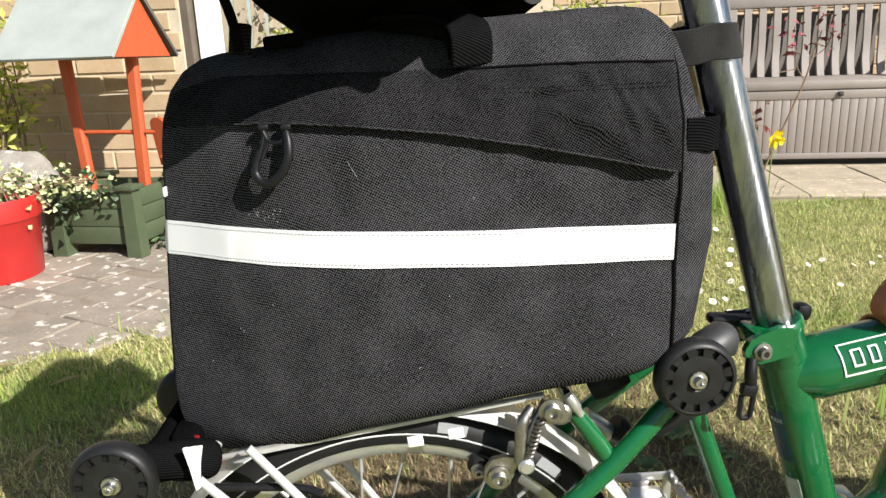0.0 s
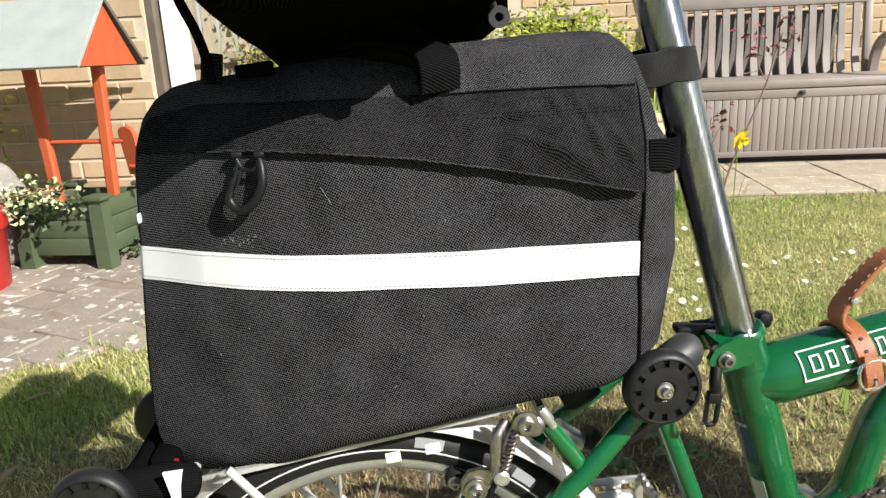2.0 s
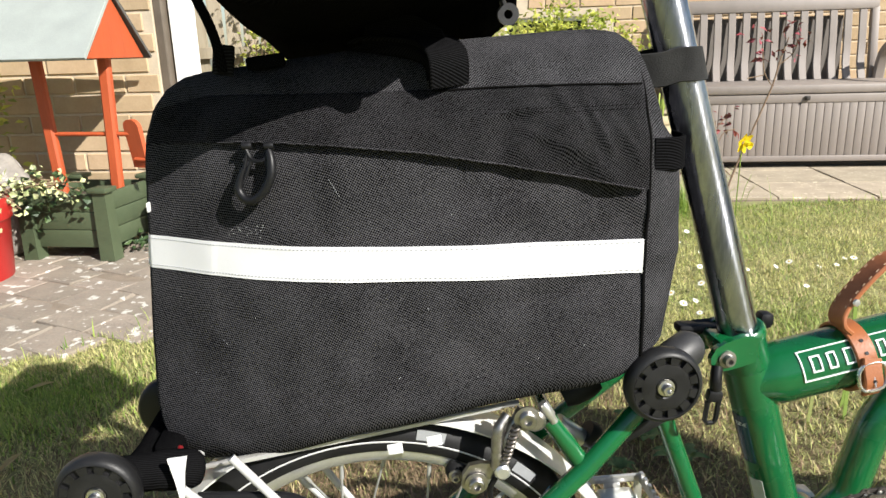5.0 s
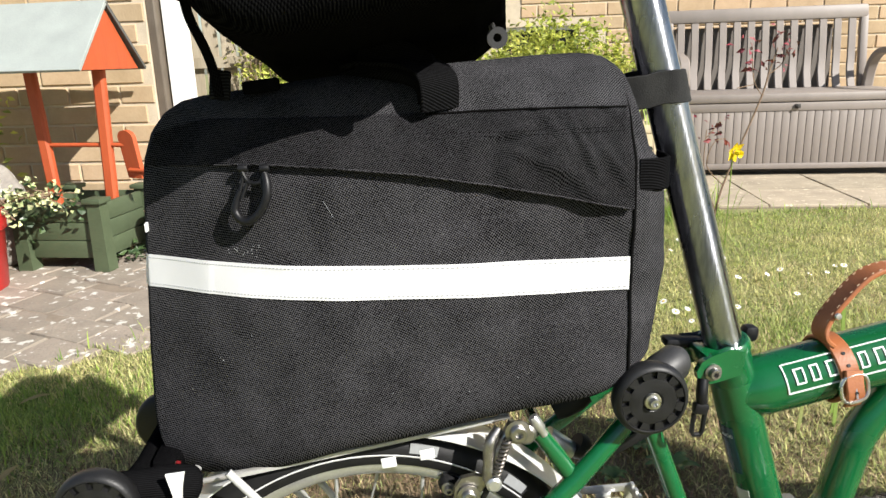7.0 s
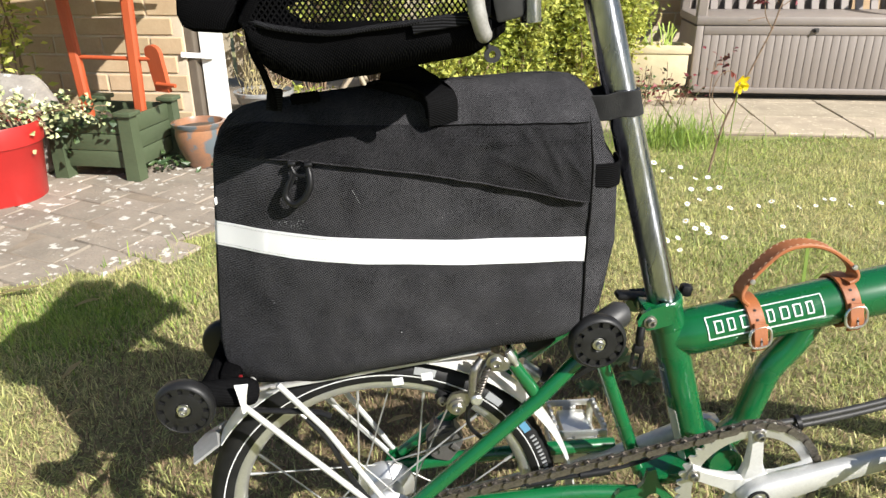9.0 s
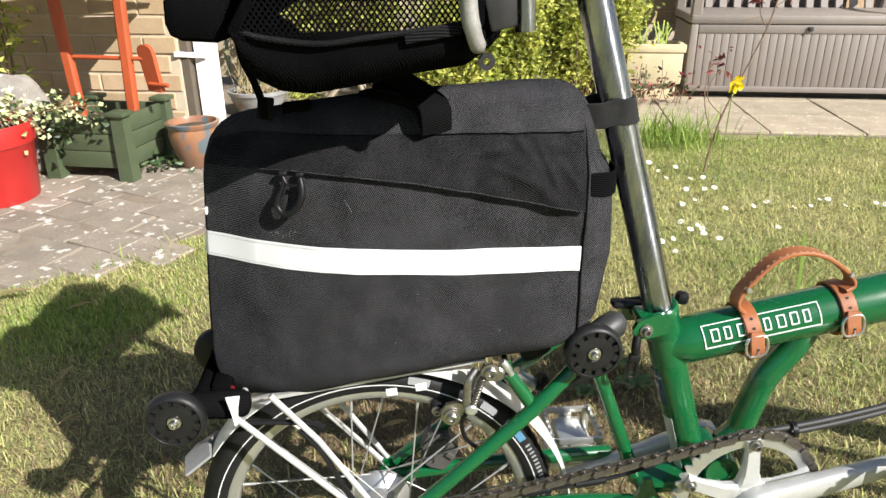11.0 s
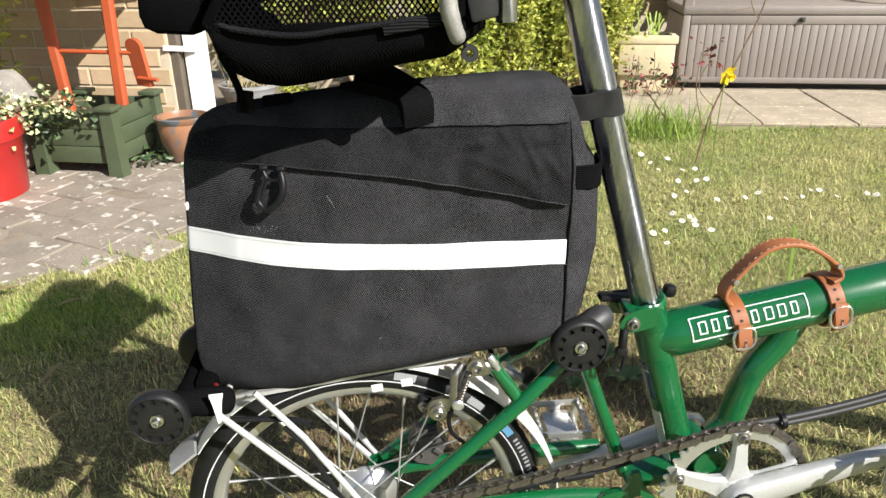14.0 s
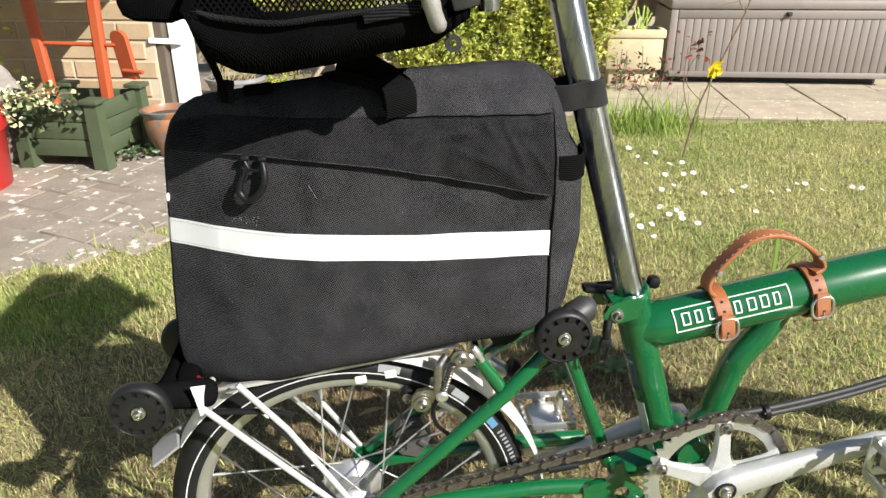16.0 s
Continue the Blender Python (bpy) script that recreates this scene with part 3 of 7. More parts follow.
box(bm, (0.3755, CY + 0.024, 0.4825), (0.014, 0.014, 0.015), (0, 10, 0), 0.005)
tube(bm, [(0.31, CY + 0.02, 0.484), (0.366, CY + 0.026, 0.483)], 0.004, 8)
part("clamp_lever", bm, PLASTIC, clamp, "black plastic clamp lever")
bm = bmesh.new()
tube(bm, spline([(0.3085, CY - 0.03, 0.468), (0.3062, CY - 0.034, 0.458), (0.3068, CY - 0.034, 0.450)], 5), 0.0046, 10)
box(bm, (0.3058, CY - 0.034, 0.4445), (0.0125, 0.008, 0.010), (0, 10, 0), 0.0025)
tube(bm, [(0.3008, CY - 0.034, 0.440), (0.2995, CY - 0.034, 0.4235), (0.3015, CY - 0.034, 0.4205), (0.3065, CY - 0.034, 0.4205), (0.3085, CY - 0.034, 0.4235), (0.3100, CY - 0.034, 0.440)], 0.0021, 8)
part("frame_latch", bm, PLASTIC, bike, "small black latch hook")

# rear frame
for s in (1, -1):
    f = (lambda p: p) if s > 0 else mir
    bike_tube("seat_stay", [f((0.052, 0.487, 0.258)), f((0.20, 0.497, 0.394)), f((0.262, 0.512, 0.452))], 0.0082, smooth=False)
    bike_tube("chain_stay", [f((0.045, 0.492, 0.238)), f((0.105, 0.498, 0.252)), f((0.24, 0.500, 0.261)), f((0.318, 0.496, 0.259))], 0.0092)
    bm = bmesh.new()
    plate(bm, [(-0.020, -0.016), (0.014, -0.020), (0.024, 0.004), (0.012, 0.030), (-0.006, 0.022)], (0.042, f((0, 0.486, 0))[1], 0.238), (1, 0, 0), (0, 0, 1), 0.004)
    part("dropout", bm, GREEN, bike)
bike_tube("rear_strut", [(0.270, CY - 0.006, 0.432), (0.333, CY - 0.01, 0.262)], 0.0082, smooth=False)
bm = bmesh.new()
lug = [(-0.022, 0.004), (-0.014, 0.010), (0.004, 0.013), (0.010, 0.020), (0.013, 0.036), (0.022, 0.038), (0.027, 0.022), (0.034, 0.010), (0.046, -0.004), (0.052, -0.013), (0.051, -0.022), (0.044, -0.027), (0.034, -0.026), (0.020, -0.019), (0.0, -0.018), (-0.020, -0.014)]
hole = Vector((0.023, -0.004))
rings = [[], [], [], []]
for k, p in enumerate(lug):
    p, q = Vector(p), Vector(lug[(k + 1) % len(lug)])
    for w in (0.0, 0.34, 0.67):
        e = p.lerp(q, w)
        d = (e - hole).normalized()
        for n, (c, y) in enumerate(((hole + d * 0.0088, 0.503), (e, 0.503), (e - d * 0.0002, 0.4975), (hole + d * 0.0088, 0.4965))):
            rings[n].append(bm.verts.new((0.312 + c.x, y - 0.012, 0.262 + c.y)))
for n in range(4):
    a, b = rings[n], rings[(n + 1) % 4]
    for k in range(len(a)):
        m2 = (k + 1) % len(a)
        bm.faces.new((a[k], a[m2], b[m2], b[k]))
bmesh.ops.recalc_face_normals(bm, faces=bm.faces)
pivot_plate = part("pivot_plate", bm, GREEN, bike)
bolt(pivot_plate, (0.353, 0.485, 0.243), 0.0048, name="pivot_bolt", label="grey pivot bolt")
bm = bmesh.new()
box(bm, (0.375, CY - 0.008, 0.266), (0.09, 0.05, 0.016), (0, -4, 0), 0.004)
part("pivot_block", bm, GREEN, bike)
bm = bmesh.new()
tube(bm, spline([(0.172, CY - 0.033, 0.434), (0.184, CY - 0.036, 0.417), (0.199, CY - 0.038, 0.394)], 5), [0.0070] * 5 + [0.0074] * 5 + [0.0085], 14)
tube(bm, [(0.174, CY - 0.031, 0.431), (0.174, CY + 0.033, 0.431)], 0.0064, 12)
part("brake_bridge", bm, GREEN, bike)

# rear carrier


def rack_z(x):
    return 0.4095 + 0.145 * (x + 0.1)


bm = bmesh.new()
box(bm, (0.02, CY + 0.005, rack_z(0.02) + 0.001), (0.21, 0.030, 0.002), (0, -8.8, 0))
rack = part("carrier", bm, ALU_PAINT, bike, "silver rear carrier under the bag")
for y in (CY - 0.024, CY + 0.024):
    bm = bmesh.new()
    tube(bm, [(-0.112, y, rack_z(-0.112)), (0.0, y, rack_z(0)), (0.150, y, rack_z(0.150))], 0.0024, 10)
    part("rail", bm, DULL_ALU, rack, "silver carrier rail")
for x in (-0.105, -0.04, 0.03, 0.10, 0.145):
    bm = bmesh.new()
    tube(bm, [(x, CY - 0.024, rack_z(x)), (x, CY + 0.024, rack_z(x))], 0.0034, 10)
    part("crossbar", bm, ALU_PAINT, rack)
bm = bmesh.new()
plate(bm, [(-0.070, rack_z(-0.070) - 0.0022), (0.05, rack_z(0.05) - 0.0018), (0.135, rack_z(0.135) - 0.0014), (0.137, rack_z(0.137) + 0.0012), (0.05, rack_z(0.05) + 0.0012), (-0.070, rack_z(-0.070) + 0.0012)], (0.0, 0.514, 0), (1, 0, 0.0), (0, 0, 1), 0.002)
part("side_plate", bm, ALU_PAINT, rack)
for s in (1, -1):
    f = (lambda p: p) if s > 0 else mir
    bm = bmesh.new()
    tube(bm, [f((-0.103, 0.478, 0.416)), f((0.042, 0.484, 0.249))], 0.0033, 12)
    part("carrier_stay", bm, STAY_WHITE, rack, "white painted carrier stay")
    bm = bmesh.new()
    tube(bm, [f((-0.071, 0.496, 0.428)), f((-0.026, 0.490, 0.374)), f((0.048, 0.484, 0.252))], 0.0033, 12)
    part("carrier_stay", bm, STAY_WHITE, rack, "white painted carrier stay")
bm = bmesh.new()
tube(bm, spline([(-0.10, 0.50, 0.395), (-0.04, 0.50, 0.390), (-0.02, 0.497, 0.385)], 6), 0.0032, 8)
part("cross_rod", bm, PLASTIC, rack, "black cable under the carrier")
bm = bmesh.new()
tube(bm, spline([(-0.045, 0.494, 0.386), (-0.025, 0.490, 0.362), (-0.012, 0.489, 0.332), (0.004, 0.487, 0.298), (0.03, 0.484, 0.262)], 6), 0.0031, 8)
part("lamp_cable", bm, PLASTIC, rack, "thin black lamp cable")
bm = bmesh.new()
plate(bm, [(-0.006, 0.0), (0.0075, 0.001), (0.0045, -0.012), (0.0022, -0.031), (-0.0008, -0.033), (-0.0030, -0.016)], (-0.1015, 0.4685, 0.4470), (1, 0, 0), (0, 0, 1), 0.002)
part("end_bracket", bm, WHITE_PAINT, rack, "white bent end bracket")
for x in (0.051, 0.081):
    bm = bmesh.new()
    box(bm, (x, CY - 0.045, rack_z(x) - 0.006), (0.0115, 0.0015, 0.0085), (0, -6, 0), 0.0005)
    part("label_tab", bm, WHITE_MARK, rack, "small white tab")
# cloth wrapped roller axle at the back
bm = bmesh.new()
lathe(bm, [(0.006, -0.062), (0.012, -0.058), (0.0125, -0.05), (0.0105, -0.02), (0.0085, 0.0), (0.0085, 0.055), (0.008, 0.058), (0.006, 0.072)], (-0.146, CY, 0.414), (0, 1, 0), 24)
axle = part("roller_axle", bm, CLOTH_FINE, rack)
bm = bmesh.new()
tube(bm, spline([(-0.150, 0.488, 0.425), (-0.124, 0.489, 0.426), (-0.106, 0.492, 0.424), (-0.092, 0.497, 0.420)], 6), [0.0138] * 7 + [0.0148] * 6 + [0.0146, 0.0142, 0.0136, 0.0124, 0.0104, 0.0065], 20)
part("webbing_sleeve", bm, HANDLE_WEB, axle, "ribbed black webbing sleeve")
bm = bmesh.new()
box(bm, (-0.126, CY + 0.012, 0.418), (0.022, 0.060, 0.018), (0, 0, 0), 0.006)
part("axle_housing", bm, CLOTH_FINE, axle)
bm = bmesh.new()
box(bm, (-0.1085, 0.503, 0.4355), (0.004, 0.003, 0.0032), (0, 20, 0), 0.0012)
part("red_tab", bm, RED, rack, "tiny red tab")


def roller(place, side, parent):
    """A notched carrying roller with rubber rim and centre bolt."""
    p = Vector(place)
    ax = (0, -1, 0) if side < 0 else (0, 1, 0)
    bm = bmesh.new()
    lathe(bm, [(0.010, -0.013), (0.0262, -0.013), (0.0290, -0.0108), (0.0298, -0.007), (0.0297, -0.003), (0.0286, 0.0002), (0.0264, 0.0024), (0.0252, 0.0026), (0.0247, 0.0020), (0.0246, -0.0012)], p, ax, 56)
    w = part("roller", bm, ROLLER, parent, "black carrying roller with notched face", 50)
    bm = bmesh.new()
    lathe(bm, [(0.0246, -0.0012), (0.0190, -0.0012), (0.0187, 0.0016), (0.0170, 0.0020), (0.0085, 0.0018), (0.0078, 0.0012), (0.0076, -0.0006), (0, -0.0006)], p, ax, 48)
    part("roller_disc", bm, ROLLER, w)
    for k in range(12):
        a = 2 * math.pi * (k + 0.5) / 12
        u, v = Vector((math.cos(a), 0, math.sin(a))), Vector((-math.sin(a), 0, math.cos(a)))
        bm = bmesh.new()
        plate(bm, [(0.0186, -0.0028), (0.0243, -0.0039), (0.0243, 0.0039), (0.0186, 0.0028)], p + Vector((0, side * 0.0003, 0)), u, v, 0.0032)
        part("notch", bm, ROLLER, w)
    bm = bmesh.new()
    lathe(bm, [(0, 0), (0.0066, 0), (0.0066, 0.0009), (0.0040, 0.0011), (0, 0.0011)], p + Vector((0, -side * 0.0004, 0)), ax, 24)
    part("washer", bm, STEEL, w)
    bolt(w, p + Vector((0, side * 0.0006, 0)), 0.0043, ax, NICKEL, "roller_bolt", "bright centre bolt")
    return w


roller((-0.1588, 0.468, 0.4225), -1, bike)
roller((0.2540, 0.480, 0.4685), -1, bike)
roller((-0.145, 0.618, 0.4145), 1, bike)
roller((0.2535, 0.600, 0.4705), 1, bike)
bm = bmesh.new()
tube(bm, [(0.252, 0.494, 0.474), (0.268, 0.498, 0.484), (0.281, 0.503, 0.489), (0.286, 0.505, 0.489)], [0.013, 0.0142, 0.0142, 0.011], 20)
tube(bm, [(0.2535, 0.488, 0.4705), (0.2535, 0.592, 0.4705)], 0.012, 16)
part("roller_housing", bm, PLASTIC_GREY, bike, "black moulded roller housing")
bm = bmesh.new()
tube(bm, [(0.238, 0.514, 0.424), (0.254, 0.514, 0.440)], 0.0075, 16)
box(bm, (0.252, 0.517, 0.420), (0.040, 0.02, 0.011), (0, -28, 0), 0.003)
part("suspension_mount", bm, PLASTIC, bike, "black plastic mount")
bm = bmesh.new()
tube(bm, [(0.184, 0.530, 0.417), (0.205, 0.530, 0.4005)], 0.0085, 20)
part("suspension_sleeve", bm, ALU_BRIGHT, bike, "silver suspension sleeve")
bm = bmesh.new()
lathe(bm, [(0, -0.005), (0.010, -0.005), (0.0115, 0), (0.010, 0.005), (0, 0.005)], (0.2130, 0.530, 0.404), (1, 0, -0.75), 20)
part("rubber_ring", bm, RUBBER, bike)
bm = bmesh.new()
lathe(bm, [(0, -0.016), (0.010, -0.016), (0.0125, -0.008), (0.0125, 0.008), (0.010, 0.016), (0, 0.016)], (0.206, CY, 0.443), (1, 0, 0.5), 24)
part("suspension_block", bm, RUBBER, bike, "black rubber suspension block")

# cable stop and barrel beside the caliper
bm = bmesh.new()
lathe(bm, [(0, -0.009), (0.0036, -0.009), (0.0044, -0.006), (0.0044, 0.003), (0.0032, 0.005), (0.0032, 0.010), (0, 0.010)], (0.1705, 0.502, 0.443), (0.6, -0.1, -1.0), 16)
part("cable_stop", bm, ALU_BRIGHT, bike, "bright cable adjuster")
# brake caliper
bm = bmesh.new()
tube(bm, spline([(0.152, 0.504, 0.446), (0.143, 0.502, 0.431), (0.1365, 0.501, 0.418), (0.1345, 0.501, 0.399)], 6), [0.0058] * 7 + [0.0052] * 6 + [0.0047] * 6, 14)
caliper = part("brake_caliper", bm, STEEL, bike, "silver side-pull brake caliper")
bm = bmesh.new()
tube(bm, spline([(0.139, 0.504, 0.442), (0.1320, 0.500, 0.434), (0.1300, 0.499, 0.423), (0.1300, 0.499, 0.411), (0.130, 0.500, 0.400)], 6), [0.0042] * 6 + [0.0048] * 12 + [0.0056] * 7, 14)
plate(bm, [(0.0130, 0.0150), (0.0040, 0.0165), (-0.0050, 0.0150), (-0.0105, 0.0070), (-0.0115, -0.0030), (-0.0060, -0.0090), (0.0020, -0.0085), (0.0085, 0.0010), (0.0190, 0.0040), (0.0200, 0.0130)], (0.113, 0.503, 0.387), (1, 0, 0), (0, 0, 1), 0.005)
part("brake_arm", bm, STEEL, caliper)
bm = bmesh.new()
lathe(bm, [(0, -0.004), (0.0058, -0.004), (0.0064, -0.002), (0.0064, 0.003), (0.0045, 0.0045), (0, 0.0045)], (0.1330, 0.4965, 0.398), (0, -1, 0), 18)
part("arm_joint", bm, ALU_BRIGHT, caliper)
bm = bmesh.new()
pts = []
for k in range(85):
    s = k / 84
    c = Vector((0.1445, 0.4945, 0.438)).lerp(Vector((0.1350, 0.4945, 0.407)), s)
    a = s * 2 * math.pi * 9
    pts.append(c + Vector((math.cos(a) * 0.0034, math.sin(a) * 0.0034, math.cos(a) * 0.0012)))
tube(bm, pts, 0.0012, 6)
part("brake_spring", bm, CHAIN, caliper, "coiled steel spring")
bolt(caliper, (0.113, 0.4995, 0.387), 0.0062, name="pad_bolt")
bolt(caliper, (0.1525, 0.496, 0.4425), 0.0068, name="pivot_bolt")
bm = bmesh.new()
lathe(bm, [(0, 0), (0.0085, 0), (0.0085, 0.004), (0.0060, 0.006), (0, 0.006)], (0.1600, 0.503, 0.4370), (0, -1, 0), 18)
part("pivot_washer", bm, STEEL, caliper)
bm = bmesh.new()
box(bm, (0.104, CY - 0.017, 0.383), (0.026, 0.008, 0.011), (0, 28, 0), 0.002)
lathe(bm, [(0, 0), (0.0075, 0), (0.0070, 0.003), (0.0055, 0.006), (0, 0.006)], (0.098, CY - 0.020, 0.386), (0, -1, 0), 18)
part("brake_pad", bm, RUBBER, caliper, "black brake pad")
bolt(caliper, (0.098, CY - 0.026, 0.386), 0.0036, name="pad_nut", label="bright pad nut")
bm = bmesh.new()
tube(bm, spline([(0.130, 0.499, 0.394), (0.124, 0.500, 0.379), (0.128, 0.506, 0.355), (0.145, 0.515, 0.330)], 6), 0.0024, 8)
part("brake_cable", bm, PLASTIC, bike, "black brake cable loop")
# chain tensioner on the far side of the wheel
bm = bmesh.new()
plate(bm, [(0.082, 0.294), (0.093, 0.309), (0.115, 0.310), (0.128, 0.287), (0.122, 0.272), (0.110, 0.256), (0.090, 0.262), (0.083, 0.276)], (0, 0.583, 0), (1, 0, 0), (0, 0, 1), 0.026)
bmesh.ops.bevel(bm, geom=bm.edges[:], offset=0.0022, segments=2, affect="EDGES")
box(bm, (0.104, 0.5685, 0.295), (0.020, 0.004, 0.014), (0, -18, 0), 0.0015)
box(bm, (0.117, 0.5685, 0.280), (0.012, 0.004, 0.007), (0, 40, 0), 0.0012)
lathe(bm, [(0.004, 0), (0.0075, 0), (0.0075, 0.003), (0.004, 0.003)], (0.094, 0.571, 0.274), (0, -1, 0), 16, closed=True)
part("gear_box", bm, GEAR_GREY, bike, "worn black plastic gear housing")

# crankset
BB = Vector((0.4240, 0.452, 0.3000))
bm = bmesh.new()
teeth = 44
rows = [[], [], [], []]
for k in range(teeth * 4):
    a = 2 * math.pi * k / (teeth * 4)
    ph = k % 4
    r = 0.0795 if ph in (1, 2) else 0.0745
    for row, (rr, yy) in zip(rows, ((0.0620, -0.0015), (r, -0.0015), (r, 0.0015), (0.0620, 0.0015))):
        row.append(BB + Vector((math.cos(a) * rr, yy + 0.004, math.sin(a) * rr)))
vs = grid(bm, rows + [rows[0]], closed_u=True)
bmesh.ops.remove_doubles(bm, verts=bm.verts[:], dist=1e-6)
crankset = part("chainring", bm, ALU_BRIGHT, bike, "silver chainring with five arms")
CR_ANG = 18.5
for k in range(5):
    a = radians(CR_ANG + 72 * k)
    u, v = Vector((math.cos(a), 0, math.sin(a))), Vector((-math.sin(a), 0, math.cos(a)))
    bm = bmesh.new()
    rows = []
    for s in range(9):
        r = 0.008 + 0.0630 * s / 8
        w = interp(s / 8, [0, 0.35, 0.75, 1], [0.018, 0.0095, 0.0078, 0.0100])
        y = interp(s / 8, [0, 0.5, 1], [-0.008, -0.005, -0.001])
        c = BB + u * r
        rows.append([c + v * w + Vector((0, y + 0.003, 0)), c + v * w * 0.75 + Vector((0, y, 0)), c - v * w * 0.75 + Vector((0, y, 0)), c - v * w + Vector((0, y + 0.003, 0)), c - v * w + Vector((0, 0.003, 0)), c + v * w + Vector((0, 0.003, 0))])
    vs = grid(bm, rows, closed_u=True)
    bm.faces.new(vs[0])
    bm.faces.new(vs[-1][::-1])
    part("spider_arm", bm, ALU_PAINT, crankset)
    bolt(crankset, BB + u * 0.0675 + Vector((0, -0.0022, 0)), 0.0044, name="chainring_bolt")


def crank(side, ang, parent):
    a = radians(ang)
    u, v = Vector((math.cos(a), 0, math.sin(a))), Vector((-math.sin(a), 0, math.cos(a)))
    o = BB.copy() if side < 0 else Vector((BB.x, CY + 0.016, BB.z - 0.006))
    bm = bmesh.new()
    rows = []
    for s in range(15):
        k = s / 14
        r = -0.018 + 0.198 * k
        w = interp(k, [0, 0.05, 0.12, 0.2, 0.6, 0.93, 1], [0.005, 0.013, 0.0165, 0.0145, 0.0115, 0.0105, 0.004])
        t = interp(k, [0, 0.1, 0.5, 1], [0.010, 0.0105, 0.0075, 0.006])
        c = o + u * r + Vector((0, side * interp(k, [0, 0.2, 1], [0.010, 0.012, 0.022]), 0))
        rows.append([c + v * w * cc + Vector((0, t * ss, 0)) for cc, ss in ((1, 0.5), (0.8, 1), (-0.8, 1), (-1, 0.5), (-1, -0.5), (-0.8, -1), (0.8, -1), (1, -0.5))])
    vs = grid(bm, rows, closed_u=True)
    bm.faces.new(vs[0])
    bm.faces.new(vs[-1][::-1])
    c = part("crank_arm", bm, ALU_PAINT, parent, "satin aluminium crank arm", 65)
    bm = bmesh.new()
    lathe(bm, [(0, 0), (0.0118, 0), (0.0118, 0.002), (0.0095, 0.0026), (0.009, 0.0006), (0, 0.0006)], o + Vector((0, side * 0.0205, 0)), (0, side, 0), 28)
    part("crank_cap", bm, RUBBER, c, "black dust ring")
    bolt(c, o + Vector((0, side * 0.0205, 0)), 0.0052, (0, side, 0), NICKEL, "crank_bolt")
    # pedal
    e = o + u * (0.170 if side < 0 else 0.154) + Vector((0, side * 0.030, 0 if side < 0 else 0.011))
    bm = bmesh.new()
    for y in (0.014, 0.080):
        q = e + Vector((0, side * y, 0))
        for z in (-0.020, 0.020):
            box(bm, q + Vector((0, 0, z)), (0.062, 0.003, 0.009), (0, 0, 0), 0.001)
        for x, w in ((-0.029, 0.009), (0, 0.018), (0.029, 0.009)):
            box(bm, q + Vector((x, side * 0.0006, 0)), (w, 0.0026, 0.044), (0, 0, 0), 0.001)
    for x in (-0.031, 0.031):
        for z in (-0.019, 0.019):
            box(bm, e + Vector((x, side * 0.047, z)), (0.0035, 0.064, 0.009), (0, 0, 0), 0.001)
        for k in range(6):
            for z in (-0.025, 0.025):
                box(bm, e + Vector((x, side * (0.02 + 0.011 * k), z)), (0.0035, 0.006, 0.005))
    box(bm, e + Vector((0, side * 0.046, 0)), (0.040, 0.062, 0.026), (0, 0, 0), 0.005)
    pd = part("pedal", bm, ALU_BRIGHT, c, "silver cage pedal")
    return c


crank(-1, CR_ANG, bike)
crank(1, CR_ANG + 184, bike)

# chain: closed run of links round the chainring and the sprocket
P = 0.0127
RC, RS = 0.0768, 0.0275
c0, c1 = Vector((BB.x, BB.z)), Vector((HUB.x, HUB.z))
dirv = (c1 - c0).normalized()
up2 = Vector((-dirv.y, dirv.x))
if up2.y < 0:
    up2 = -up2
run = []
a_up = math.atan2(up2.y, up2.x)
for k in range(41):
    a = a_up - math.pi * k / 40
    run.append(c0 + Vector((math.cos(a), math.sin(a))) * RC)
for k in range(21):
    a = a_up + math.pi + math.pi * (-k) / 20
    run.append(c1 + Vector((math.cos(a), math.sin(a))) * RS)
run.append(run[0])
lens = [0.0]
for a, b in zip(run, run[1:]):
    lens.append(lens[-1] + (b - a).length)
count = int(lens[-1] / P) // 2 * 2


def on_run(s):
    s %= lens[-1]
    i = max(k for k in range(len(lens)) if lens[k] <= s)
    i = min(i, len(run) - 2)
    f = (s - lens[i]) / max(1e-9, lens[i + 1] - lens[i])
    return run[i].lerp(run[i + 1], f)


def link_mesh(half_y):
    bm = bmesh.new()
    for s in (-1, 1):
        out = []
        for k in range(20):
            a = 2 * math.pi * k / 20
            x = math.cos(a)
            out.append((x * 0.0047 + (P / 2 if x > 0 else -P / 2), math.sin(a) * (0.0047 if abs(x) > 0.25 else 0.0033)))
        plate(bm, out, (0, s * half_y, 0), (1, 0, 0), (0, 0, 1), 0.0011)
    for s in (-1, 1):
        lathe(bm, [(0, -half_y - 0.0008), (0.0016, -half_y - 0.0008), (0.0018, -half_y), (0.0030, -half_y + 0.0004), (0.0030, half_y - 0.0004), (0.0018, half_y), (0.0016, half_y + 0.0008), (0, half_y + 0.0008)], (s * P / 2, 0, 0), (0, 1, 0), 8)
    return finish(bm, "link", CHAIN)


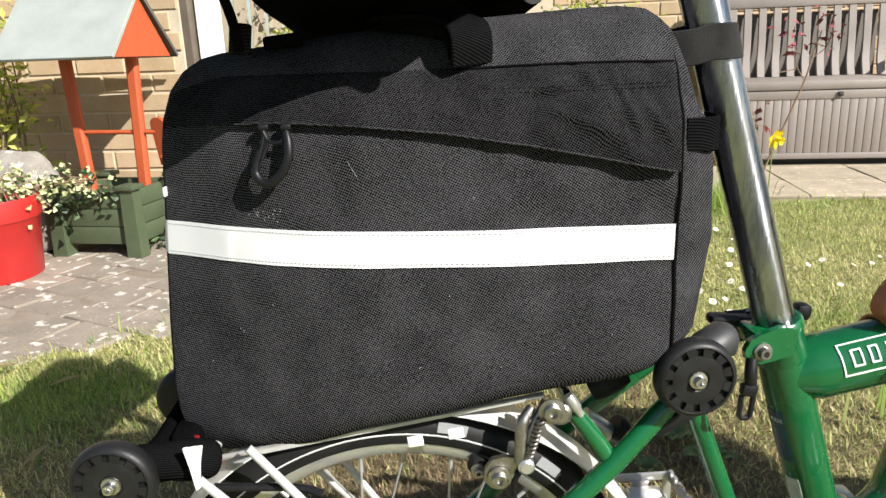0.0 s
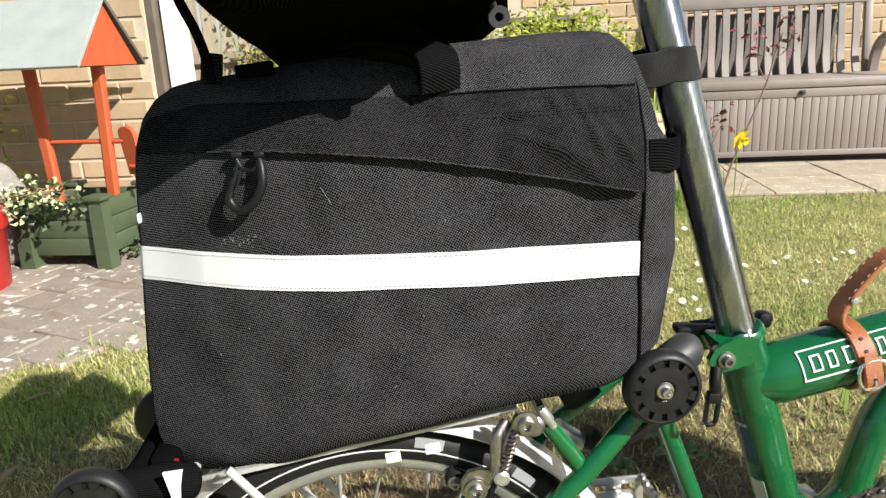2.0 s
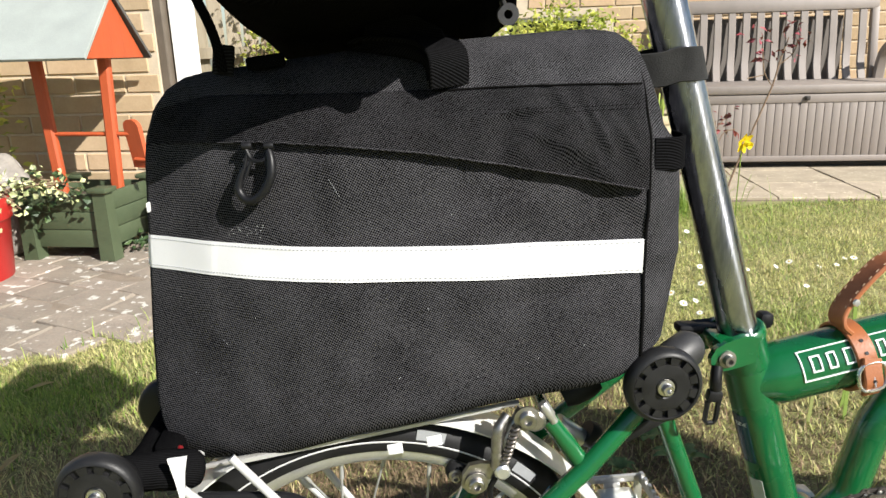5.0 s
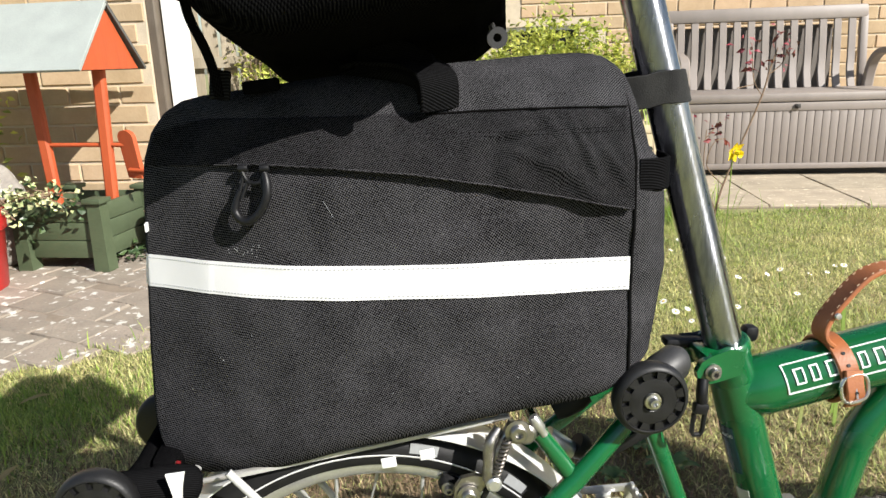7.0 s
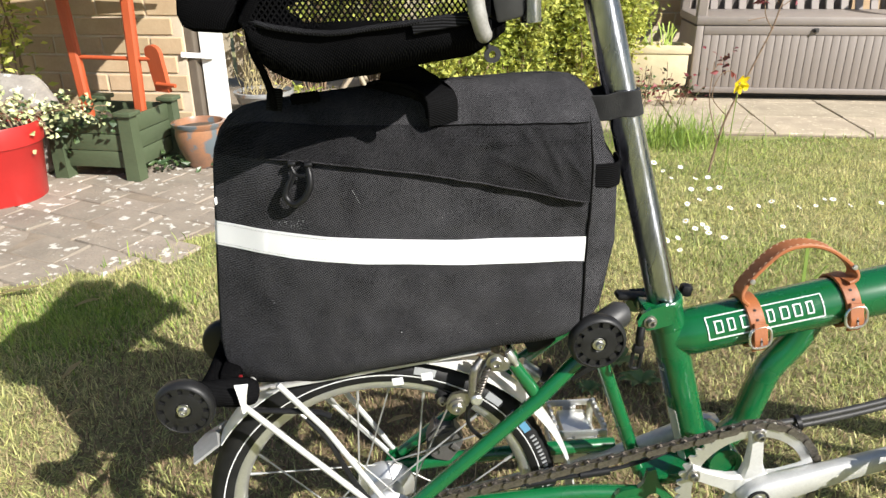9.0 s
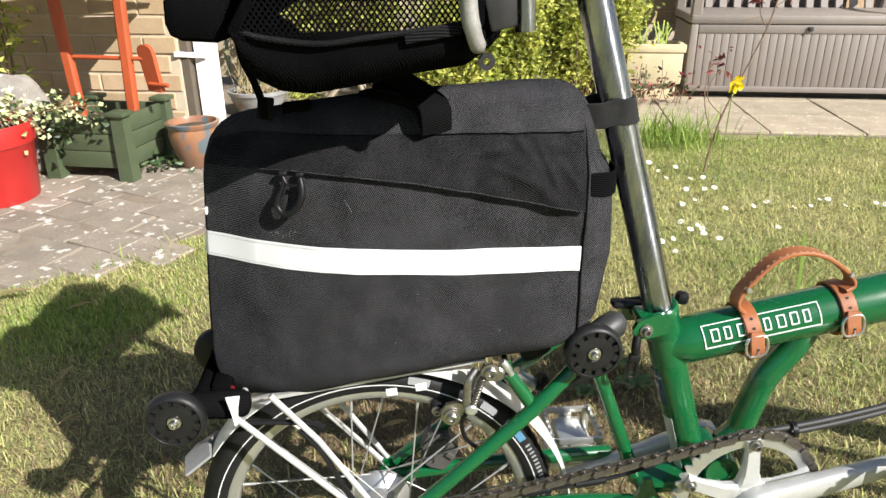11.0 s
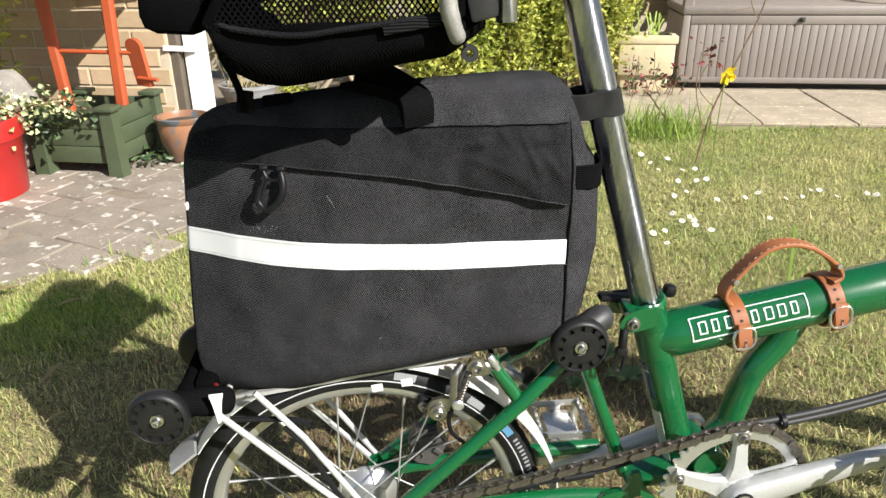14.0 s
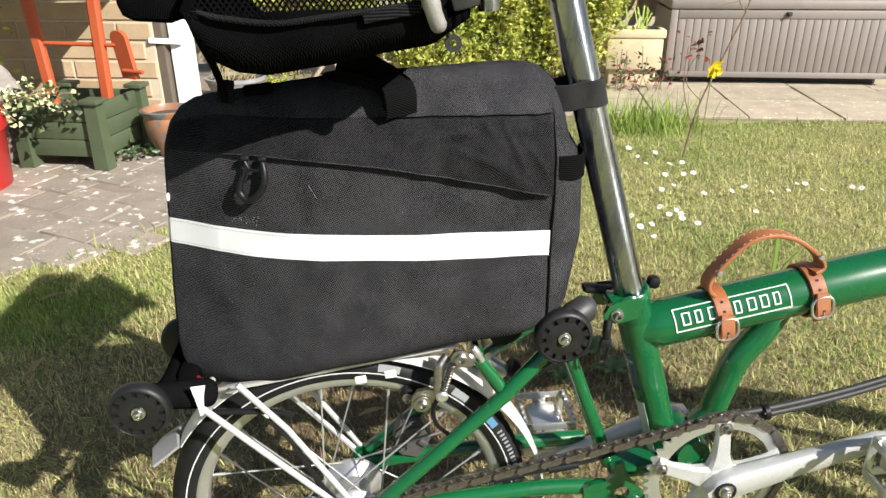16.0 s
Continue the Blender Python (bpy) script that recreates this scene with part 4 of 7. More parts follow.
bm = bmesh.new()
lathe(bm, [(0.0018, -0.003), (0.0018, 0.003)], (on_run(0).x, 0.4565, on_run(0).y), (0, 1, 0), 8)
chain = part("chain", bm, CHAIN, bike, "oily brown steel chain")
kinds = (link_mesh(0.0040), link_mesh(0.0025))
for k in range(count):
    a, b = on_run(k * lens[-1] / count), on_run((k + 1) * lens[-1] / count)
    m = (a + b) / 2
    yy = interp(m.x, [0.03, 0.36, 0.44], [CY - 0.047, 0.4565, 0.4565])
    ob = new("link", kinds[k % 2])
    ob.matrix_basis = pose(m.x, yy, m.y, 0, -math.degrees(math.atan2((b - a).y, (b - a).x)), 0)
    adopt(ob, chain)

# hoses running forward
bm = bmesh.new()
for dz in (0.0, 0.009):
    tube(bm, spline([(0.42, CY + 0.05, 0.258 + dz), (0.50, CY + 0.08, 0.236 + dz), (0.56, CY + 0.08, 0.2405 + dz), (0.64, CY + 0.08, 0.254 + dz), (0.72, CY + 0.08, 0.273 + dz), (0.80, CY + 0.08, 0.298 + dz)], 8), 0.0044, 10)
hose = part("cable_hose", bm, PLASTIC_GREY, bike, "pair of black cable hoses")
bm = bmesh.new()
lathe(bm, [(0.008, -0.003), (0.0115, -0.003), (0.0115, 0.003), (0.008, 0.003)], (0.580, CY + 0.080, 0.2480), (1, 0, 0.14), 14, closed=True)
part("cable_tie", bm, PLASTIC, hose)
bm = bmesh.new()
tube(bm, spline([(0.10, 0.500, 0.264), (0.20, 0.502, 0.277), (0.30, 0.504, 0.290), (0.36, 0.515, 0.300)], 6), 0.0024, 8)
for x, z in ((0.208, 0.2775), (0.270, 0.286)):
    tube(bm, [(x - 0.017, 0.5025, z - 0.0022), (x + 0.017, 0.5025, z + 0.0022)], 0.0048, 12)
part("gear_cable", bm, PLASTIC, bike, "black gear cable with sleeve")


# stickers that follow a tube
def tube_patch(p0, p1, r, t0, t1, a0, a1, lift=0.0006, n=6, skew=0.0):
    p0, p1 = Vector(p0), Vector(p1)
    ax = (p1 - p0).normalized()
    front = Vector((0, -1, 0))
    side = ax.cross(front).normalized()
    bm = bmesh.new()
    rows = []
    for i in range(n + 1):
        a = a0 + (a1 - a0) * i / n
        d = front * math.cos(radians(a)) + side * math.sin(radians(a))
        sh = skew * (i / n - 0.5)
        c0, c1 = p0 + ax * (t0 + sh), p0 + ax * (t1 + sh)
        rows.append([c0 + d * (r + lift), c1 + d * (r + lift), c1 + d * (r - 0.001), c0 + d * (r - 0.001)])
    vs = grid(bm, rows, closed_u=True)
    bm.faces.new(vs[0])
    bm.faces.new(vs[-1][::-1])
    return bm


M0, M1, MR = (0.372, CY, 0.4428), (0.62, CY, 0.4908), 0.0268
badge = part("badge", tube_patch(M0, M1, MR, 0.0145, 0.1415, -56, -54), WHITE_MARK, main_tube, "white lined badge with plain letter bars")
part("badge_line", tube_patch(M0, M1, MR, 0.0145, 0.1415, -2.5, -0.5), WHITE_MARK, badge)
part("badge_line", tube_patch(M0, M1, MR, 0.0145, 0.0156, -55, -2, n=12), WHITE_MARK, badge)
part("badge_line", tube_patch(M0, M1, MR, 0.1404, 0.1415, -55, -2, n=12), WHITE_MARK, badge)
for k in range(8):
    x, w = 0.0228 + 0.0143 * k, (0.0088, 0.0074, 0.0092)[k % 3]
    for a, b in ((x, x + 0.0015), (x + w - 0.0012, x + w)):
        part("badge_bar", tube_patch(M0, M1, MR, a, b, -43, -14, n=8), WHITE_MARK, badge)
    for a in (-43, -16.6):
        part("badge_bar", tube_patch(M0, M1, MR, x + 0.0015, x + w - 0.0012, a, a + 2.6, n=3), WHITE_MARK, badge)
sticker = part("sticker", tube_patch(ST0, ST1, 0.0188, 0.076, 0.124, 50, 100), NAVY, seat_tube, "navy sticker with a white word")
curve = bpy.data.curves.new("word", "FONT")
curve.body = "RIDE"
curve.size = 0.0052
curve.align_x = "CENTER"
tmp = new("word_source", curve)
dg = bpy.context.evaluated_depsgraph_get()
me = bpy.data.meshes.new_from_object(tmp.evaluated_get(dg))
bpy.data.objects.remove(tmp)
sd = axis_st.cross(Vector((0, -1, 0))).normalized()
for v in me.vertices:
    # wrap the flat word round the tube
    t, w = v.co.x, v.co.y
    a = radians(68) - t / 0.0188
    d = Vector((0, -1, 0)) * math.cos(a) + sd * math.sin(a)
    v.co = ST0 + axis_st * (0.086 - w) + d * 0.0198
me.materials.append(WHITE_MARK)
adopt(new("sticker_word", me), sticker)
part("foil_plate", tube_patch(ST0, ST1, 0.0188, 0.142, 0.225, 46, 84), ALU_PAINT, seat_tube, "worn silver foil plate")

# saddle above, with its rails and clamp
bm = bmesh.new()
rows = []
for i in range(17):
    s = i / 16
    x = 0.135 + 0.270 * s
    w = interp(s, [0, 0.06, 0.2, 0.45, 0.7, 0.95, 1], [0.045, 0.068, 0.073, 0.052, 0.026, 0.018, 0.010])
    zt = interp(s, [0, 0.1, 0.35, 0.8, 1], [1.005, 1.015, 1.005, 1.002, 0.990])
    hgt = interp(s, [0, 0.2, 1], [0.05, 0.06, 0.045])
    rows.append([Vector((x, CY + w * math.cos(a), zt - hgt + (hgt if math.sin(a) > 0 else hgt * 0.4) * (abs(math.sin(a)) ** 0.7) * (1 if math.sin(a) > 0 else -1))) for a in [2 * math.pi * k / 24 for k in range(24)]])
vs = grid(bm, rows, closed_u=True)
bm.faces.new(vs[0])
bm.faces.new(vs[-1][::-1])
saddle = part("saddle", bm, PLASTIC, bike, "black saddle")
for y in (CY - 0.022, CY + 0.022):
    bm = bmesh.new()
    tube(bm, spline([(0.16, y, 0.965), (0.18, y, 0.945), (0.25, y, 0.940), (0.33, y, 0.950), (0.36, y, 0.960)], 6), 0.0036, 8)
    part("saddle_rail", bm, CHROME, saddle)


# ---- the bag on the carrier ----
bag = thing("carrier_bag", (0.05, CY, 0.43), "large black nylon bag with white reflective strip on the rack", "bag")
BAG_Y, BAG_B = 0.552, 0.066
SHAPE_S = [0, 0.008, 0.052, 0.127, 0.212, 0.295, 0.375, 0.45, 0.55, 0.90, 0.93, 0.96, 0.98, 0.992, 1]
SHAPE_D = [0, 0.10, 0.22, 0.46, 0.68, 0.84, 0.945, 0.985, 1.0, 0.985, 0.95, 0.84, 0.66, 0.42, 0]


def bag_shape(s):
    """How far the plan of the bag bulges, from its rear edge (0) to its front end (1)."""
    return (interp(s - 0.012, SHAPE_S, SHAPE_D) + 2 * interp(s, SHAPE_S, SHAPE_D) + interp(s + 0.012, SHAPE_S, SHAPE_D)) / 4 if 0.03 < s < 0.88 else interp(s, SHAPE_S, SHAPE_D)


def bag_dims(v):
    xl = interp(v, [0, 0.02, 0.045, 0.08, 0.13, 0.2, 0.39, 0.635, 0.834, 0.89, 0.95, 0.985, 1], [-0.094, -0.1110, -0.1220, -0.1300, -0.1348, -0.1364, -0.1327, -0.1258, -0.1202, -0.117, -0.1092, -0.098, -0.085])
    xr = interp(v, [0, 0.05, 0.12, 0.4, 0.70, 0.76, 0.85, 0.90, 0.93, 0.955, 0.975, 0.99, 1], [0.228, 0.252, 0.268, 0.278, 0.274, 0.262, 0.2565, 0.2526, 0.250, 0.2465, 0.2405, 0.232, 0.212])
    b = BAG_B
    if v > 0.68:
        b *= math.sqrt(max(0.0, 1 - ((v - 0.68) / 0.32) ** 2 * 0.985))
    if v < 0.08:
        b -= 0.022 * (1 - math.sqrt(max(0, 1 - ((0.08 - v) / 0.08) ** 2)))
    return xl, xr, b


def bag_zb(x):
    return interp(x, [-0.14, -0.10, -0.03, 0.02, 0.12, 0.21, 0.26], [0.393, 0.396, 0.415, 0.432, 0.4505, 0.463, 0.470])


def bag_zt(x):
    return interp(x, [-0.13, -0.10, -0.07, 0.0, 0.05, 0.13, 0.18, 0.225, 0.26], [0.690, 0.6985, 0.7055, 0.7135, 0.719, 0.7235, 0.7265, 0.7275, 0.718])


def spow(c, p):
    return math.copysign(abs(c) ** p, c)


def wrinkle(x, z):
    p = Vector((x * 9, 0.3, z * 13))
    w = 0.0052 * noise.noise(p) + 0.0018 * noise.noise(p * 2.7)
    # slack upper panel
    w += 0.0030 * min(1.0, max(0.0, (z - 0.655) / 0.03)) * noise.noise(Vector((x * 30 + z * 8, 4.1, z * 22 - x * 6)))
    # soft creases near the front end of the flap and one long fold below it
    if x > 0.08:
        k = min(1, (x - 0.08) / 0.05)
        w += 0.0042 * k * noise.noise(Vector((x * 48 + z * 30, 1.7, z * 46 - x * 26))) * math.exp(-((z - 0.672) / 0.036) ** 2)
    d = (z - 0.605) - 0.30 * (x - 0.13)
    w += 0.0026 * math.exp(-(d / 0.011) ** 2) * max(0, 1 - abs(x - 0.13) / 0.10)
    d = (z - 0.630) + 0.9 * (x - 0.205)
    w += 0.0022 * math.exp(-(d / 0.008) ** 2) * max(0, 1 - abs(x - 0.205) / 0.05)
    for (ax, az), (bx, bz), amp in (((0.165, 0.694), (0.186, 0.668), 0.0020), ((0.192, 0.676), (0.206, 0.648), 0.0022), ((0.150, 0.662), (0.176, 0.652), 0.0016), ((0.205, 0.700), (0.226, 0.684), 0.0020), ((0.120, 0.672), (0.150, 0.676), 0.0014), ((0.214, 0.660), (0.228, 0.640), 0.0016)):
        lx, lz = bx - ax, bz - az
        q = ((x - ax) * lx + (z - az) * lz) / (lx * lx + lz * lz)
        if -0.5 < q < 1.5:
            dd = ((x - ax) * lz - (z - az) * lx) / math.hypot(lx, lz)
            w += amp * 1.4 * math.exp(-(dd / 0.0030) ** 2) * max(0.0, 1 - (2 * abs(q - 0.5) / 2.0) ** 2)
    d = (z - 0.545) - 0.12 * (x - 0.17)
    w -= 0.0020 * math.exp(-(d / 0.010) ** 2) * max(0, 1 - abs(x - 0.17) / 0.09)
    return w


def bag_point(u, v, off=0.0):
    """u runs round the bag: 0 to 1 along the camera-side face from rear to front, 1 to 2 back along the other."""
    xl, xr, b = bag_dims(v)
    s = u if u <= 1 else 2 - u
    s = 0.5 - 0.5 * math.cos(math.pi * s) if v >= 0 else s
    x = xl - off + (xr - xl + 2 * off) * s
    side = -1 if u <= 1 else 1
    y = BAG_Y + side * (b + off) * bag_shape(s)
    zb, zt = bag_zb(x), bag_zt(x)
    z = zb + (zt - zb) * v
    if side < 0:
        y -= wrinkle(x, z) * min(1, bag_shape(s))
    return Vector((x, y, z))


def bag_v(x, z):
    return (z - bag_zb(x)) / (bag_zt(x) - bag_zb(x))


def bag_front(x, z, off=0.0):
    v = min(0.999, max(0.0, bag_v(x, z)))
    xl, xr, b = bag_dims(v)
    s = min(1.0, max(0.0, (x - xl) / (xr - xl)))
    d = bag_shape(s)
    return Vector((x, BAG_Y - (b + off) * d - wrinkle(x, z) * min(1, d) - (0.3 * off if d < 0.5 else 0), z))


bm = bmesh.new()
vv = [0, 0.008, 0.02, 0.04, 0.06, 0.08] + [0.08 + 0.60 * k / 60 for k in range(1, 61)] + [0.68 + 0.32 * math.sin(math.pi / 2 * k / 24) for k in range(1, 25)]
rows = [[bag_point(2 * k / 320, v) for k in range(320)] for v in vv]
vs = grid(bm, rows, closed_u=True)
bm.faces.new(vs[0])
bm.faces.new(vs[-1][::-1])
part("body", bm, CLOTH, bag, angle=80)

# the front pocket flap: lies on the upper front, free along its lower edge
FLAP_X = [-0.124, -0.102, -0.060, -0.027, 0.020, 0.078, 0.136, 0.196, 0.232]
FLAP_Z = [0.6560, 0.6572, 0.6590, 0.6598, 0.6570, 0.6505, 0.6400, 0.6270, 0.6190]
bm = bmesh.new()
rows = []
NX = 150


def flap_x(i, s):
    x0 = interp(s, [0, 0.5, 1], [-0.117, -0.112, -0.104])
    return x0 + (0.234 - x0) * i / NX


for j in range(21):
    s = j / 20
    row = []
    for i in range(NX + 1):
        x = flap_x(i, s)
        z0 = interp(x, FLAP_X, FLAP_Z)
        z1 = min(0.690, bag_zt(x) - 0.016)
        z = z0 + (z1 - z0) * s
        row.append(bag_front(x, z, (0.0060 * (1 - s) ** 0.8 + 0.0006) * min(1, 0.15 + i / 43)))
    rows.append(row)
inner = []
for i in range(NX + 1):
    x = flap_x(i, 0)
    inner.append(bag_front(x, interp(x, FLAP_X, FLAP_Z) + 0.001, -0.002))
grid(bm, [inner] + rows)
bmesh.ops.solidify(bm, geom=bm.faces[:], thickness=0.0008)
part("pocket_flap", bm, CLOTH, bag, angle=60)
# hem stitches and seams
bm = bmesh.new()
tube(bm, [bag_front(-0.118 + 0.350 * i / 60, interp(-0.118 + 0.350 * i / 60, FLAP_X, FLAP_Z) + 0.0002, 0.0064) for i in range(10, 61)], 0.0007, 6)
part("flap_hem", bm, CLOTH, bag)
bm = bmesh.new()
tube(bm, [bag_front(0.09 + 0.144 * i / 30, 0.6893 + 0.0016 * math.sin(i / 30 * 3), 0.0016) for i in range(31)], 0.0008, 6)
part("top_seam", bm, BLACK_THREAD, bag)
bm = bmesh.new()
for k in range(60):
    x = 0.045 + 0.185 * k / 60
    p = bag_front(x, 0.6765, 0.0028)
    tube(bm, [p, p + Vector((0.0016, 0, 0.0001))], 0.00028, 5)
    p = bag_front(x, 0.6738, 0.0030)
    tube(bm, [p, p + Vector((0.0016, 0, 0.0001))], 0.00028, 5)
part("flap_stitching", bm, BLACK_THREAD, bag)
bm = bmesh.new()
tube(bm, [bag_front(0.2365, 0.476 + (0.697 - 0.476) * i / 40, 0.0006) for i in range(41)], [0.0013] * 30 + [0.0012] * 5 + [0.0011, 0.001, 0.0008, 0.0005, 0.0003, 0.0001], 8)
part("edge_piping", bm, BLACK_THREAD, bag, "black corded edge seam")

# reflective strip, wrapped round the rear corner
def strip_row(s, off, n=130):
    row = []
    for i in range(n + 1):
        u = (i / n) ** 1.5
        x = -0.1252 + (0.2352 + 0.1252) * u - 0.003 * (1 - s) * (1 - u)
        z = interp(x, [-0.13, 0.235], [0.5650, 0.5567]) * (1 - s) + interp(x, [-0.13, 0.235], [0.5900, 0.5820]) * s
        row.append(bag_front(x, z, off))
    return row


bm = bmesh.new()
grid(bm, [strip_row(0, 0.0002)] + [strip_row(k / 8, 0.0013) for k in range(9)] + [strip_row(1, 0.0002)])
strip = part("reflective_strip", bm, STRIP, bag, "white reflective tape strip", 60)
for s in (0.09, 0.91):
    bm = bmesh.new()
    row = strip_row(s, 0.0016, 260)
    for a, b in zip(row[2::2], row[3::2]):
        tube(bm, [a, a.lerp(b, 0.9)], 0.0003, 4)
    part("strip_stitching", bm, GREY_MARK, strip, "fine grey stitches")

# side pocket on the front end, with a webbing tab
bm = bmesh.new()
rows = []
for j in range(10):
    v = 0.06 + 0.70 * j / 9
    rows.append([bag_point(0.925 + 0.25 * k / 30, v, -0.0012 + 0.0047 * min(1, k / 6)) for k in range(31)])
rows.append([bag_point(0.925 + 0.25 * k / 30, 0.758, -0.004) for k in range(31)])
grid(bm, rows)
part("end_pocket", bm, CLOTH_MID, bag, "black open end pocket", 60)
bm = bmesh.new()
tube(bm, spline([(0.240, 0.489, 0.6415), (0.252, 0.490, 0.6415), (0.262, 0.495, 0.6415), (0.268, 0.508, 0.6415), (0.270, 0.530, 0.6415)], 5), 0.01, flat=(0.023, 0.0034), up=(0, 0, 1))
part("webbing_tab", bm, HANDLE_WEB, bag, "black webbing tab")

# moulded loop hanging on the front
def loop_at(x, z, off):
    return bag_front(x, z, 0.0) + Vector((0, -off * 0.7, 0))


bm = bmesh.new()
for x in (-0.0375, -0.0222):
    lathe(bm, [(0, -0.0032), (0.0026, -0.0032), (0.0032, 0), (0.0026, 0.0032), (0, 0.0032)], loop_at(x, 0.6575, 0.0085), (1, 0, 0), 12)
    tube(bm, [loop_at(x, 0.6575, 0.0085), loop_at(x, 0.6545, 0.0090)], 0.0016, 8)
tube(bm, spline([loop_at(-0.0378, 0.655, 0.0095), loop_at(-0.0345, 0.6490, 0.0100), loop_at(-0.0295, 0.6475, 0.0102), loop_at(-0.0250, 0.6490, 0.0100), loop_at(-0.0222, 0.655, 0.0095)], 6), 0.0015, 8)
for a, b in (((-0.0372, 0.6525), (-0.0418, 0.6370)), ((-0.0345, 0.6490), (-0.0395, 0.6370)), ((-0.0250, 0.6490), (-0.0222, 0.6400))):
    tube(bm, [loop_at(*a, 0.0100), loop_at(*b, 0.0125)], 0.0013, 8)
bow = spline([loop_at(-0.0405, 0.6425, 0.0120), loop_at(-0.0438, 0.6340, 0.0130), loop_at(-0.0446, 0.6275, 0.0138), loop_at(-0.0405, 0.6222, 0.0142), loop_at(-0.0345, 0.6220, 0.0142), loop_at(-0.0268, 0.6285, 0.0136), loop_at(-0.0216, 0.6385, 0.0125), loop_at(-0.0210, 0.6480, 0.0110), loop_at(-0.0222, 0.6545, 0.0098)], 6)
tube(bm, bow, [0.0014 + 0.0017 * min(1.0, max(0.0, math.sin(math.pi * (k + 4) / (len(bow) + 12))) * 1.35) for k in range(len(bow))], 12)
part("plastic_loop", bm, PLASTIC, bag, "black plastic loop on the front")
# chalky scuffs below the loop
bm = bmesh.new()
for k in range(22):
    x = -0.058 + 0.028 * random.random()
    z = 0.5985 + 0.004 * random.gauss(0, 0.5)
    p = bag_front(x, z, 0.0004)
    tube(bm, [p, p + Vector((0.0012 * random.random(), 0, 0.0006 * random.gauss(0, 1)))], 0.00022, 4)
p = bag_front(0.0161, 0.6345, 0.0005)
tube(bm, [p, bag_front(0.0226, 0.6221, 0.0005)], 0.00014, 4)
for k in range(16):
    x, z = random.uniform(-0.11, 0.22), random.uniform(0.48, 0.63)
    p = bag_front(x, z, 0.0003)
    tube(bm, [p, p + Vector((random.gauss(0, 0.0006), 0, random.gauss(0, 0.0006)))], 0.0002, 4)
part("scuff_marks", bm, GREY_MARK, bag, "pale scuffs and lint")

# carrying handle of webbing over the top
bm = bmesh.new()
HANDLE = [(0.1000, 0.4985, 0.6925), (0.1000, 0.4965, 0.704), (0.0990, 0.4985, 0.713), (0.095, 0.506, 0.7195), (0.086, 0.518, 0.7235), (0.072, 0.530, 0.7255), (0.056, 0.541, 0.7250), (0.040, 0.550, 0.720)]
tube(bm, spline(HANDLE, 6), 0.01, flat=(0.030, 0.0032), up=(1, 0.45, 0.1))
tube(bm, spline([(x - 0.002, y + 0.006, z - 0.0070) for x, y, z in HANDLE[1:]], 6), 0.01, flat=(0.026, 0.011), up=(1, 0.45, 0.1))
handle = part("handle", bm, HANDLE_WEB, bag, "black webbing carrying handle")
# fold in near-black cloth: the pouch's shade is put into its colour
bm = bmesh.new()
plate(bm, [(-0.018, -0.004), (0.044, -0.004), (0.040, 0.008), (0.018, 0.0195), (-0.004, 0.0245), (-0.008, 0.0235), (-0.014, 0.010)], (0.060, 0.530, 0.7215), (0.94, -0.34, 0), (0, 0.10, 0.995), 0.006)
part("handle_fold", bm, CLOTH_FINE, handle, "upright fold of the black handle")
bm = bmesh.new()
box(bm, (-0.024, 0.533, 0.7115), (0.026, 0.010, 0.009), (0, -6, 0), 0.002)
part("buckle", bm, CLOTH_FINE, bag)
# rear label edge
bm = bmesh.new()
box(bm, (-0.1195, 0.545, 0.611), (0.0020, 0.009, 0.007), (0, 0, 0), 0.0008)
part("side_label", bm, WHITE_MARK, bag, "white woven label edge")

# unseen soft bag on the front carrier block, added to shade the lawn
front_bag = thing("front_bag", (1.01, CY, 0.44), "unseen soft black bag added at the front to shade the lawn", "bag")
bm = bmesh.new()
rows = []
for j in range(13):
    s = j / 12
    k = 0.55 + 0.45 * math.sin(math.pi * min(1, 0.12 + 0.80 * s)) ** 0.5
    rows.append([Vector((1.012 + 0.052 * k * spow(math.cos(a), 0.6), CY + 0.125 * k * spow(math.sin(a), 0.5), 0.455 + 0.205 * s)) for a in [2 * math.pi * q / 28 for q in range(28)]])
vs = grid(bm, rows, closed_u=True)
bm.faces.new(vs[0][::-1])
bm.faces.new(vs[-1])
part("body", bm, CLOTH_FINE, front_bag)
bm = bmesh.new()
tube(bm, spline([(1.012, CY - 0.07, 0.655), (1.012, CY - 0.04, 0.70), (1.012, CY + 0.04, 0.70), (1.012, CY + 0.07, 0.655)], 6), 0.01, flat=(0.025, 0.003), up=(1, 0, 0))
part("handle", bm, WEBBING, front_bag)

# hook-and-loop strap round the seat post
strap = thing("post_strap", (0.283, CY, 0.70), "black hook-and-loop strap fastened round the chrome seat post", "strap")
bm = bmesh.new()
pc = Vector((0.2752, CY, 0.7005))
pts = [Vector((0.242, 0.528, 0.6960)), Vector((0.257, 0.5225, 0.6975))]
for k in range(17):
    a = radians(-110 + 220 * k / 16)
    pts.append(pc + Vector((math.cos(a) * 0.0178, math.sin(a) * 0.0178, 0.001 * k / 16)))
pts += [Vector((0.257, 0.5575, 0.699)), Vector((0.242, 0.552, 0.6960))]
tube(bm, pts, 0.01, flat=(0.0245, 0.0026), up=(-0.26, 0, 1))
part("band", bm, VELCRO, strap)

# ---- pouch under the saddle ----
pouch = thing("saddle_pouch", (0.04, CY + 0.01, 0.73), "black cloth saddle pouch with netted side hanging under the saddle", "bag")
PY0, PY1 = 0.412, 0.780
PM, PH = (PY0 + PY1) / 2, (PY1 - PY0) / 2
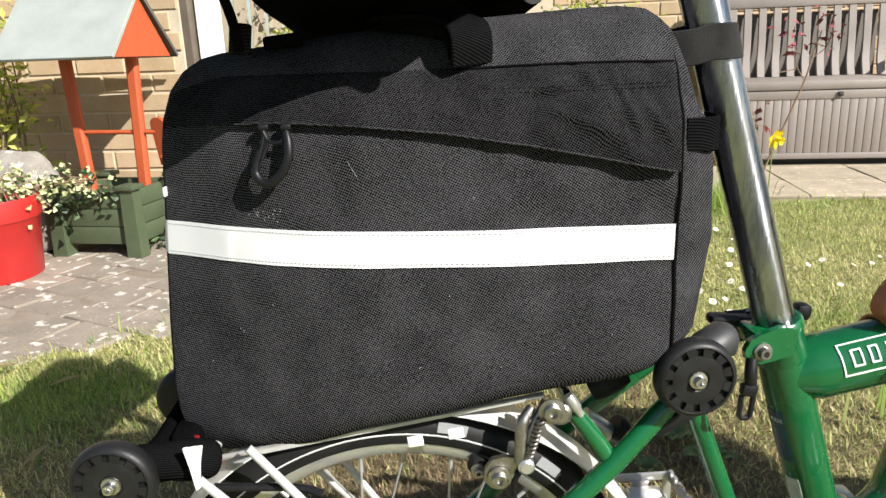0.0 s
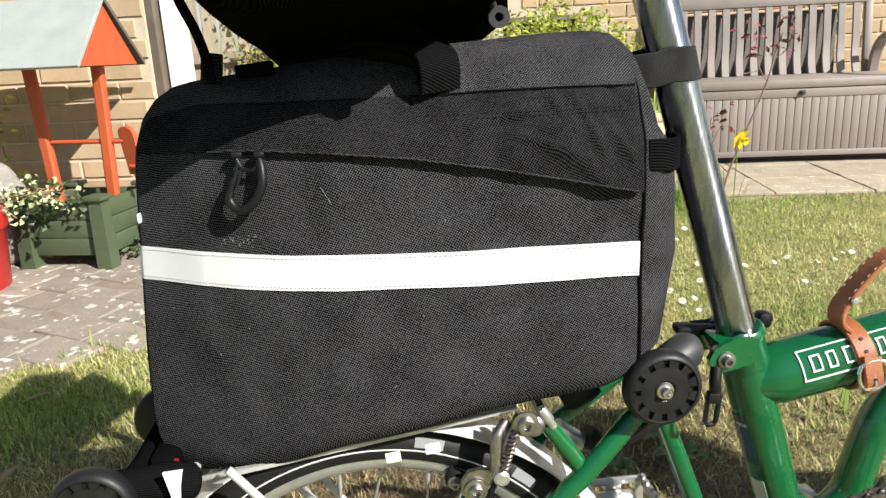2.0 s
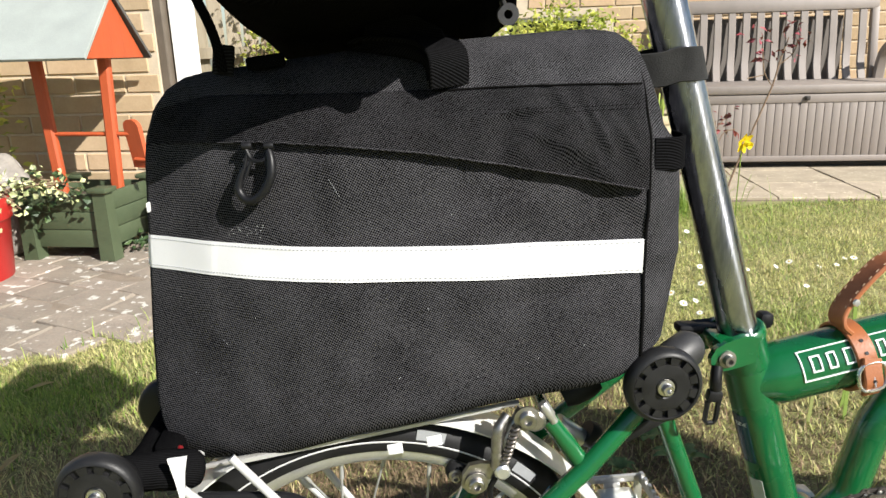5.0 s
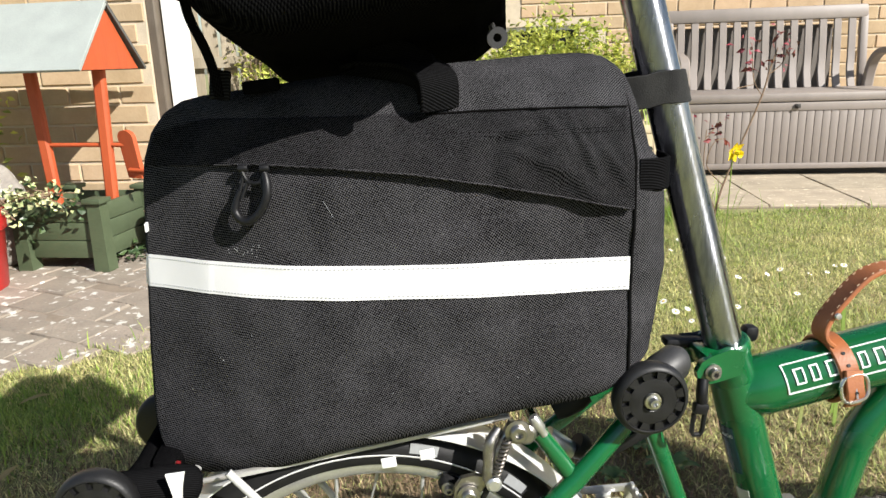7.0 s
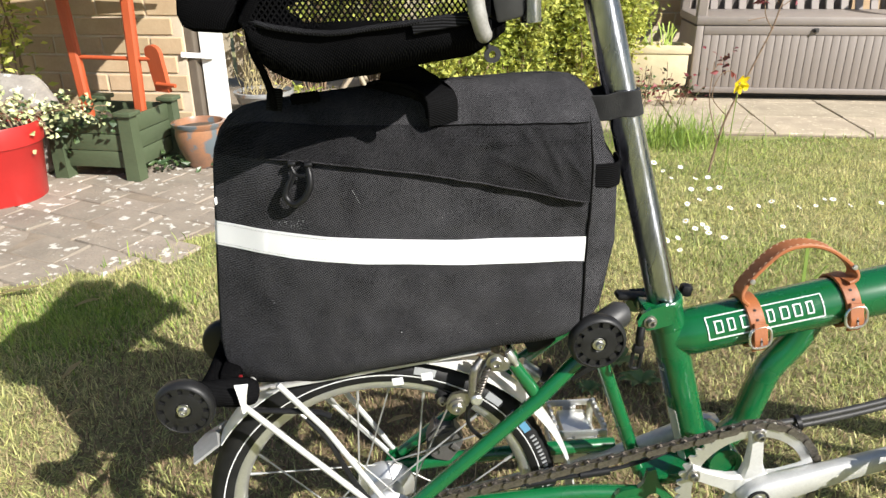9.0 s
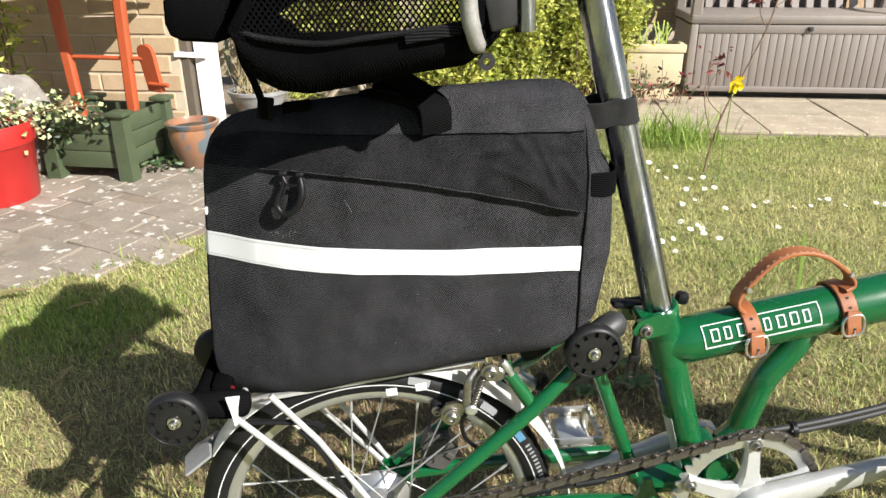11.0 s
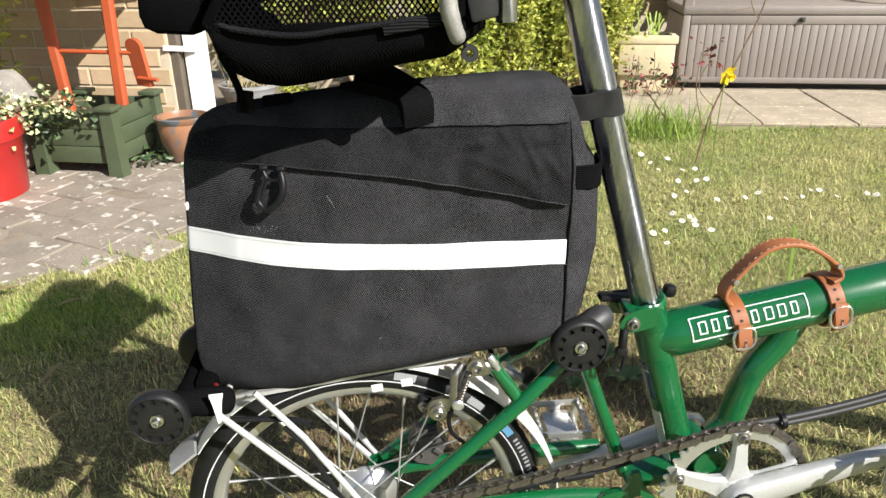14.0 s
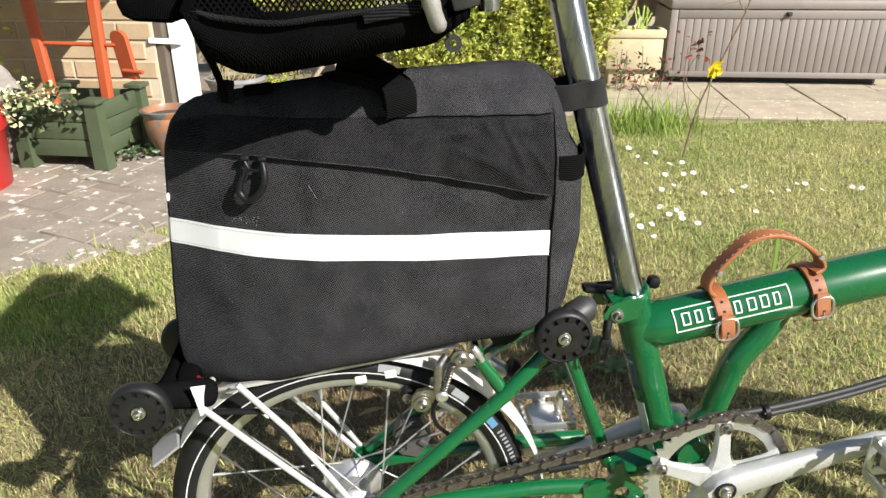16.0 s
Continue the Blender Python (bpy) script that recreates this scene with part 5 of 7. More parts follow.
# lower edge of the pouch, camera side and far side
PS = [0, 0.08, 0.18, 0.28, 0.38, 0.55, 0.80, 0.92, 1]
NEAR_X = [-0.050, -0.046, -0.036, -0.020, 0.000, 0.035, 0.090, 0.116, 0.130]
NEAR_Z = [0.782, 0.764, 0.752, 0.744, 0.742, 0.748, 0.758, 0.762, 0.772]
FAR_X = [-0.100, -0.088, -0.072, -0.054, -0.034, 0.020, 0.110, 0.160, 0.200]
FAR_Z = [0.770, 0.754, 0.739, 0.726, 0.705, 0.694, 0.709, 0.715, 0.742]
bm = bmesh.new()
rows = []
for i in range(61):
    s = i / 60
    row = []
    for k in range(96):
        a = 2 * math.pi * k / 96
        y = PM + PH * spow(math.cos(a), 0.6)
        f = (y - PY0) / (PY1 - PY0)
        x = interp(s, PS, NEAR_X) * (1 - f) + interp(s, PS, FAR_X) * f
        zb = interp(s, PS, NEAR_Z) * (1 - f) + interp(s, PS, FAR_Z) * f
        # a sagging floor with a turned-up rim at both ends
        zt = zb + 0.006 + max(0.0, 0.782 - zb) * max(0.0, 1 - abs(f) / 0.05) + 0.030 * max(0.0, 1 - abs(1 - f) / 0.05)
        z = zt + 0.003 * spow(math.sin(a), 0.7) if math.sin(a) > 0 else zt - (zt - zb) * abs(math.sin(a)) ** 0.35
        p = Vector((x, y, z))
        p += Vector((0, -0.0025, 0.0015)) * noise.noise(p * 30)
        row.append(p)
    rows.append(row)
vs = grid(bm, rows, closed_u=True)
bm.faces.new(vs[0])
bm.faces.new(vs[-1][::-1])
part("base", bm, CLOTH_FINE, pouch, angle=70)
bm = bmesh.new()
tube(bm, spline([(-0.046, PY0 + 0.004, 0.790), (-0.03, PY0 - 0.003, 0.7855), (0.01, PY0 - 0.004, 0.7805), (0.045, PY0 - 0.004, 0.784), (0.075, PY0 - 0.004, 0.7875), (0.112, PY0 - 0.002, 0.792)], 8), 0.0022, 8)
part("piping", bm, CLOTH_MID, pouch, "ribbed black edge binding")
bm = bmesh.new()
tube(bm, [(0.072, PY0 - 0.004, 0.783), (0.094, PY0 - 0.005, 0.7865), (0.112, PY0 - 0.004, 0.789)], 0.004, flat=(0.008, 0.003), up=(0, 0, 1))
part("zip_flap", bm, WEBBING, pouch)
# netting on both ends
for name, y in (("near_net", PY0), ("far_net", PY1)):
    bm = bmesh.new()
    for fam in (1, -1):
        for k in range(-40, 84):
            a, b = Vector((-0.05 + 0.0042 * k, y, 0.784)), Vector((-0.05 + 0.0042 * k + fam * 0.10, y, 0.92))
            t0, t1 = 0.0, 1.0
            # the slanting rear edge and the upright front edge
            for f0, f1 in ((a.x + 0.05, b.x + 0.05 - 0.088), (0.122 - a.x, 0.122 - b.x)):
                if f0 < 0 and f1 < 0:
                    t0 = 2.0
                elif f0 < 0:
                    t0 = max(t0, f0 / (f0 - f1))
                elif f1 < 0:
                    t1 = min(t1, f0 / (f0 - f1))
            if t1 > t0:
                tube(bm, [a.lerp(b, t0), a.lerp(b, t1)], 0.00088, 4)
    part(name, bm, CLOTH_FINE, pouch, "black open netting")
bm = bmesh.new()
box(bm, (0.085, PM, 0.912), (0.110, PY1 - PY0, 0.02), (0, 0, 0), 0.008)
part("top_panel", bm, CLOTH_FINE, pouch)
bm = bmesh.new()
box(bm, (-0.011, PM, 0.848), (0.012, PY1 - PY0, 0.150), (0, 32, 0), 0.005)
part("wall_panel", bm, CLOTH_FINE, pouch)
bm = bmesh.new()
box(bm, (0.152, PM, 0.850), (0.014, (PY1 - PY0) * 1.015, 0.130), (0, 0, -9.5), 0.005)
part("wall_panel", bm, CLOTH_FINE, pouch)
bm = bmesh.new()
box(bm, (-0.083, CY + 0.01, 0.797), (0.050, 0.20, 0.040), (0, 4, 0), 0.012)
part("rear_pocket", bm, CLOTH_FINE, pouch, "black rear pocket")
bm = bmesh.new()
tube(bm, spline([(0.112, 0.400, 0.90), (0.116, 0.400, 0.812), (0.120, 0.401, 0.788), (0.1255, 0.404, 0.774)], 6), [0.0064] * 12 + [0.006] * 5 + [0.005, 0.0035], 14)
part("bracket_arm", bm, DULL_ALU, pouch, "worn silver bracket arm")
bm = bmesh.new()
box(bm, (0.149, 0.475, 0.808), (0.030, 0.05, 0.048), (0, -13, 0), 0.003)
bracket = part("mount_block", bm, PLASTIC_GREY, pouch, "grey plastic mounting block")
bm = bmesh.new()
tube(bm, [(0.1675, 0.455, 0.782), (0.164, 0.455, 0.846)], 0.0085, 18)
part("chrome_sleeve", bm, CHROME, bracket)
bm = bmesh.new()
tube(bm, spline([(0.138, 0.562, 0.776), (0.143, 0.568, 0.762), (0.1505, 0.576, 0.748)], 5), 0.0026, 8)
lathe(bm, [(0.0034, -0.0018), (0.0083, -0.0018), (0.0083, 0.0018), (0.0034, 0.0018)], (0.1550, 0.580, 0.7405), (0, 1, 0), 20, closed=True)
part("zip_pull", bm, PLASTIC_GREY, pouch, "grey zip pull with a ring")
bm = bmesh.new()
tube(bm, spline([(-0.061, 0.503, 0.80), (-0.063, 0.502, 0.775), (-0.061, 0.502, 0.757), (-0.054, 0.504, 0.738), (-0.0505, 0.508, 0.722), (-0.050, 0.514, 0.706)], 6), 0.006, flat=(0.0065, 0.0024), up=(1, -0.2, 0.2))
part("hanging_strap", bm, CLOTH_FINE, pouch, "narrow black hanging strap")
bm = bmesh.new()
box(bm, (-0.049, 0.516, 0.7135), (0.014, 0.005, 0.020), (0, 8, 0), 0.0015)
part("strap_end", bm, WEBBING, pouch)

# ---- leather carrying handle on the main tube ----
leather = thing("leather_carry_handle", (0.48, CY, 0.50), "tan leather carry handle buckled round the green main tube", "handle")
AX = (Vector(M1) - Vector(M0)).normalized()
bm = bmesh.new()
arch = spline([(0.4280, CY - 0.010, 0.482), (0.4205, CY - 0.009, 0.490), (0.4240, CY - 0.006, 0.502), (0.4410, CY - 0.003, 0.5215), (0.4620, CY, 0.5385), (0.4850, CY, 0.5445), (0.5080, CY - 0.002, 0.5410), (0.5290, CY - 0.004, 0.5290), (0.5430, CY - 0.006, 0.5160), (0.5440, CY - 0.008, 0.5070), (0.5340, CY - 0.010, 0.5030)], 7)
tube(bm, arch, 0.01, flat=(0.020, 0.0042), up=(0, 1, 0))
part("grip", bm, LEATHER, leather, "arched tan leather grip")
bm = bmesh.new()
for dy in (-0.0072, 0.0072):
    for a, b in zip(arch[14:-16:2], arch[15:-15:2]):
        off = Vector((0, dy, 0)) + Vector((-(b - a).z, 0, (b - a).x)).normalized() * 0.0022
        tube(bm, [a + off, a.lerp(b, 0.75) + off], 0.00042, 5)
part("stitching", bm, TAN_THREAD, leather, "pale saddle stitching")
for t in (0.0675, 0.1715):
    c = Vector(M0) + AX * t
    front = Vector((0, -1, 0))
    sidev = AX.cross(front).normalized()
    if sidev.z < 0:
        sidev = -sidev
    bm = bmesh.new()
    ringpts = []
    for k in range(48):
        a = 2 * math.pi * k / 48
        ringpts.append(c + (front * math.cos(a) + sidev * math.sin(a)) * (MR + 0.0020))
    tube(bm, ringpts, 0.01, closed=True, flat=(0.0165, 0.0032), up=AX)
    st = part("strap", bm, LEATHER, leather, "tan leather strap with punched holes")
    bm = bmesh.new()
    for k in (6, 26, 46):
        a = radians(k)
        d = front * math.cos(a) + sidev * math.sin(a)
        lathe(bm, [(0, 0), (0.0015, 0), (0.0015, 0.0006), (0, 0.0006)], c + d * (MR + 0.0037), d, 10)
    part("strap_hole", bm, PLASTIC, st, "row of dark punched holes")
    b0 = c + Vector((0, -MR - 0.0078, -0.0045))
    hang = Vector((-0.06, 0.22, 0.97)).normalized()
    face = AX.cross(hang).normalized()
    if face.y > 0:
        face = -face
    bm = bmesh.new()
    pts = []
    for k in range(24):
        an = 2 * math.pi * k / 24
        pts.append(b0 + AX * 0.0118 * spow(math.cos(an), 0.75) + hang * 0.0112 * spow(math.sin(an), 0.75))
    tube(bm, pts, 0.00165, 8, closed=True)
    tube(bm, [b0 + hang * 0.0112, b0 - hang * 0.008 + face * 0.0028], 0.0010, 6)
    part("buckle", bm, NICKEL, st, "small nickel buckle")
    bm = bmesh.new()
    tail = spline([c + Vector((0, -MR - 0.0040, 0.010)), b0 + hang * 0.006 + face * 0.0005, b0 - hang * 0.004 + face * 0.0010, b0 - hang * 0.0100 - face * 0.0012, b0 - hang * 0.0150 - face * 0.006], 5)
    tube(bm, tail, 0.01, flat=(0.0150, 0.003), up=AX)
    part("strap_tail", bm, LEATHER, st)
    bm = bmesh.new()
    q = b0 - hang * 0.0035 + face * 0.0026
    lathe(bm, [(0, 0), (0.0015, 0), (0.0015, 0.0005), (0, 0.0005)], q, face, 10)
    part("strap_hole", bm, PLASTIC, st, "dark punched hole")
for q in ((0.4290, CY - 0.0165, 0.5085), (0.5390, CY - 0.0168, 0.5210)):
    bm = bmesh.new()
    lathe(bm, [(0, 0), (0.0032, 0), (0.0026, 0.0014), (0, 0.0016)], q, (0, -1, 0.2), 12)
    part("rivet", bm, NICKEL, leather)


# ---- ground and paving ----
def ground_z(x, y):
    s = min(1.0, max(0.0, (y - 1.0) / 0.9))
    return GROUND_BIKE * (1 - s * s * (3 - 2 * s))


EDGE_X, EDGE_Y = [-3.5, -0.95, -0.76, -0.60, -0.25, 0.35, 1.0], [0.9, 1.715, 1.85, 2.00, 2.30, 2.80, 3.05]


def edge_y(x):
    return np.interp(x, EDGE_X, EDGE_Y)


xs = [-60, -20, -8, -4] + [-3 + 0.1 * k for k in range(67)] + [5, 9, 20, 60]
ys = [-60, -20, -6, -2] + [-1 + 0.1 * k for k in range(71)] + [9, 20, 60]
verts = [(x, y, ground_z(x, y) - 0.012 + (0.006 * noise.noise(Vector((x * 3, y * 3, 0))) if abs(x) < 4 and abs(y) < 6 else 0)) for y in ys for x in xs]
nx = len(xs)
faces = [(j * nx + i, j * nx + i + 1, (j + 1) * nx + i + 1, (j + 1) * nx + i) for j in range(len(ys) - 1) for i in range(nx - 1)]
ground = tagged(raw("ground", verts, faces, SOIL), "sunlit garden lawn of green and dry yellow grass", "lawn", kind="structure")

E1 = Vector((math.cos(radians(-12)), math.sin(radians(-12)), 0))
E2 = Vector((-E1.y, E1.x, 0))
BENCH_O = Vector((1.81, 3.983, 0))
TURN12 = Matrix.Rotation(radians(-12), 4, "Z")


def garden(u, v, z=0.0, o=BENCH_O):
    return o + E1 * u + E2 * v + Vector((0, 0, z))


def slab(name, u0, u1, v0, v1, z0, z1, material, label, category):
    bm = bmesh.new()
    box(bm, ((u0 + u1) / 2, (v0 + v1) / 2, (z0 + z1) / 2), (u1 - u0, v1 - v0, z1 - z0), m=Matrix.Translation(BENCH_O) @ TURN12)
    ob = new(name, finish(bm, name, material))
    return tagged(ob, label, category, kind="structure")


pavement = slab("pavement", -1.6, 2.9, -0.84, 0.8, -0.06, -0.002, JOINT, "pale sandstone paving in front of the house", "paving")

# path bed
bm = bmesh.new()
pts = [(-3.4, 0.95)] + [(x, float(edge_y(x)) + 0.03) for x in (-1.0, -0.8, -0.62, -0.3, 0.0, 0.3)] + [(0.5, 5.2), (-3.4, 5.4)]
plate(bm, pts, (0, 0, -0.03), (1, 0, 0), (0, 1, 0), 0.052)
path = tagged(new("path", finish(bm, "path", JOINT)), "old stone sett path speckled with white lichen", "path", kind="structure")

# ---- house walls ----
HOUSE_O = Vector((-0.823, 3.10, 0))


def wall(name, o, u0, u1, height, thick, label):
    bm = bmesh.new()
    box(bm, ((u0 + u1) / 2, thick / 2 + 0.004, height / 2 - 0.03), (u1 - u0, thick, height + 0.06), m=Matrix.Translation(o) @ TURN12)
    return tagged(new(name, finish(bm, name, MORTAR)), label, "wall", kind="structure")


wall_left = wall("wall_west", HOUSE_O, -3.2, 0.0, 2.5, 0.25, "sunlit house wall of buff stone bricks with pale joints")
WALL_V = 0.76
WIN_U0, WIN_U1, WIN_Z0, WIN_Z1 = -1.05, -0.51, 0.38, 0.905
o2 = garden(0, WALL_V)
bm = bmesh.new()
for (a, b, z0, z1) in ((-1.95, WIN_U0, -0.03, 2.5), (WIN_U1, 3.2, -0.03, 2.5), (WIN_U0, WIN_U1, -0.03, WIN_Z0), (WIN_U0, WIN_U1, WIN_Z1, 2.5)):
    box(bm, ((a + b) / 2, 0.129, (z0 + z1) / 2), (b - a, 0.25, z1 - z0), m=Matrix.Translation(o2) @ TURN12)
wall_right = tagged(new("wall_north", finish(bm, "wall_north", MORTAR)), "house wall of buff stone bricks behind the bench", "wall", kind="structure")
win = tagged(new("window_1"), "dark low window in a white frame", "window", kind="structure")
win.matrix_basis = Matrix.Translation(o2) @ TURN12
bm = bmesh.new()
box(bm, ((WIN_U0 + WIN_U1) / 2, 0.075, (WIN_Z0 + WIN_Z1) / 2), (WIN_U1 - WIN_U0, 0.008, WIN_Z1 - WIN_Z0), m=win.matrix_basis)
part("pane", bm, GLASS, win)
bm = bmesh.new()
for u, z, w, h in ((WIN_U0 + 0.012, (WIN_Z0 + WIN_Z1) / 2, 0.024, WIN_Z1 - WIN_Z0 - 0.054), (WIN_U1 - 0.012, (WIN_Z0 + WIN_Z1) / 2, 0.024, WIN_Z1 - WIN_Z0 - 0.054), ((WIN_U0 + WIN_U1) / 2, WIN_Z0 + 0.013, WIN_U1 - WIN_U0, 0.026), ((WIN_U0 + WIN_U1) / 2, WIN_Z1 - 0.013, WIN_U1 - WIN_U0, 0.026)):
    box(bm, (u, 0.05, z), (w, 0.05, h), m=win.matrix_basis)
part("window_frame", bm, WHITE_PAINT, win)

# doorway at the wall's corner: brown frame, white post, hook
door = thing("door_1", HOUSE_O + E1 * 0.06, "white painted door edge in a weathered brown frame", "door", kind="structure")
mh = Matrix.Translation(HOUSE_O) @ TURN12
bm = bmesh.new()
box(bm, (0.019, 0.06, 1.03), (0.036, 0.09, 2.1), (0, 0, 0), 0.004, 1, mh)
part("door_frame", bm, BROWN_FRAME, door, "weathered brown frame")
bm = bmesh.new()
box(bm, (0.092, 0.075, 1.06), (0.094, 0.045, 1.94), (0, 0, 0), 0.004, 1, mh)
part("door_leaf", bm, WHITE_PAINT, door)
bm = bmesh.new()
tube(bm, [mh @ Vector((-0.012, -0.012, 0.425)), mh @ Vector((0.06, 0.02, 0.418)), mh @ Vector((0.105, 0.046, 0.412))], 0.009, flat=(0.022, 0.006), up=(0, 0, 1))
part("stay_hook", bm, WHITE_PAINT, door, "white door stay")

# ---- storage bench ----
bench = new("storage_bench")
tagged(bench, "taupe resin garden storage bench with slatted back on the paving", "bench")
bench.matrix_basis = Matrix.Translation(BENCH_O) @ TURN12
mb = bench.matrix_basis.copy()
BW, BD = 1.27, 0.58


def bpart(name, boxes, material=BENCH, bevel=0.006, label="", parent=None):
    bm = bmesh.new()
    for c, s, r in boxes:
        box(bm, c, s, r, bevel, 2, mb)
    return part(name, bm, material, parent or bench, label)


bpart("body", [((BW / 2, BD / 2, 0.24), (BW - 0.02, BD - 0.03, 0.34), (0, 0, 0))], BENCH)
bpart("base_plinth", [((BW / 2, BD / 2 + 0.02, 0.030), (BW - 0.10, BD - 0.10, 0.058), (0, 0, 0))], BENCH_DARK, 0.004, "dark recessed plinth")
bpart("bottom_rail", [((BW / 2, 0.004, 0.0615), (BW, 0.024, 0.033), (0, 0, 0))])
for k in range(27):
    bpart("plank", [((0.045 + 0.0437 * (k + 0.5), 0.007, 0.225), (0.0407, 0.018, 0.294), (0, 0, 0))], bevel=0.0009)
for u in (0.021, BW - 0.021):
    bpart("corner_post", [((u, 0.012, 0.235), (0.042, 0.034, 0.372), (0, 0, 0))])
bpart("front_rail", [((BW / 2, 0.008, 0.396), (BW - 0.086, 0.030, 0.047), (0, 0, 0))])
lid = bpart("lid", [((BW / 2, BD / 2 - 0.02, 0.4475), (BW + 0.01, BD - 0.02, 0.050), (0, 0, 0))], bevel=0.014)
bm = bmesh.new()
box(bm, (0.645, -0.013, 0.400), (0.030, 0.012, 0.024), (0, 0, 0), 0.004, 2, mb)
lathe(bm, [(0, 0), (0.008, 0), (0.008, 0.01), (0, 0.011)], mb @ Vector((0.645, -0.018, 0.400)), -E2, 14)
part("lock", bm, BENCH_DARK, bench, "small dark lock")
back = bpart("top_rail", [((BW / 2, BD + 0.060, 0.922), (BW - 0.05, 0.042, 0.086), (-8, 0, 0))], bevel=0.019)
for u in (0.047, BW - 0.047):
    bpart("back_post", [((u, BD + 0.033, 0.68), (0.050, 0.046, 0.46), (-8, 0, 0))], bevel=0.014)
for k in range(13):
    u = 0.118 + (BW - 0.236) * k / 12
    bm = bmesh.new()
    pts = [mb @ Vector((u - 0.012, BD - 0.060, 0.470)), mb @ Vector((u - 0.007, BD - 0.010, 0.56)), mb @ Vector((u, BD + 0.018, 0.65)), mb @ Vector((u, BD + 0.034, 0.77)), mb @ Vector((u, BD + 0.055, 0.90))]
    tube(bm, spline(pts, 4), 0.02, flat=(0.046, 0.016), up=E1)
    part("back_slat", bm, BENCH, bench)
for u in (0.025, BW - 0.025):
    bm = bmesh.new()
    pts = [mb @ Vector((u, 0.03, 0.465)), mb @ Vector((u, 0.02, 0.59)), mb @ Vector((u, 0.06, 0.66)), mb @ Vector((u, 0.20, 0.685)), mb @ Vector((u, 0.40, 0.680)), mb @ Vector((u, 0.49, 0.63)), mb @ Vector((u, 0.53, 0.55)), mb @ Vector((u, 0.545, 0.465))]
    tube(bm, spline(pts, 5), 0.02, flat=(0.062, 0.036), up=E1)
    part("armrest", bm, BENCH, bench)
# added sheet: its colour stands in for the shaded wall behind the slats
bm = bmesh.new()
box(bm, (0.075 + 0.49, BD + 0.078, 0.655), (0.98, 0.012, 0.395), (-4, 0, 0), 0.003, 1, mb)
part("gap_shade_panel", bm, BENCH_SHADE, bench, "dark brown sheet standing in for shade behind the slats")

# ---- planter shaped like a wishing well ----
PC = Vector((-1.073, 2.862, 0))
mp = Matrix.Translation(PC) @ Matrix.Rotation(radians(-14), 4, "Z")
well = new("wishing_well_planter")
well.matrix_basis = mp.copy()
tagged(well, "green wooden planter with orange wishing-well posts and grey roof", "planter")
HW = 0.168


def wpart(name, boxes, material, bevel=0.004, label="", parent=None):
    bm = bmesh.new()
    for c, s, r in boxes:
        box(bm, c, s, r, bevel, 2, mp)
    return part(name, bm, material, parent or well, label)


for sx in (-1, 1):
    for sy in (-1, 1):
        bm = bmesh.new()
        rows = []
        for z, w in ((0.0, 0.029), (0.255, 0.025)):
            rows.append([mp @ Vector((sx * (HW - 0.012) + a * w, sy * (HW - 0.012) + b * w, z)) for a, b in ((-1, -1), (1, -1), (1, 1), (-1, 1))])
        vs = grid(bm, rows, closed_u=True)
        bm.faces.new(vs[0])
        bm.faces.new(vs[-1][::-1])
        lg = part("leg", bm, WOOD_GREEN, well)
        wpart("leg_cap", [((sx * (HW - 0.012), sy * (HW - 0.012), 0.264), (0.075, 0.075, 0.018), (0, 0, 0))], WOOD_GREEN, 0.004)
for k in range(3):
    z = 0.078 + 0.068 * k
    for sy in (-1, 1):
        wpart("board", [((0, sy * HW * 0.90, z), (2 * HW - 0.05, 0.016, 0.0655), (0, 0, 0))], WOOD_GREEN, 0.003)
    for sx in (-1, 1):
        wpart("board", [((sx * HW * 0.90, 0, z), (0.016, 2 * HW - 0.05, 0.0655), (0, 0, 0))], WOOD_GREEN, 0.003)
wpart("compost", [((0, 0, 0.13), (2 * HW - 0.05, 2 * HW - 0.05, 0.14), (0, 0, 0))], COMPOST, 0.002)
for sx, lean in ((-1, -0.006), (1, 0.008)):
    bm = bmesh.new()
    tube(bm, [mp @ Vector((sx * 0.112, 0, 0.10)), mp @ Vector((sx * 0.135 + lean, 0, 0.76))], 0.02, flat=(0.045, 0.034), up=E1)
    part("roof_post", bm, WOOD_ORANGE, well, "orange-red painted post")
bm = bmesh.new()
tube(bm, [mp @ Vector((-0.125, 0, 0.450)), mp @ Vector((0.20, 0, 0.446))], 0.0085, 14)
part("roller_bar", bm, WOOD_ORANGE, well)
bm = bmesh.new()
out = [(-0.024, -0.12), (0.024, -0.12), (0.026, 0.02)] + [(0.026 * math.cos(a), 0.02 + 0.026 * math.sin(a)) for a in [math.pi * k / 8 for k in range(1, 8)]] + [(-0.026, 0.02)]
plate(bm, [(1.55 * px, 1.1 * pz) for px, pz in out], mp @ Vector((0.222, -0.006, 0.452)), (E1 * 0.93 + E2 * -0.36).normalized(), Vector((-0.12, 0.0, 1)).normalized(), 0.018)
part("crank_board", bm, WOOD_ORANGE, well, "round-topped orange crank board")
bm = bmesh.new()
tube(bm, [mp @ Vector((0.215, -0.01, 0.352)), mp @ Vector((0.305, -0.03, 0.350))], 0.008, 12)
part("crank_peg", bm, WOOD_ORANGE, well)
RZ0, RZ1, RX, RY, ROOF_U = 0.722, 0.952, 0.245, 0.205, -0.034
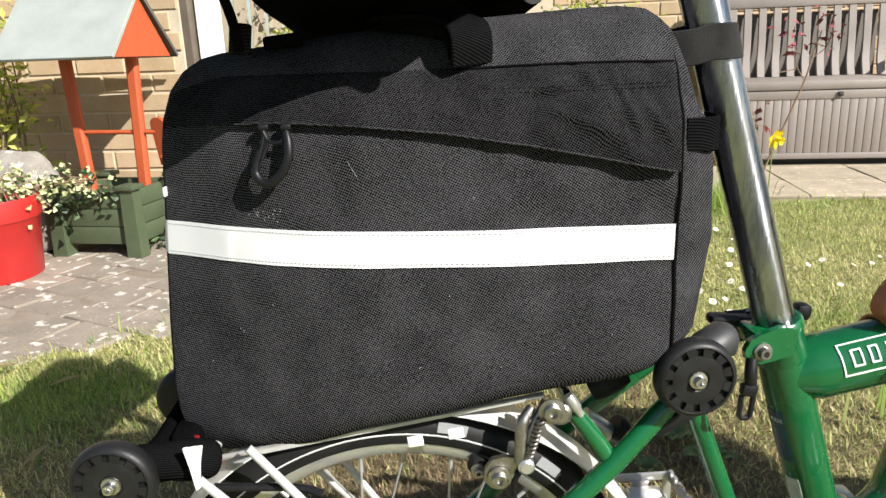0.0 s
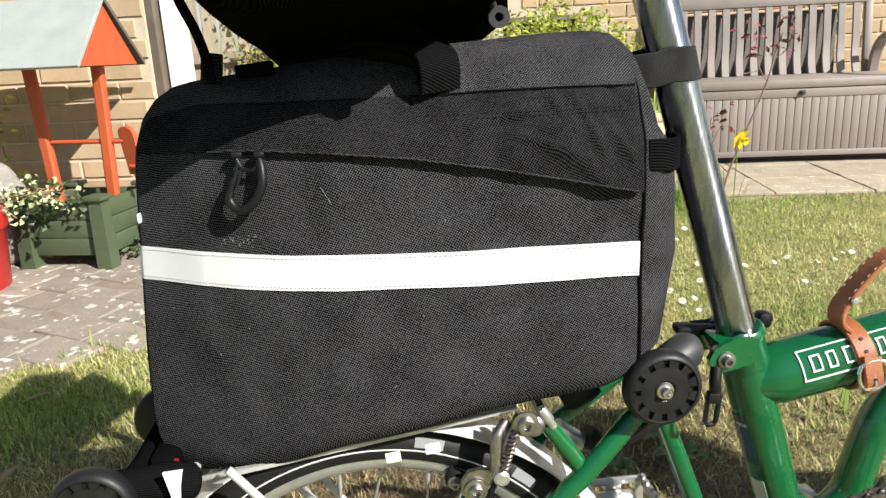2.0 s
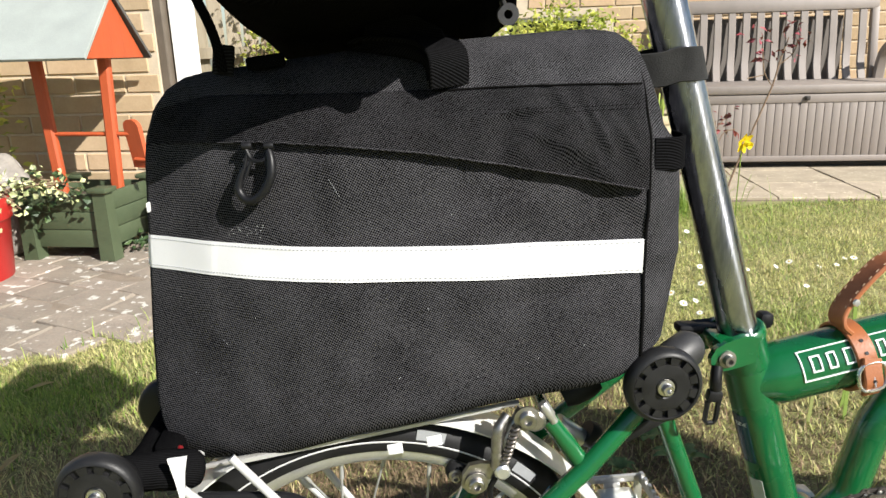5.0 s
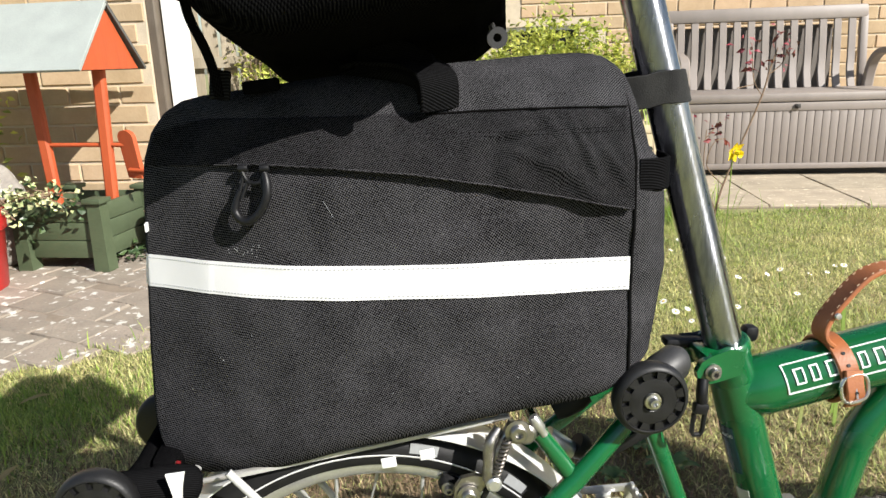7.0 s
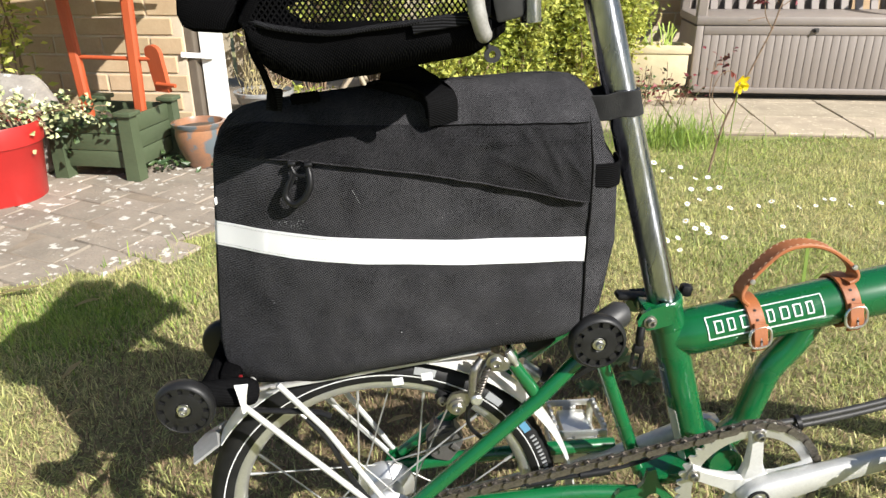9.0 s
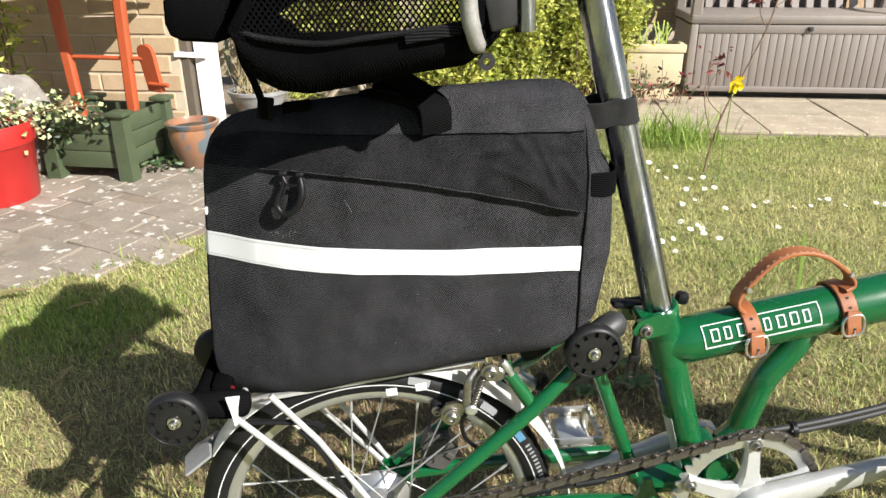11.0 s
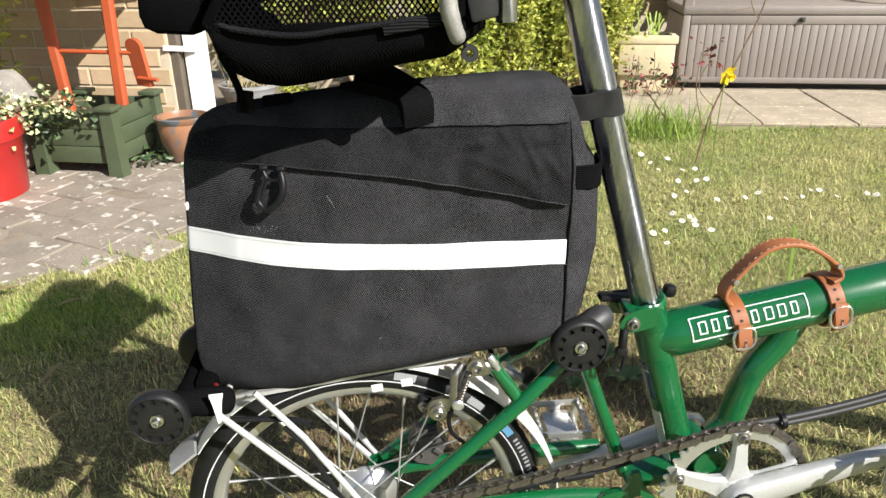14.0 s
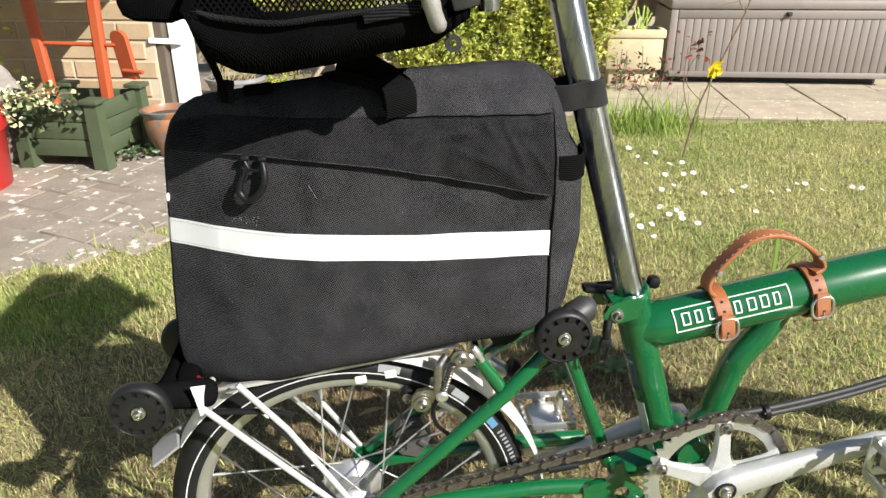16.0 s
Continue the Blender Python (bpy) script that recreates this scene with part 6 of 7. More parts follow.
for sy in (-1, 1):
    bm = bmesh.new()
    ln = math.hypot(RY, RZ1 - RZ0)
    an = math.degrees(math.atan2(RZ1 - RZ0, RY)) * (1 if sy < 0 else -1)
    box(bm, (ROOF_U, sy * RY / 2, (RZ0 + RZ1) / 2 + 0.006), (2 * RX, ln + 0.012, 0.014), (an, 0, 0), 0.002, 1, mp)
    part("roof_board", bm, ROOF_GREY if sy < 0 else ROOF_EDGE, well, "grey painted roof board")
for sx in (-1, 1):
    bm = bmesh.new()
    plate(bm, [(-RY + 0.022, 0), (RY - 0.022, 0), (0, RZ1 - RZ0 - 0.016)], mp @ Vector((ROOF_U + sx * (RX - 0.02), 0, RZ0 + 0.002)), Vector((-E1.y, E1.x, 0)), (0, 0, 1), 0.014)
    part("gable", bm, WOOD_ORANGE, well, "orange-red gable triangle")


def pot(name, centre, profile, material, label, soil_z, soil_r):
    t = thing(name, centre, label, "plant pot")
    bm = bmesh.new()
    lathe(bm, profile, centre, (0, 0, 1), 56)
    part("body", bm, material, t)
    bm = bmesh.new()
    lathe(bm, [(0, soil_z + 0.008), (soil_r * 0.6, soil_z + 0.006), (soil_r, soil_z - 0.002)], centre, (0, 0, 1), 32)
    part("compost", bm, COMPOST, t)
    return t


pot("red_plant_pot", (-1.405, 2.50, 0.0), [(0, 0), (0.160, 0), (0.163, 0.006), (0.179, 0.198), (0.184, 0.204), (0.188, 0.208), (0.192, 0.274), (0.189, 0.280), (0.181, 0.278), (0.177, 0.22), (0.155, 0.02), (0, 0.02)], RED_POT, "bright red plastic plant pot with pale trailing ivy", 0.246, 0.179)
pot("glazed_pot", (-0.742, 2.86, 0.0), [(0, 0), (0.058, 0), (0.068, 0.02), (0.094, 0.09), (0.101, 0.135), (0.097, 0.163), (0.107, 0.176), (0.110, 0.187), (0.097, 0.189), (0.090, 0.17), (0.083, 0.11), (0, 0.05)], TERRACOTTA, "brown and blue glazed pot with bare compost", 0.164, 0.090)
bowl = pot("glazed_bowl", (-0.642, 3.9, 0.0), [(0, 0), (0.10, 0), (0.115, 0.012), (0.148, 0.08), (0.153, 0.098), (0.163, 0.108), (0.164, 0.124), (0.152, 0.127), (0.146, 0.10), (0.11, 0.03), (0, 0.03)], PALE_GLAZE, "pale blue glazed bowl of dry stalks on the path", 0.108, 0.145)
for k in range(70):
    a, r = random.uniform(0, 6.28), 0.12 * math.sqrt(random.random())
    p0 = Vector((-0.642 + r * math.cos(a), 3.9 + r * math.sin(a), 0.108))
    p2 = p0 + Vector((random.gauss(0, 0.05), random.gauss(0, 0.05), random.uniform(0.05, 0.20) * (1.25 if p0.x < -0.66 else 0.55)))
    part("dry_stalk", tube(bmesh.new(), [p0, p0.lerp(p2, 0.5) + Vector((random.gauss(0, 0.008), 0, 0.01)), p2], [0.0022, 0.0018, 0.0010], 5), STRAW, bowl)

# rough stone behind the red pot
bm = bmesh.new()
bmesh.ops.create_icosphere(bm, subdivisions=4, radius=1)
for v in bm.verts:
    n3 = noise.noise(v.co * 2.1) * 0.10 + noise.noise(v.co * 6) * 0.03
    d = v.co.normalized() * (1 + n3)
    v.co = Vector((-1.45 + spow(d.x, 0.7) * 0.180, 2.82 + d.y * 0.09, 0.195 + spow(d.z, 0.7) * 0.205))
tagged(new("garden_stone", finish(bm, "garden_stone", STONE)), "rough grey stone standing beside the planter", "stone")
trough_m = Matrix.Translation((1.62, 4.03, 0)) @ TURN12
trough = tagged(new("stone_trough"), "cream stone trough with spiky leaves beside the bench", "trough")
trough.matrix_basis = trough_m.copy()
for name, boxes, bev in (("foot", [((0, 0.01, 0.05), (0.27, 0.15, 0.10))], 0.008), ("body", [((0, 0, 0.19), (0.315, 0.19, 0.19))], 0.012), ("rim", [((0, -0.088, 0.297), (0.335, 0.03, 0.045)), ((0, 0.088, 0.297), (0.335, 0.03, 0.045)), ((-0.152, 0, 0.297), (0.03, 0.146, 0.045)), ((0.152, 0, 0.297), (0.03, 0.146, 0.045))], 0.006)):
    bm = bmesh.new()
    for c, d in boxes:
        box(bm, c, d, (0, 0, 0), bev, 2, trough_m)
    part(name, bm, CREAM_STONE, trough)
bm = bmesh.new()
box(bm, (0, 0, 0.288), (0.274, 0.146, 0.02), (0, 0, 0), 0.0, 1, trough_m)
part("compost", bm, COMPOST, trough)
for k in range(13):
    a = random.uniform(0, 6.28)
    r, h = random.uniform(0.03, 0.10), random.uniform(0.07, 0.19)
    p0 = Vector((random.uniform(-0.11, 0.12), random.uniform(-0.05, 0.05), 0.29))
    p2 = p0 + Vector((r * math.cos(a), r * math.sin(a), h))
    part("spiky_leaf", tube(bmesh.new(), [trough_m @ q for q in spline([p0, p0.lerp(p2, 0.5) + Vector((0, 0, 0.02)), p2], 4)], 0.005, flat=(0.009, 0.0014), up=(1, 0.3, 0.1)), GRASS_LUSH, trough)

# fence at the back
fence = thing("fence", (-0.39, 4.75, 0), "weathered pale wooden board fence at the garden's end", "fence")
for k in range(17):
    x = -1.44 + 0.105 * k
    bm = bmesh.new()
    box(bm, (x, 4.78 - 0.05 * (x + 1), 0.80 + random.uniform(-0.01, 0.01)), (0.086, 0.016, 1.50), (0, random.uniform(-0.6, 0.6), -5), 0.002, 1)
    part("board", bm, WEATHERED, fence)
for z in (0.42, 0.74, 1.2):
    bm = bmesh.new()
    box(bm, (-0.61, 4.735, z), (1.75, 0.035, 0.07), (0, 0, -3), 0.003, 1)
    part("rail", bm, WEATHERED, fence)
trestle = thing("folding_trestle", (-0.16, 3.95, 0), "small grey folding trestle standing on the path", "trestle")
for a, b in (((-0.30, 3.9, 0.0), (-0.10, 3.9, 0.26)), ((-0.02, 3.9, 0.0), (-0.14, 3.9, 0.26)), ((-0.30, 4.1, 0.0), (-0.10, 4.1, 0.26)), ((-0.02, 4.1, 0.0), (-0.14, 4.1, 0.26))):
    bm = bmesh.new()
    tube(bm, [a, b], 0.012, 10)
    part("leg", bm, WEATHERED, trestle)
bm = bmesh.new()
box(bm, (-0.12, 4.0, 0.268), (0.10, 0.26, 0.016), (0, 0, 0), 0.003, 1)
part("top", bm, WEATHERED, trestle)


# ---- plants ----
def leaf_cloud(name, centres, size, material, parent, rng, folded=0.35, aspect=0.5, up_bias=0.3):
    """Many small folded leaves, each an island of its own."""
    n = len(centres)
    c = np.array(centres)
    d = rng.normal(size=(n, 3))
    d[:, 2] = d[:, 2] * 0.6 + up_bias * 0.5
    d /= np.linalg.norm(d, axis=1)[:, None]
    nrm = rng.normal(size=(n, 3)) + np.array([0.3, -0.4, 0.9]) * 1.2 * (up_bias + 0.4)
    s = np.cross(nrm, d)
    s /= np.linalg.norm(s, axis=1)[:, None] + 1e-9
    nn = np.cross(d, s)
    L = size * rng.uniform(0.6, 1.25, size=(n, 1))
    W = L * aspect / 2
    base, tip = c, c + d * L + nn * L * -0.12
    mid = c + d * L * 0.45
    left, right = mid + s * W + nn * W * folded, mid - s * W + nn * W * folded
    mid2 = c + d * L * 0.5
    v = np.stack([base, left, tip, right, mid2], 1).reshape(-1, 3)
    f = []
    for i in range(n):
        k = 5 * i
        f += [(k, k + 4, k + 1), (k + 1, k + 4, k + 2), (k, k + 3, k + 4), (k + 3, k + 2, k + 4)]
    ob = raw(name, v.tolist(), f, material, parent, smooth=False)
    return ob


def shrub(name, label, spots, leaf, material, seed, twigs, category="shrub"):
    """A bush: woody shoots that fork, with leaves gathered along them."""
    rng = np.random.default_rng(seed)
    o = spots[0]
    t = thing(name, (o[0], o[1], 0), label, category)
    bm = bmesh.new()
    cs = []
    for (x, y, rx, ry, h, n) in spots:
        for k in range(twigs):
            a = rng.uniform(0, 2 * math.pi)
            r = math.sqrt(rng.uniform(0.05, 1))
            top = Vector((x + rx * r * math.cos(a), y + ry * r * math.sin(a), h * (0.55 + 0.45 * rng.uniform()) * (1.08 - 0.35 * r * r)))
            foot = Vector((x + 0.25 * rx * math.cos(a), y + 0.25 * ry * math.sin(a), 0))
            mid = foot.lerp(top, 0.5) + Vector((rng.normal() * 0.04, rng.normal() * 0.04, 0.05))
            pts = spline([foot, mid, top], 4)
            tube(bm, pts, [0.006 - 0.0045 * i / (len(pts) - 1) for i in range(len(pts))], 5)
            for j in range(int(n / twigs)):
                s = rng.uniform(0.12, 1.02) ** 0.8
                i = min(len(pts) - 2, int(s * (len(pts) - 1)))
                p = pts[i].lerp(pts[i + 1], s * (len(pts) - 1) - i)
                cs.append((p.x + rng.normal() * 0.045, p.y + rng.normal() * 0.045, max(0.02, p.z + rng.normal() * 0.04)))
    part("wood", bm, TWIG, t)
    leaf_cloud("foliage", cs, leaf, material, t, rng)
    return t


shrub("golden_shrub", "bushy golden-green shrub of small leaves beside the paving", [(0.74, 3.92, 0.42, 0.30, 0.93, 15500), (1.19, 4.00, 0.37, 0.30, 0.92, 14500), (0.42, 3.82, 0.25, 0.25, 0.55, 5000)], 0.037, LEAF_BUSH, 5, 46)
shrub("climbing_plant", "pale green climber growing up the wooden fence", [(-0.44, 4.6, 0.28, 0.10, 1.45, 1700), (-0.04, 4.55, 0.35, 0.15, 1.45, 2800), (-0.62, 4.5, 0.14, 0.08, 0.95, 500)], 0.045, LEAF_BUSH, 8, 22, "climber")
shrub("corner_shrub", "yellow-green shrub beside the house wall", [(-1.56, 3.0, 0.17, 0.09, 1.15, 900)], 0.045, LEAF_BUSH, 9, 14)

# low plants in front of the trough and beside the bowl
rng = np.random.default_rng(44)
edge_plant = thing("red_leaved_seedling", (1.60, 3.80, 0), "small red and green leaved plant before the cream trough", "plant")
bm = bmesh.new()
tips = []
for k in range(16):
    p0 = Vector((rng.uniform(1.46, 1.76), 3.80 + rng.normal() * 0.03, 0))
    p2 = p0 + Vector((rng.normal() * 0.04, rng.normal() * 0.02, rng.uniform(0.07, 0.24)))
    tube(bm, spline([p0, p0.lerp(p2, 0.5) + Vector((rng.normal() * 0.012, 0, 0)), p2], 3), 0.0022, 5)
    tips += [p0.lerp(p2, 0.35 + 0.65 * rng.uniform()) for j in range(9)]
part("stem", bm, TWIG, edge_plant)
tips = [(p.x + rng.normal() * 0.015, p.y + rng.normal() * 0.015, max(0.012, p.z + rng.normal() * 0.012)) for p in tips]
leaf_cloud("red_leaves", tips[::2], 0.036, LEAF_RED, edge_plant, rng)
leaf_cloud("green_leaves", tips[1::2], 0.036, LEAF_DARK, edge_plant, rng)
seedling = thing("path_seedling", (-0.43, 4.1, 0), "low yellow-green seedlings growing at the path's edge", "weeds")
leaf_cloud("leaves", [(-0.43 + rng.normal() * 0.07, 4.1 + rng.normal() * 0.05, 0.02 + abs(rng.normal()) * 0.045) for k in range(160)], 0.034, LEAF_BUSH, seedling, rng)

# trailing variegated ivy in the red pot
rng = np.random.default_rng(3)
ivy = thing("trailing_ivy", (-1.405, 2.50, 0.255), "cream and green variegated ivy trailing from the red pot", "ivy")
bm = bmesh.new()
cs, cd = [], []
for k in range(26):
    a = rng.uniform(-0.6, 2 * math.pi - 0.6)
    r = rng.uniform(0.10, 0.22)
    p0 = Vector((-1.405, 2.50, 0.260))
    p1 = p0 + Vector((math.cos(a) * r * 0.7, math.sin(a) * r * 0.7, rng.uniform(0.03, 0.10)))
    p2 = p0 + Vector((math.cos(a) * r * 1.15, math.sin(a) * r * 1.1, rng.uniform(-0.07, 0.06)))
    pts = spline([p0, p1, p2], 5)
    tube(bm, pts, 0.002, 5)
    for j in range(16):
        p = pts[rng.integers(3, len(pts))]
        cs.append((p.x + rng.normal() * 0.02, p.y + rng.normal() * 0.02, p.z + rng.normal() * 0.02))
for k in range(7):
    p0 = Vector((-1.285, 2.55, 0.275))
    p1 = Vector((-1.20 + 0.025 * k * 0.5, 2.60, 0.295 + rng.normal() * 0.015))
    p2 = Vector((-1.135 + 0.020 * k, 2.63 + 0.01 * k, 0.285 + rng.normal() * 0.03))
    pts = spline([p0, p1, p2], 6)
    tube(bm, pts, 0.0022, 5)
    for j in range(20):
        p = pts[rng.integers(1, len(pts))]
        q = (p.x + rng.normal() * 0.018, p.y - 0.015 + rng.normal() * 0.015, p.z + rng.normal() * 0.02)
        (cs if rng.uniform() < 0.75 else cd).append(q)
for k in range(46):
    cd.append((-1.175 + rng.normal() * 0.08, 2.655 + rng.normal() * 0.012, 0.225 + rng.normal() * 0.035))
part("stem", bm, TWIG, ivy)
leaf_cloud("pale_leaves", cs, 0.0235, LEAF_IVY, ivy, rng, aspect=0.85)
leaf_cloud("dark_leaves", cd, 0.032, LEAF_DARK, ivy, rng, aspect=0.85)
rng = np.random.default_rng(31)
weeds = thing("path_weeds", (-0.89, 2.75, 0), "small green weeds growing beside the planter", "weeds")
leaf_cloud("leaves", [(-0.89 + rng.normal() * 0.10, 2.82 + rng.normal() * 0.06, 0.012 + abs(rng.normal()) * 0.02) for k in range(120)], 0.035, LEAF_DARK, weeds, rng)

shrub("garden_hedge", "dense dark green garden hedge across the lawn", [(-4.5 + 1.1 * k, -4.6, 0.75, 0.35, 1.9, 1500) for k in range(10)], 0.09, LEAF_DARK, 21, 20, "hedge")

# young rose with red leaves, and a daffodil
rose = thing("rose_stem", (1.235, 2.50, 0), "thorny rose stem with young red leaves in the grass", "rose")
bm = bmesh.new()
stem = spline([(1.235, 2.50, 0.0), (1.27, 2.50, 0.20), (1.335, 2.495, 0.38), (1.395, 2.49, 0.545), (1.415, 2.49, 0.63), (1.44, 2.49, 0.71)], 6)
tube(bm, stem, [0.0044 - 0.0022 * i / (len(stem) - 1) for i in range(len(stem))], 8)
sides = [[(1.395, 2.49, 0.545), (1.36, 2.49, 0.60), (1.345, 2.49, 0.70)], [(1.415, 2.49, 0.62), (1.46, 2.49, 0.655), (1.475, 2.49, 0.70)], [(1.36, 2.49, 0.585), (1.30, 2.49, 0.575)], [(1.28, 2.50, 0.22), (1.20, 2.48, 0.30), (1.215, 2.47, 0.385), (1.26, 2.47, 0.40)], [(1.255, 2.50, 0.12), (1.20, 2.50, 0.28), (1.20, 2.50, 0.43)], [(1.20, 2.50, 0.40), (1.24, 2.50, 0.445)]]
for s in sides:
    tube(bm, spline(s, 5), 0.0019, 6)
for k in range(26):
    p = stem[int(len(stem) * (0.1 + 0.8 * random.random()))]
    tube(bm, [p, p + Vector((random.choice((-1, 1)) * 0.010, 0, 0.003))], [0.0018, 0.0002], 5)
part("stem", bm, TWIG, rose)
rng = np.random.default_rng(17)
cs = [(x + rng.normal() * 0.022, 2.49 + rng.normal() * 0.02, z + rng.normal() * 0.02) for x, z, n in ((1.345, 0.71, 14), (1.47, 0.70, 14), (1.44, 0.735, 10), (1.38, 0.64, 8), (1.46, 0.65, 6), (1.25, 0.445, 9), (1.21, 0.43, 4), (1.25, 0.40, 6)) for k in range(n)]
leaf_cloud("leaves", cs, 0.034, LEAF_RED, rose, rng)
rose.location += Vector((0.064, 0, 0.012))
daff = thing("daffodil", (1.30, 2.46, 0), "yellow daffodil in bloom beside the rose stem", "flower")
bm = bmesh.new()
tube(bm, spline([(1.285, 2.47, 0), (1.285, 2.465, 0.2), (1.286, 2.46, 0.345)], 5), 0.0020, 6)
part("stem", bm, GRASS_LUSH, daff)
fc, fx = Vector((1.288, 2.45, 0.352)), Vector((0.35, -0.85, -0.25)).normalized()
fu = fx.orthogonal().normalized()
fv = fx.cross(fu)
for k in range(6):
    a = 2 * math.pi * k / 6
    d = fu * math.cos(a) + fv * math.sin(a)
    s = fx.cross(d)
    bm = bmesh.new()
    rows = []
    for i in range(6):
        u = i / 5
        w = 0.012 * math.sin(math.pi * (0.12 + 0.85 * u)) + 0.0006
        c = fc + d * (0.006 + 0.034 * u) + fx * (0.008 * u * u - 0.002)
        rows.append([c - s * w, c - fx * 0.002, c + s * w])
    grid(bm, rows)
    bmesh.ops.solidify(bm, geom=bm.faces[:], thickness=0.0005)
    part("petal", bm, DAFF, daff)
bm = bmesh.new()
lathe(bm, [(0.006, 0), (0.0085, 0.010), (0.010, 0.022), (0.0135, 0.028), (0.0125, 0.028), (0.009, 0.020), (0.005, 0.002)], fc, fx, 18)
part("trumpet", bm, DAFF, daff)
daff.location += Vector((0.064, 0, 0.012))


def blades(name, n, region, length, width, material, seed, lean=0.6, keep=None, z=None):
    """Grass: tapering bent blades, each an island."""
    rng = np.random.default_rng(seed)
    x0, x1, y0, y1 = region
    x, y = rng.uniform(x0, x1, n), rng.uniform(y0, y1, n)
    ok = keep(x, y, rng) if keep is not None else np.ones(n, bool)
    x, y = x[ok], y[ok]
    n = len(x)
    s = np.clip((y - 1.0) / 0.9, 0, 1)
    gz = GROUND_BIKE * (1 - s * s * (3 - 2 * s)) - 0.010
    a = rng.uniform(0, 2 * np.pi, n)
    L = length * rng.uniform(0.45, 1.3, n)
    W = width * rng.uniform(0.7, 1.3, n)
    ln = lean * rng.uniform(0.2, 1.5, n)
    dx, dy = np.cos(a), np.sin(a)
    px, py = -dy * W / 2, dx * W / 2
    hx = np.sin(ln)
    hz = np.cos(np.clip(ln, 0, 1.35))
    def at(f, bend):
        return x + dx * L * f * hx * bend, y + dy * L * f * hx * bend, gz + L * f * hz * (1 - 0.15 * (bend - 0.8))
    mx, my, mz = at(0.55, 0.8)
    tx, ty, tz = at(1.0, 1.1)
    v = np.empty((n, 5, 3))
    v[:, 0] = np.stack([x - px, y - py, gz], 1)
    v[:, 1] = np.stack([x + px, y + py, gz], 1)
    v[:, 2] = np.stack([mx + px * 0.8, my + py * 0.8, mz], 1)
    v[:, 3] = np.stack([mx - px * 0.8, my - py * 0.8, mz], 1)
    v[:, 4] = np.stack([tx, ty, tz], 1)
    me = bpy.data.meshes.new(name)
    idx = np.arange(n)[:, None] * 5
    loops = np.concatenate([idx + np.array([0, 1, 2, 3]), idx + np.array([3, 2, 4])], 1).astype(np.int32)
    me.vertices.add(n * 5)
    me.vertices.foreach_set("co", v.reshape(-1).astype(np.float32))
    me.loops.add(n * 7)
    me.loops.foreach_set("vertex_index", loops.reshape(-1))
    me.polygons.add(n * 2)
    starts = (np.arange(n)[:, None] * 7 + np.array([0, 4])).reshape(-1).astype(np.int32)
    me.polygons.foreach_set("loop_start", starts)
    me.update(calc_edges=True)
    me.validate()
    me.materials.append(material)
    return new(name, me)


def patchy(x, y, k, off):
    return 0.5 + 0.25 * np.sin(x * 5.1 * k + off) * np.cos(y * 4.3 * k + 1.3 * off) + 0.25 * np.sin((x + y) * 9.7 * k + off * 2) * np.cos((x - y) * 7.9 * k)


def on_lawn(x, y):
    v = (x - BENCH_O.x) * E2.x + (y - BENCH_O.y) * E2.y
    return (y < edge_y(x) + 0.012 * np.sin(x * 40)) & (v < -0.845 + 0.012 * np.sin(x * 55))


def worn(x, y):
    """Trampled, thatchy ground round the bicycle."""
    return 0.93 * np.exp(-((x - 0.15) / 0.62) ** 2 - ((y - 1.00) / 0.42) ** 2)


def keep_green(x, y, rng):
    near = np.clip(1.25 - 0.20 * y, 0.55, 1) * (1 - worn(x, y))
    return on_lawn(x, y) & (rng.uniform(size=len(x)) < (0.35 + 0.75 * patchy(x, y, 1.0, 0.4)) * near)


def keep_dry(x, y, rng):
    near = np.clip(1.25 - 0.20 * y, 0.55, 1)
    return on_lawn(x, y) & (rng.uniform(size=len(x)) < (1.15 - 0.85 * patchy(x, y, 1.0, 0.4)) * near * (1 - 0.45 * worn(x, y)))


tagged(blades("lawn_grass", 185000, (-1.5, 2.6, 0.15, 3.3), 0.024, 0.0024, GRASS, 1, 1.2, keep_green), "short green lawn grass in tufts", "grass", kind="stuff")
tagged(blades("dry_grass", 75000, (-1.5, 2.6, 0.15, 3.3), 0.024, 0.0022, STRAW, 2, 1.3, keep_dry), "dry straw-coloured grass in the lawn", "grass", kind="stuff")
tagged(blades("tall_grass_tuft", 3000, (0.95, 1.75, 2.75, 3.3), 0.17, 0.0042, GRASS_LUSH, 3, 0.75, lambda x, y, r: r.uniform(size=len(x)) < np.exp(-((x - 1.34) / 0.19) ** 2 - ((y - 3.05) / 0.13) ** 2)), "tall lush grass tuft at the paving's edge", "grass", kind="stuff")
tagged(blades("edge_grass", 9000, (-1.5, 2.6, 1.2, 3.3), 0.055, 0.0034, GRASS_LUSH, 4, 0.6, lambda x, y, r: on_lawn(x, y) & ((edge_y(x) - y < 0.06) | ((x - BENCH_O.x) * E2.x + (y - BENCH_O.y) * E2.y > -0.90))), "longer grass along the paving edges", "grass", kind="stuff")

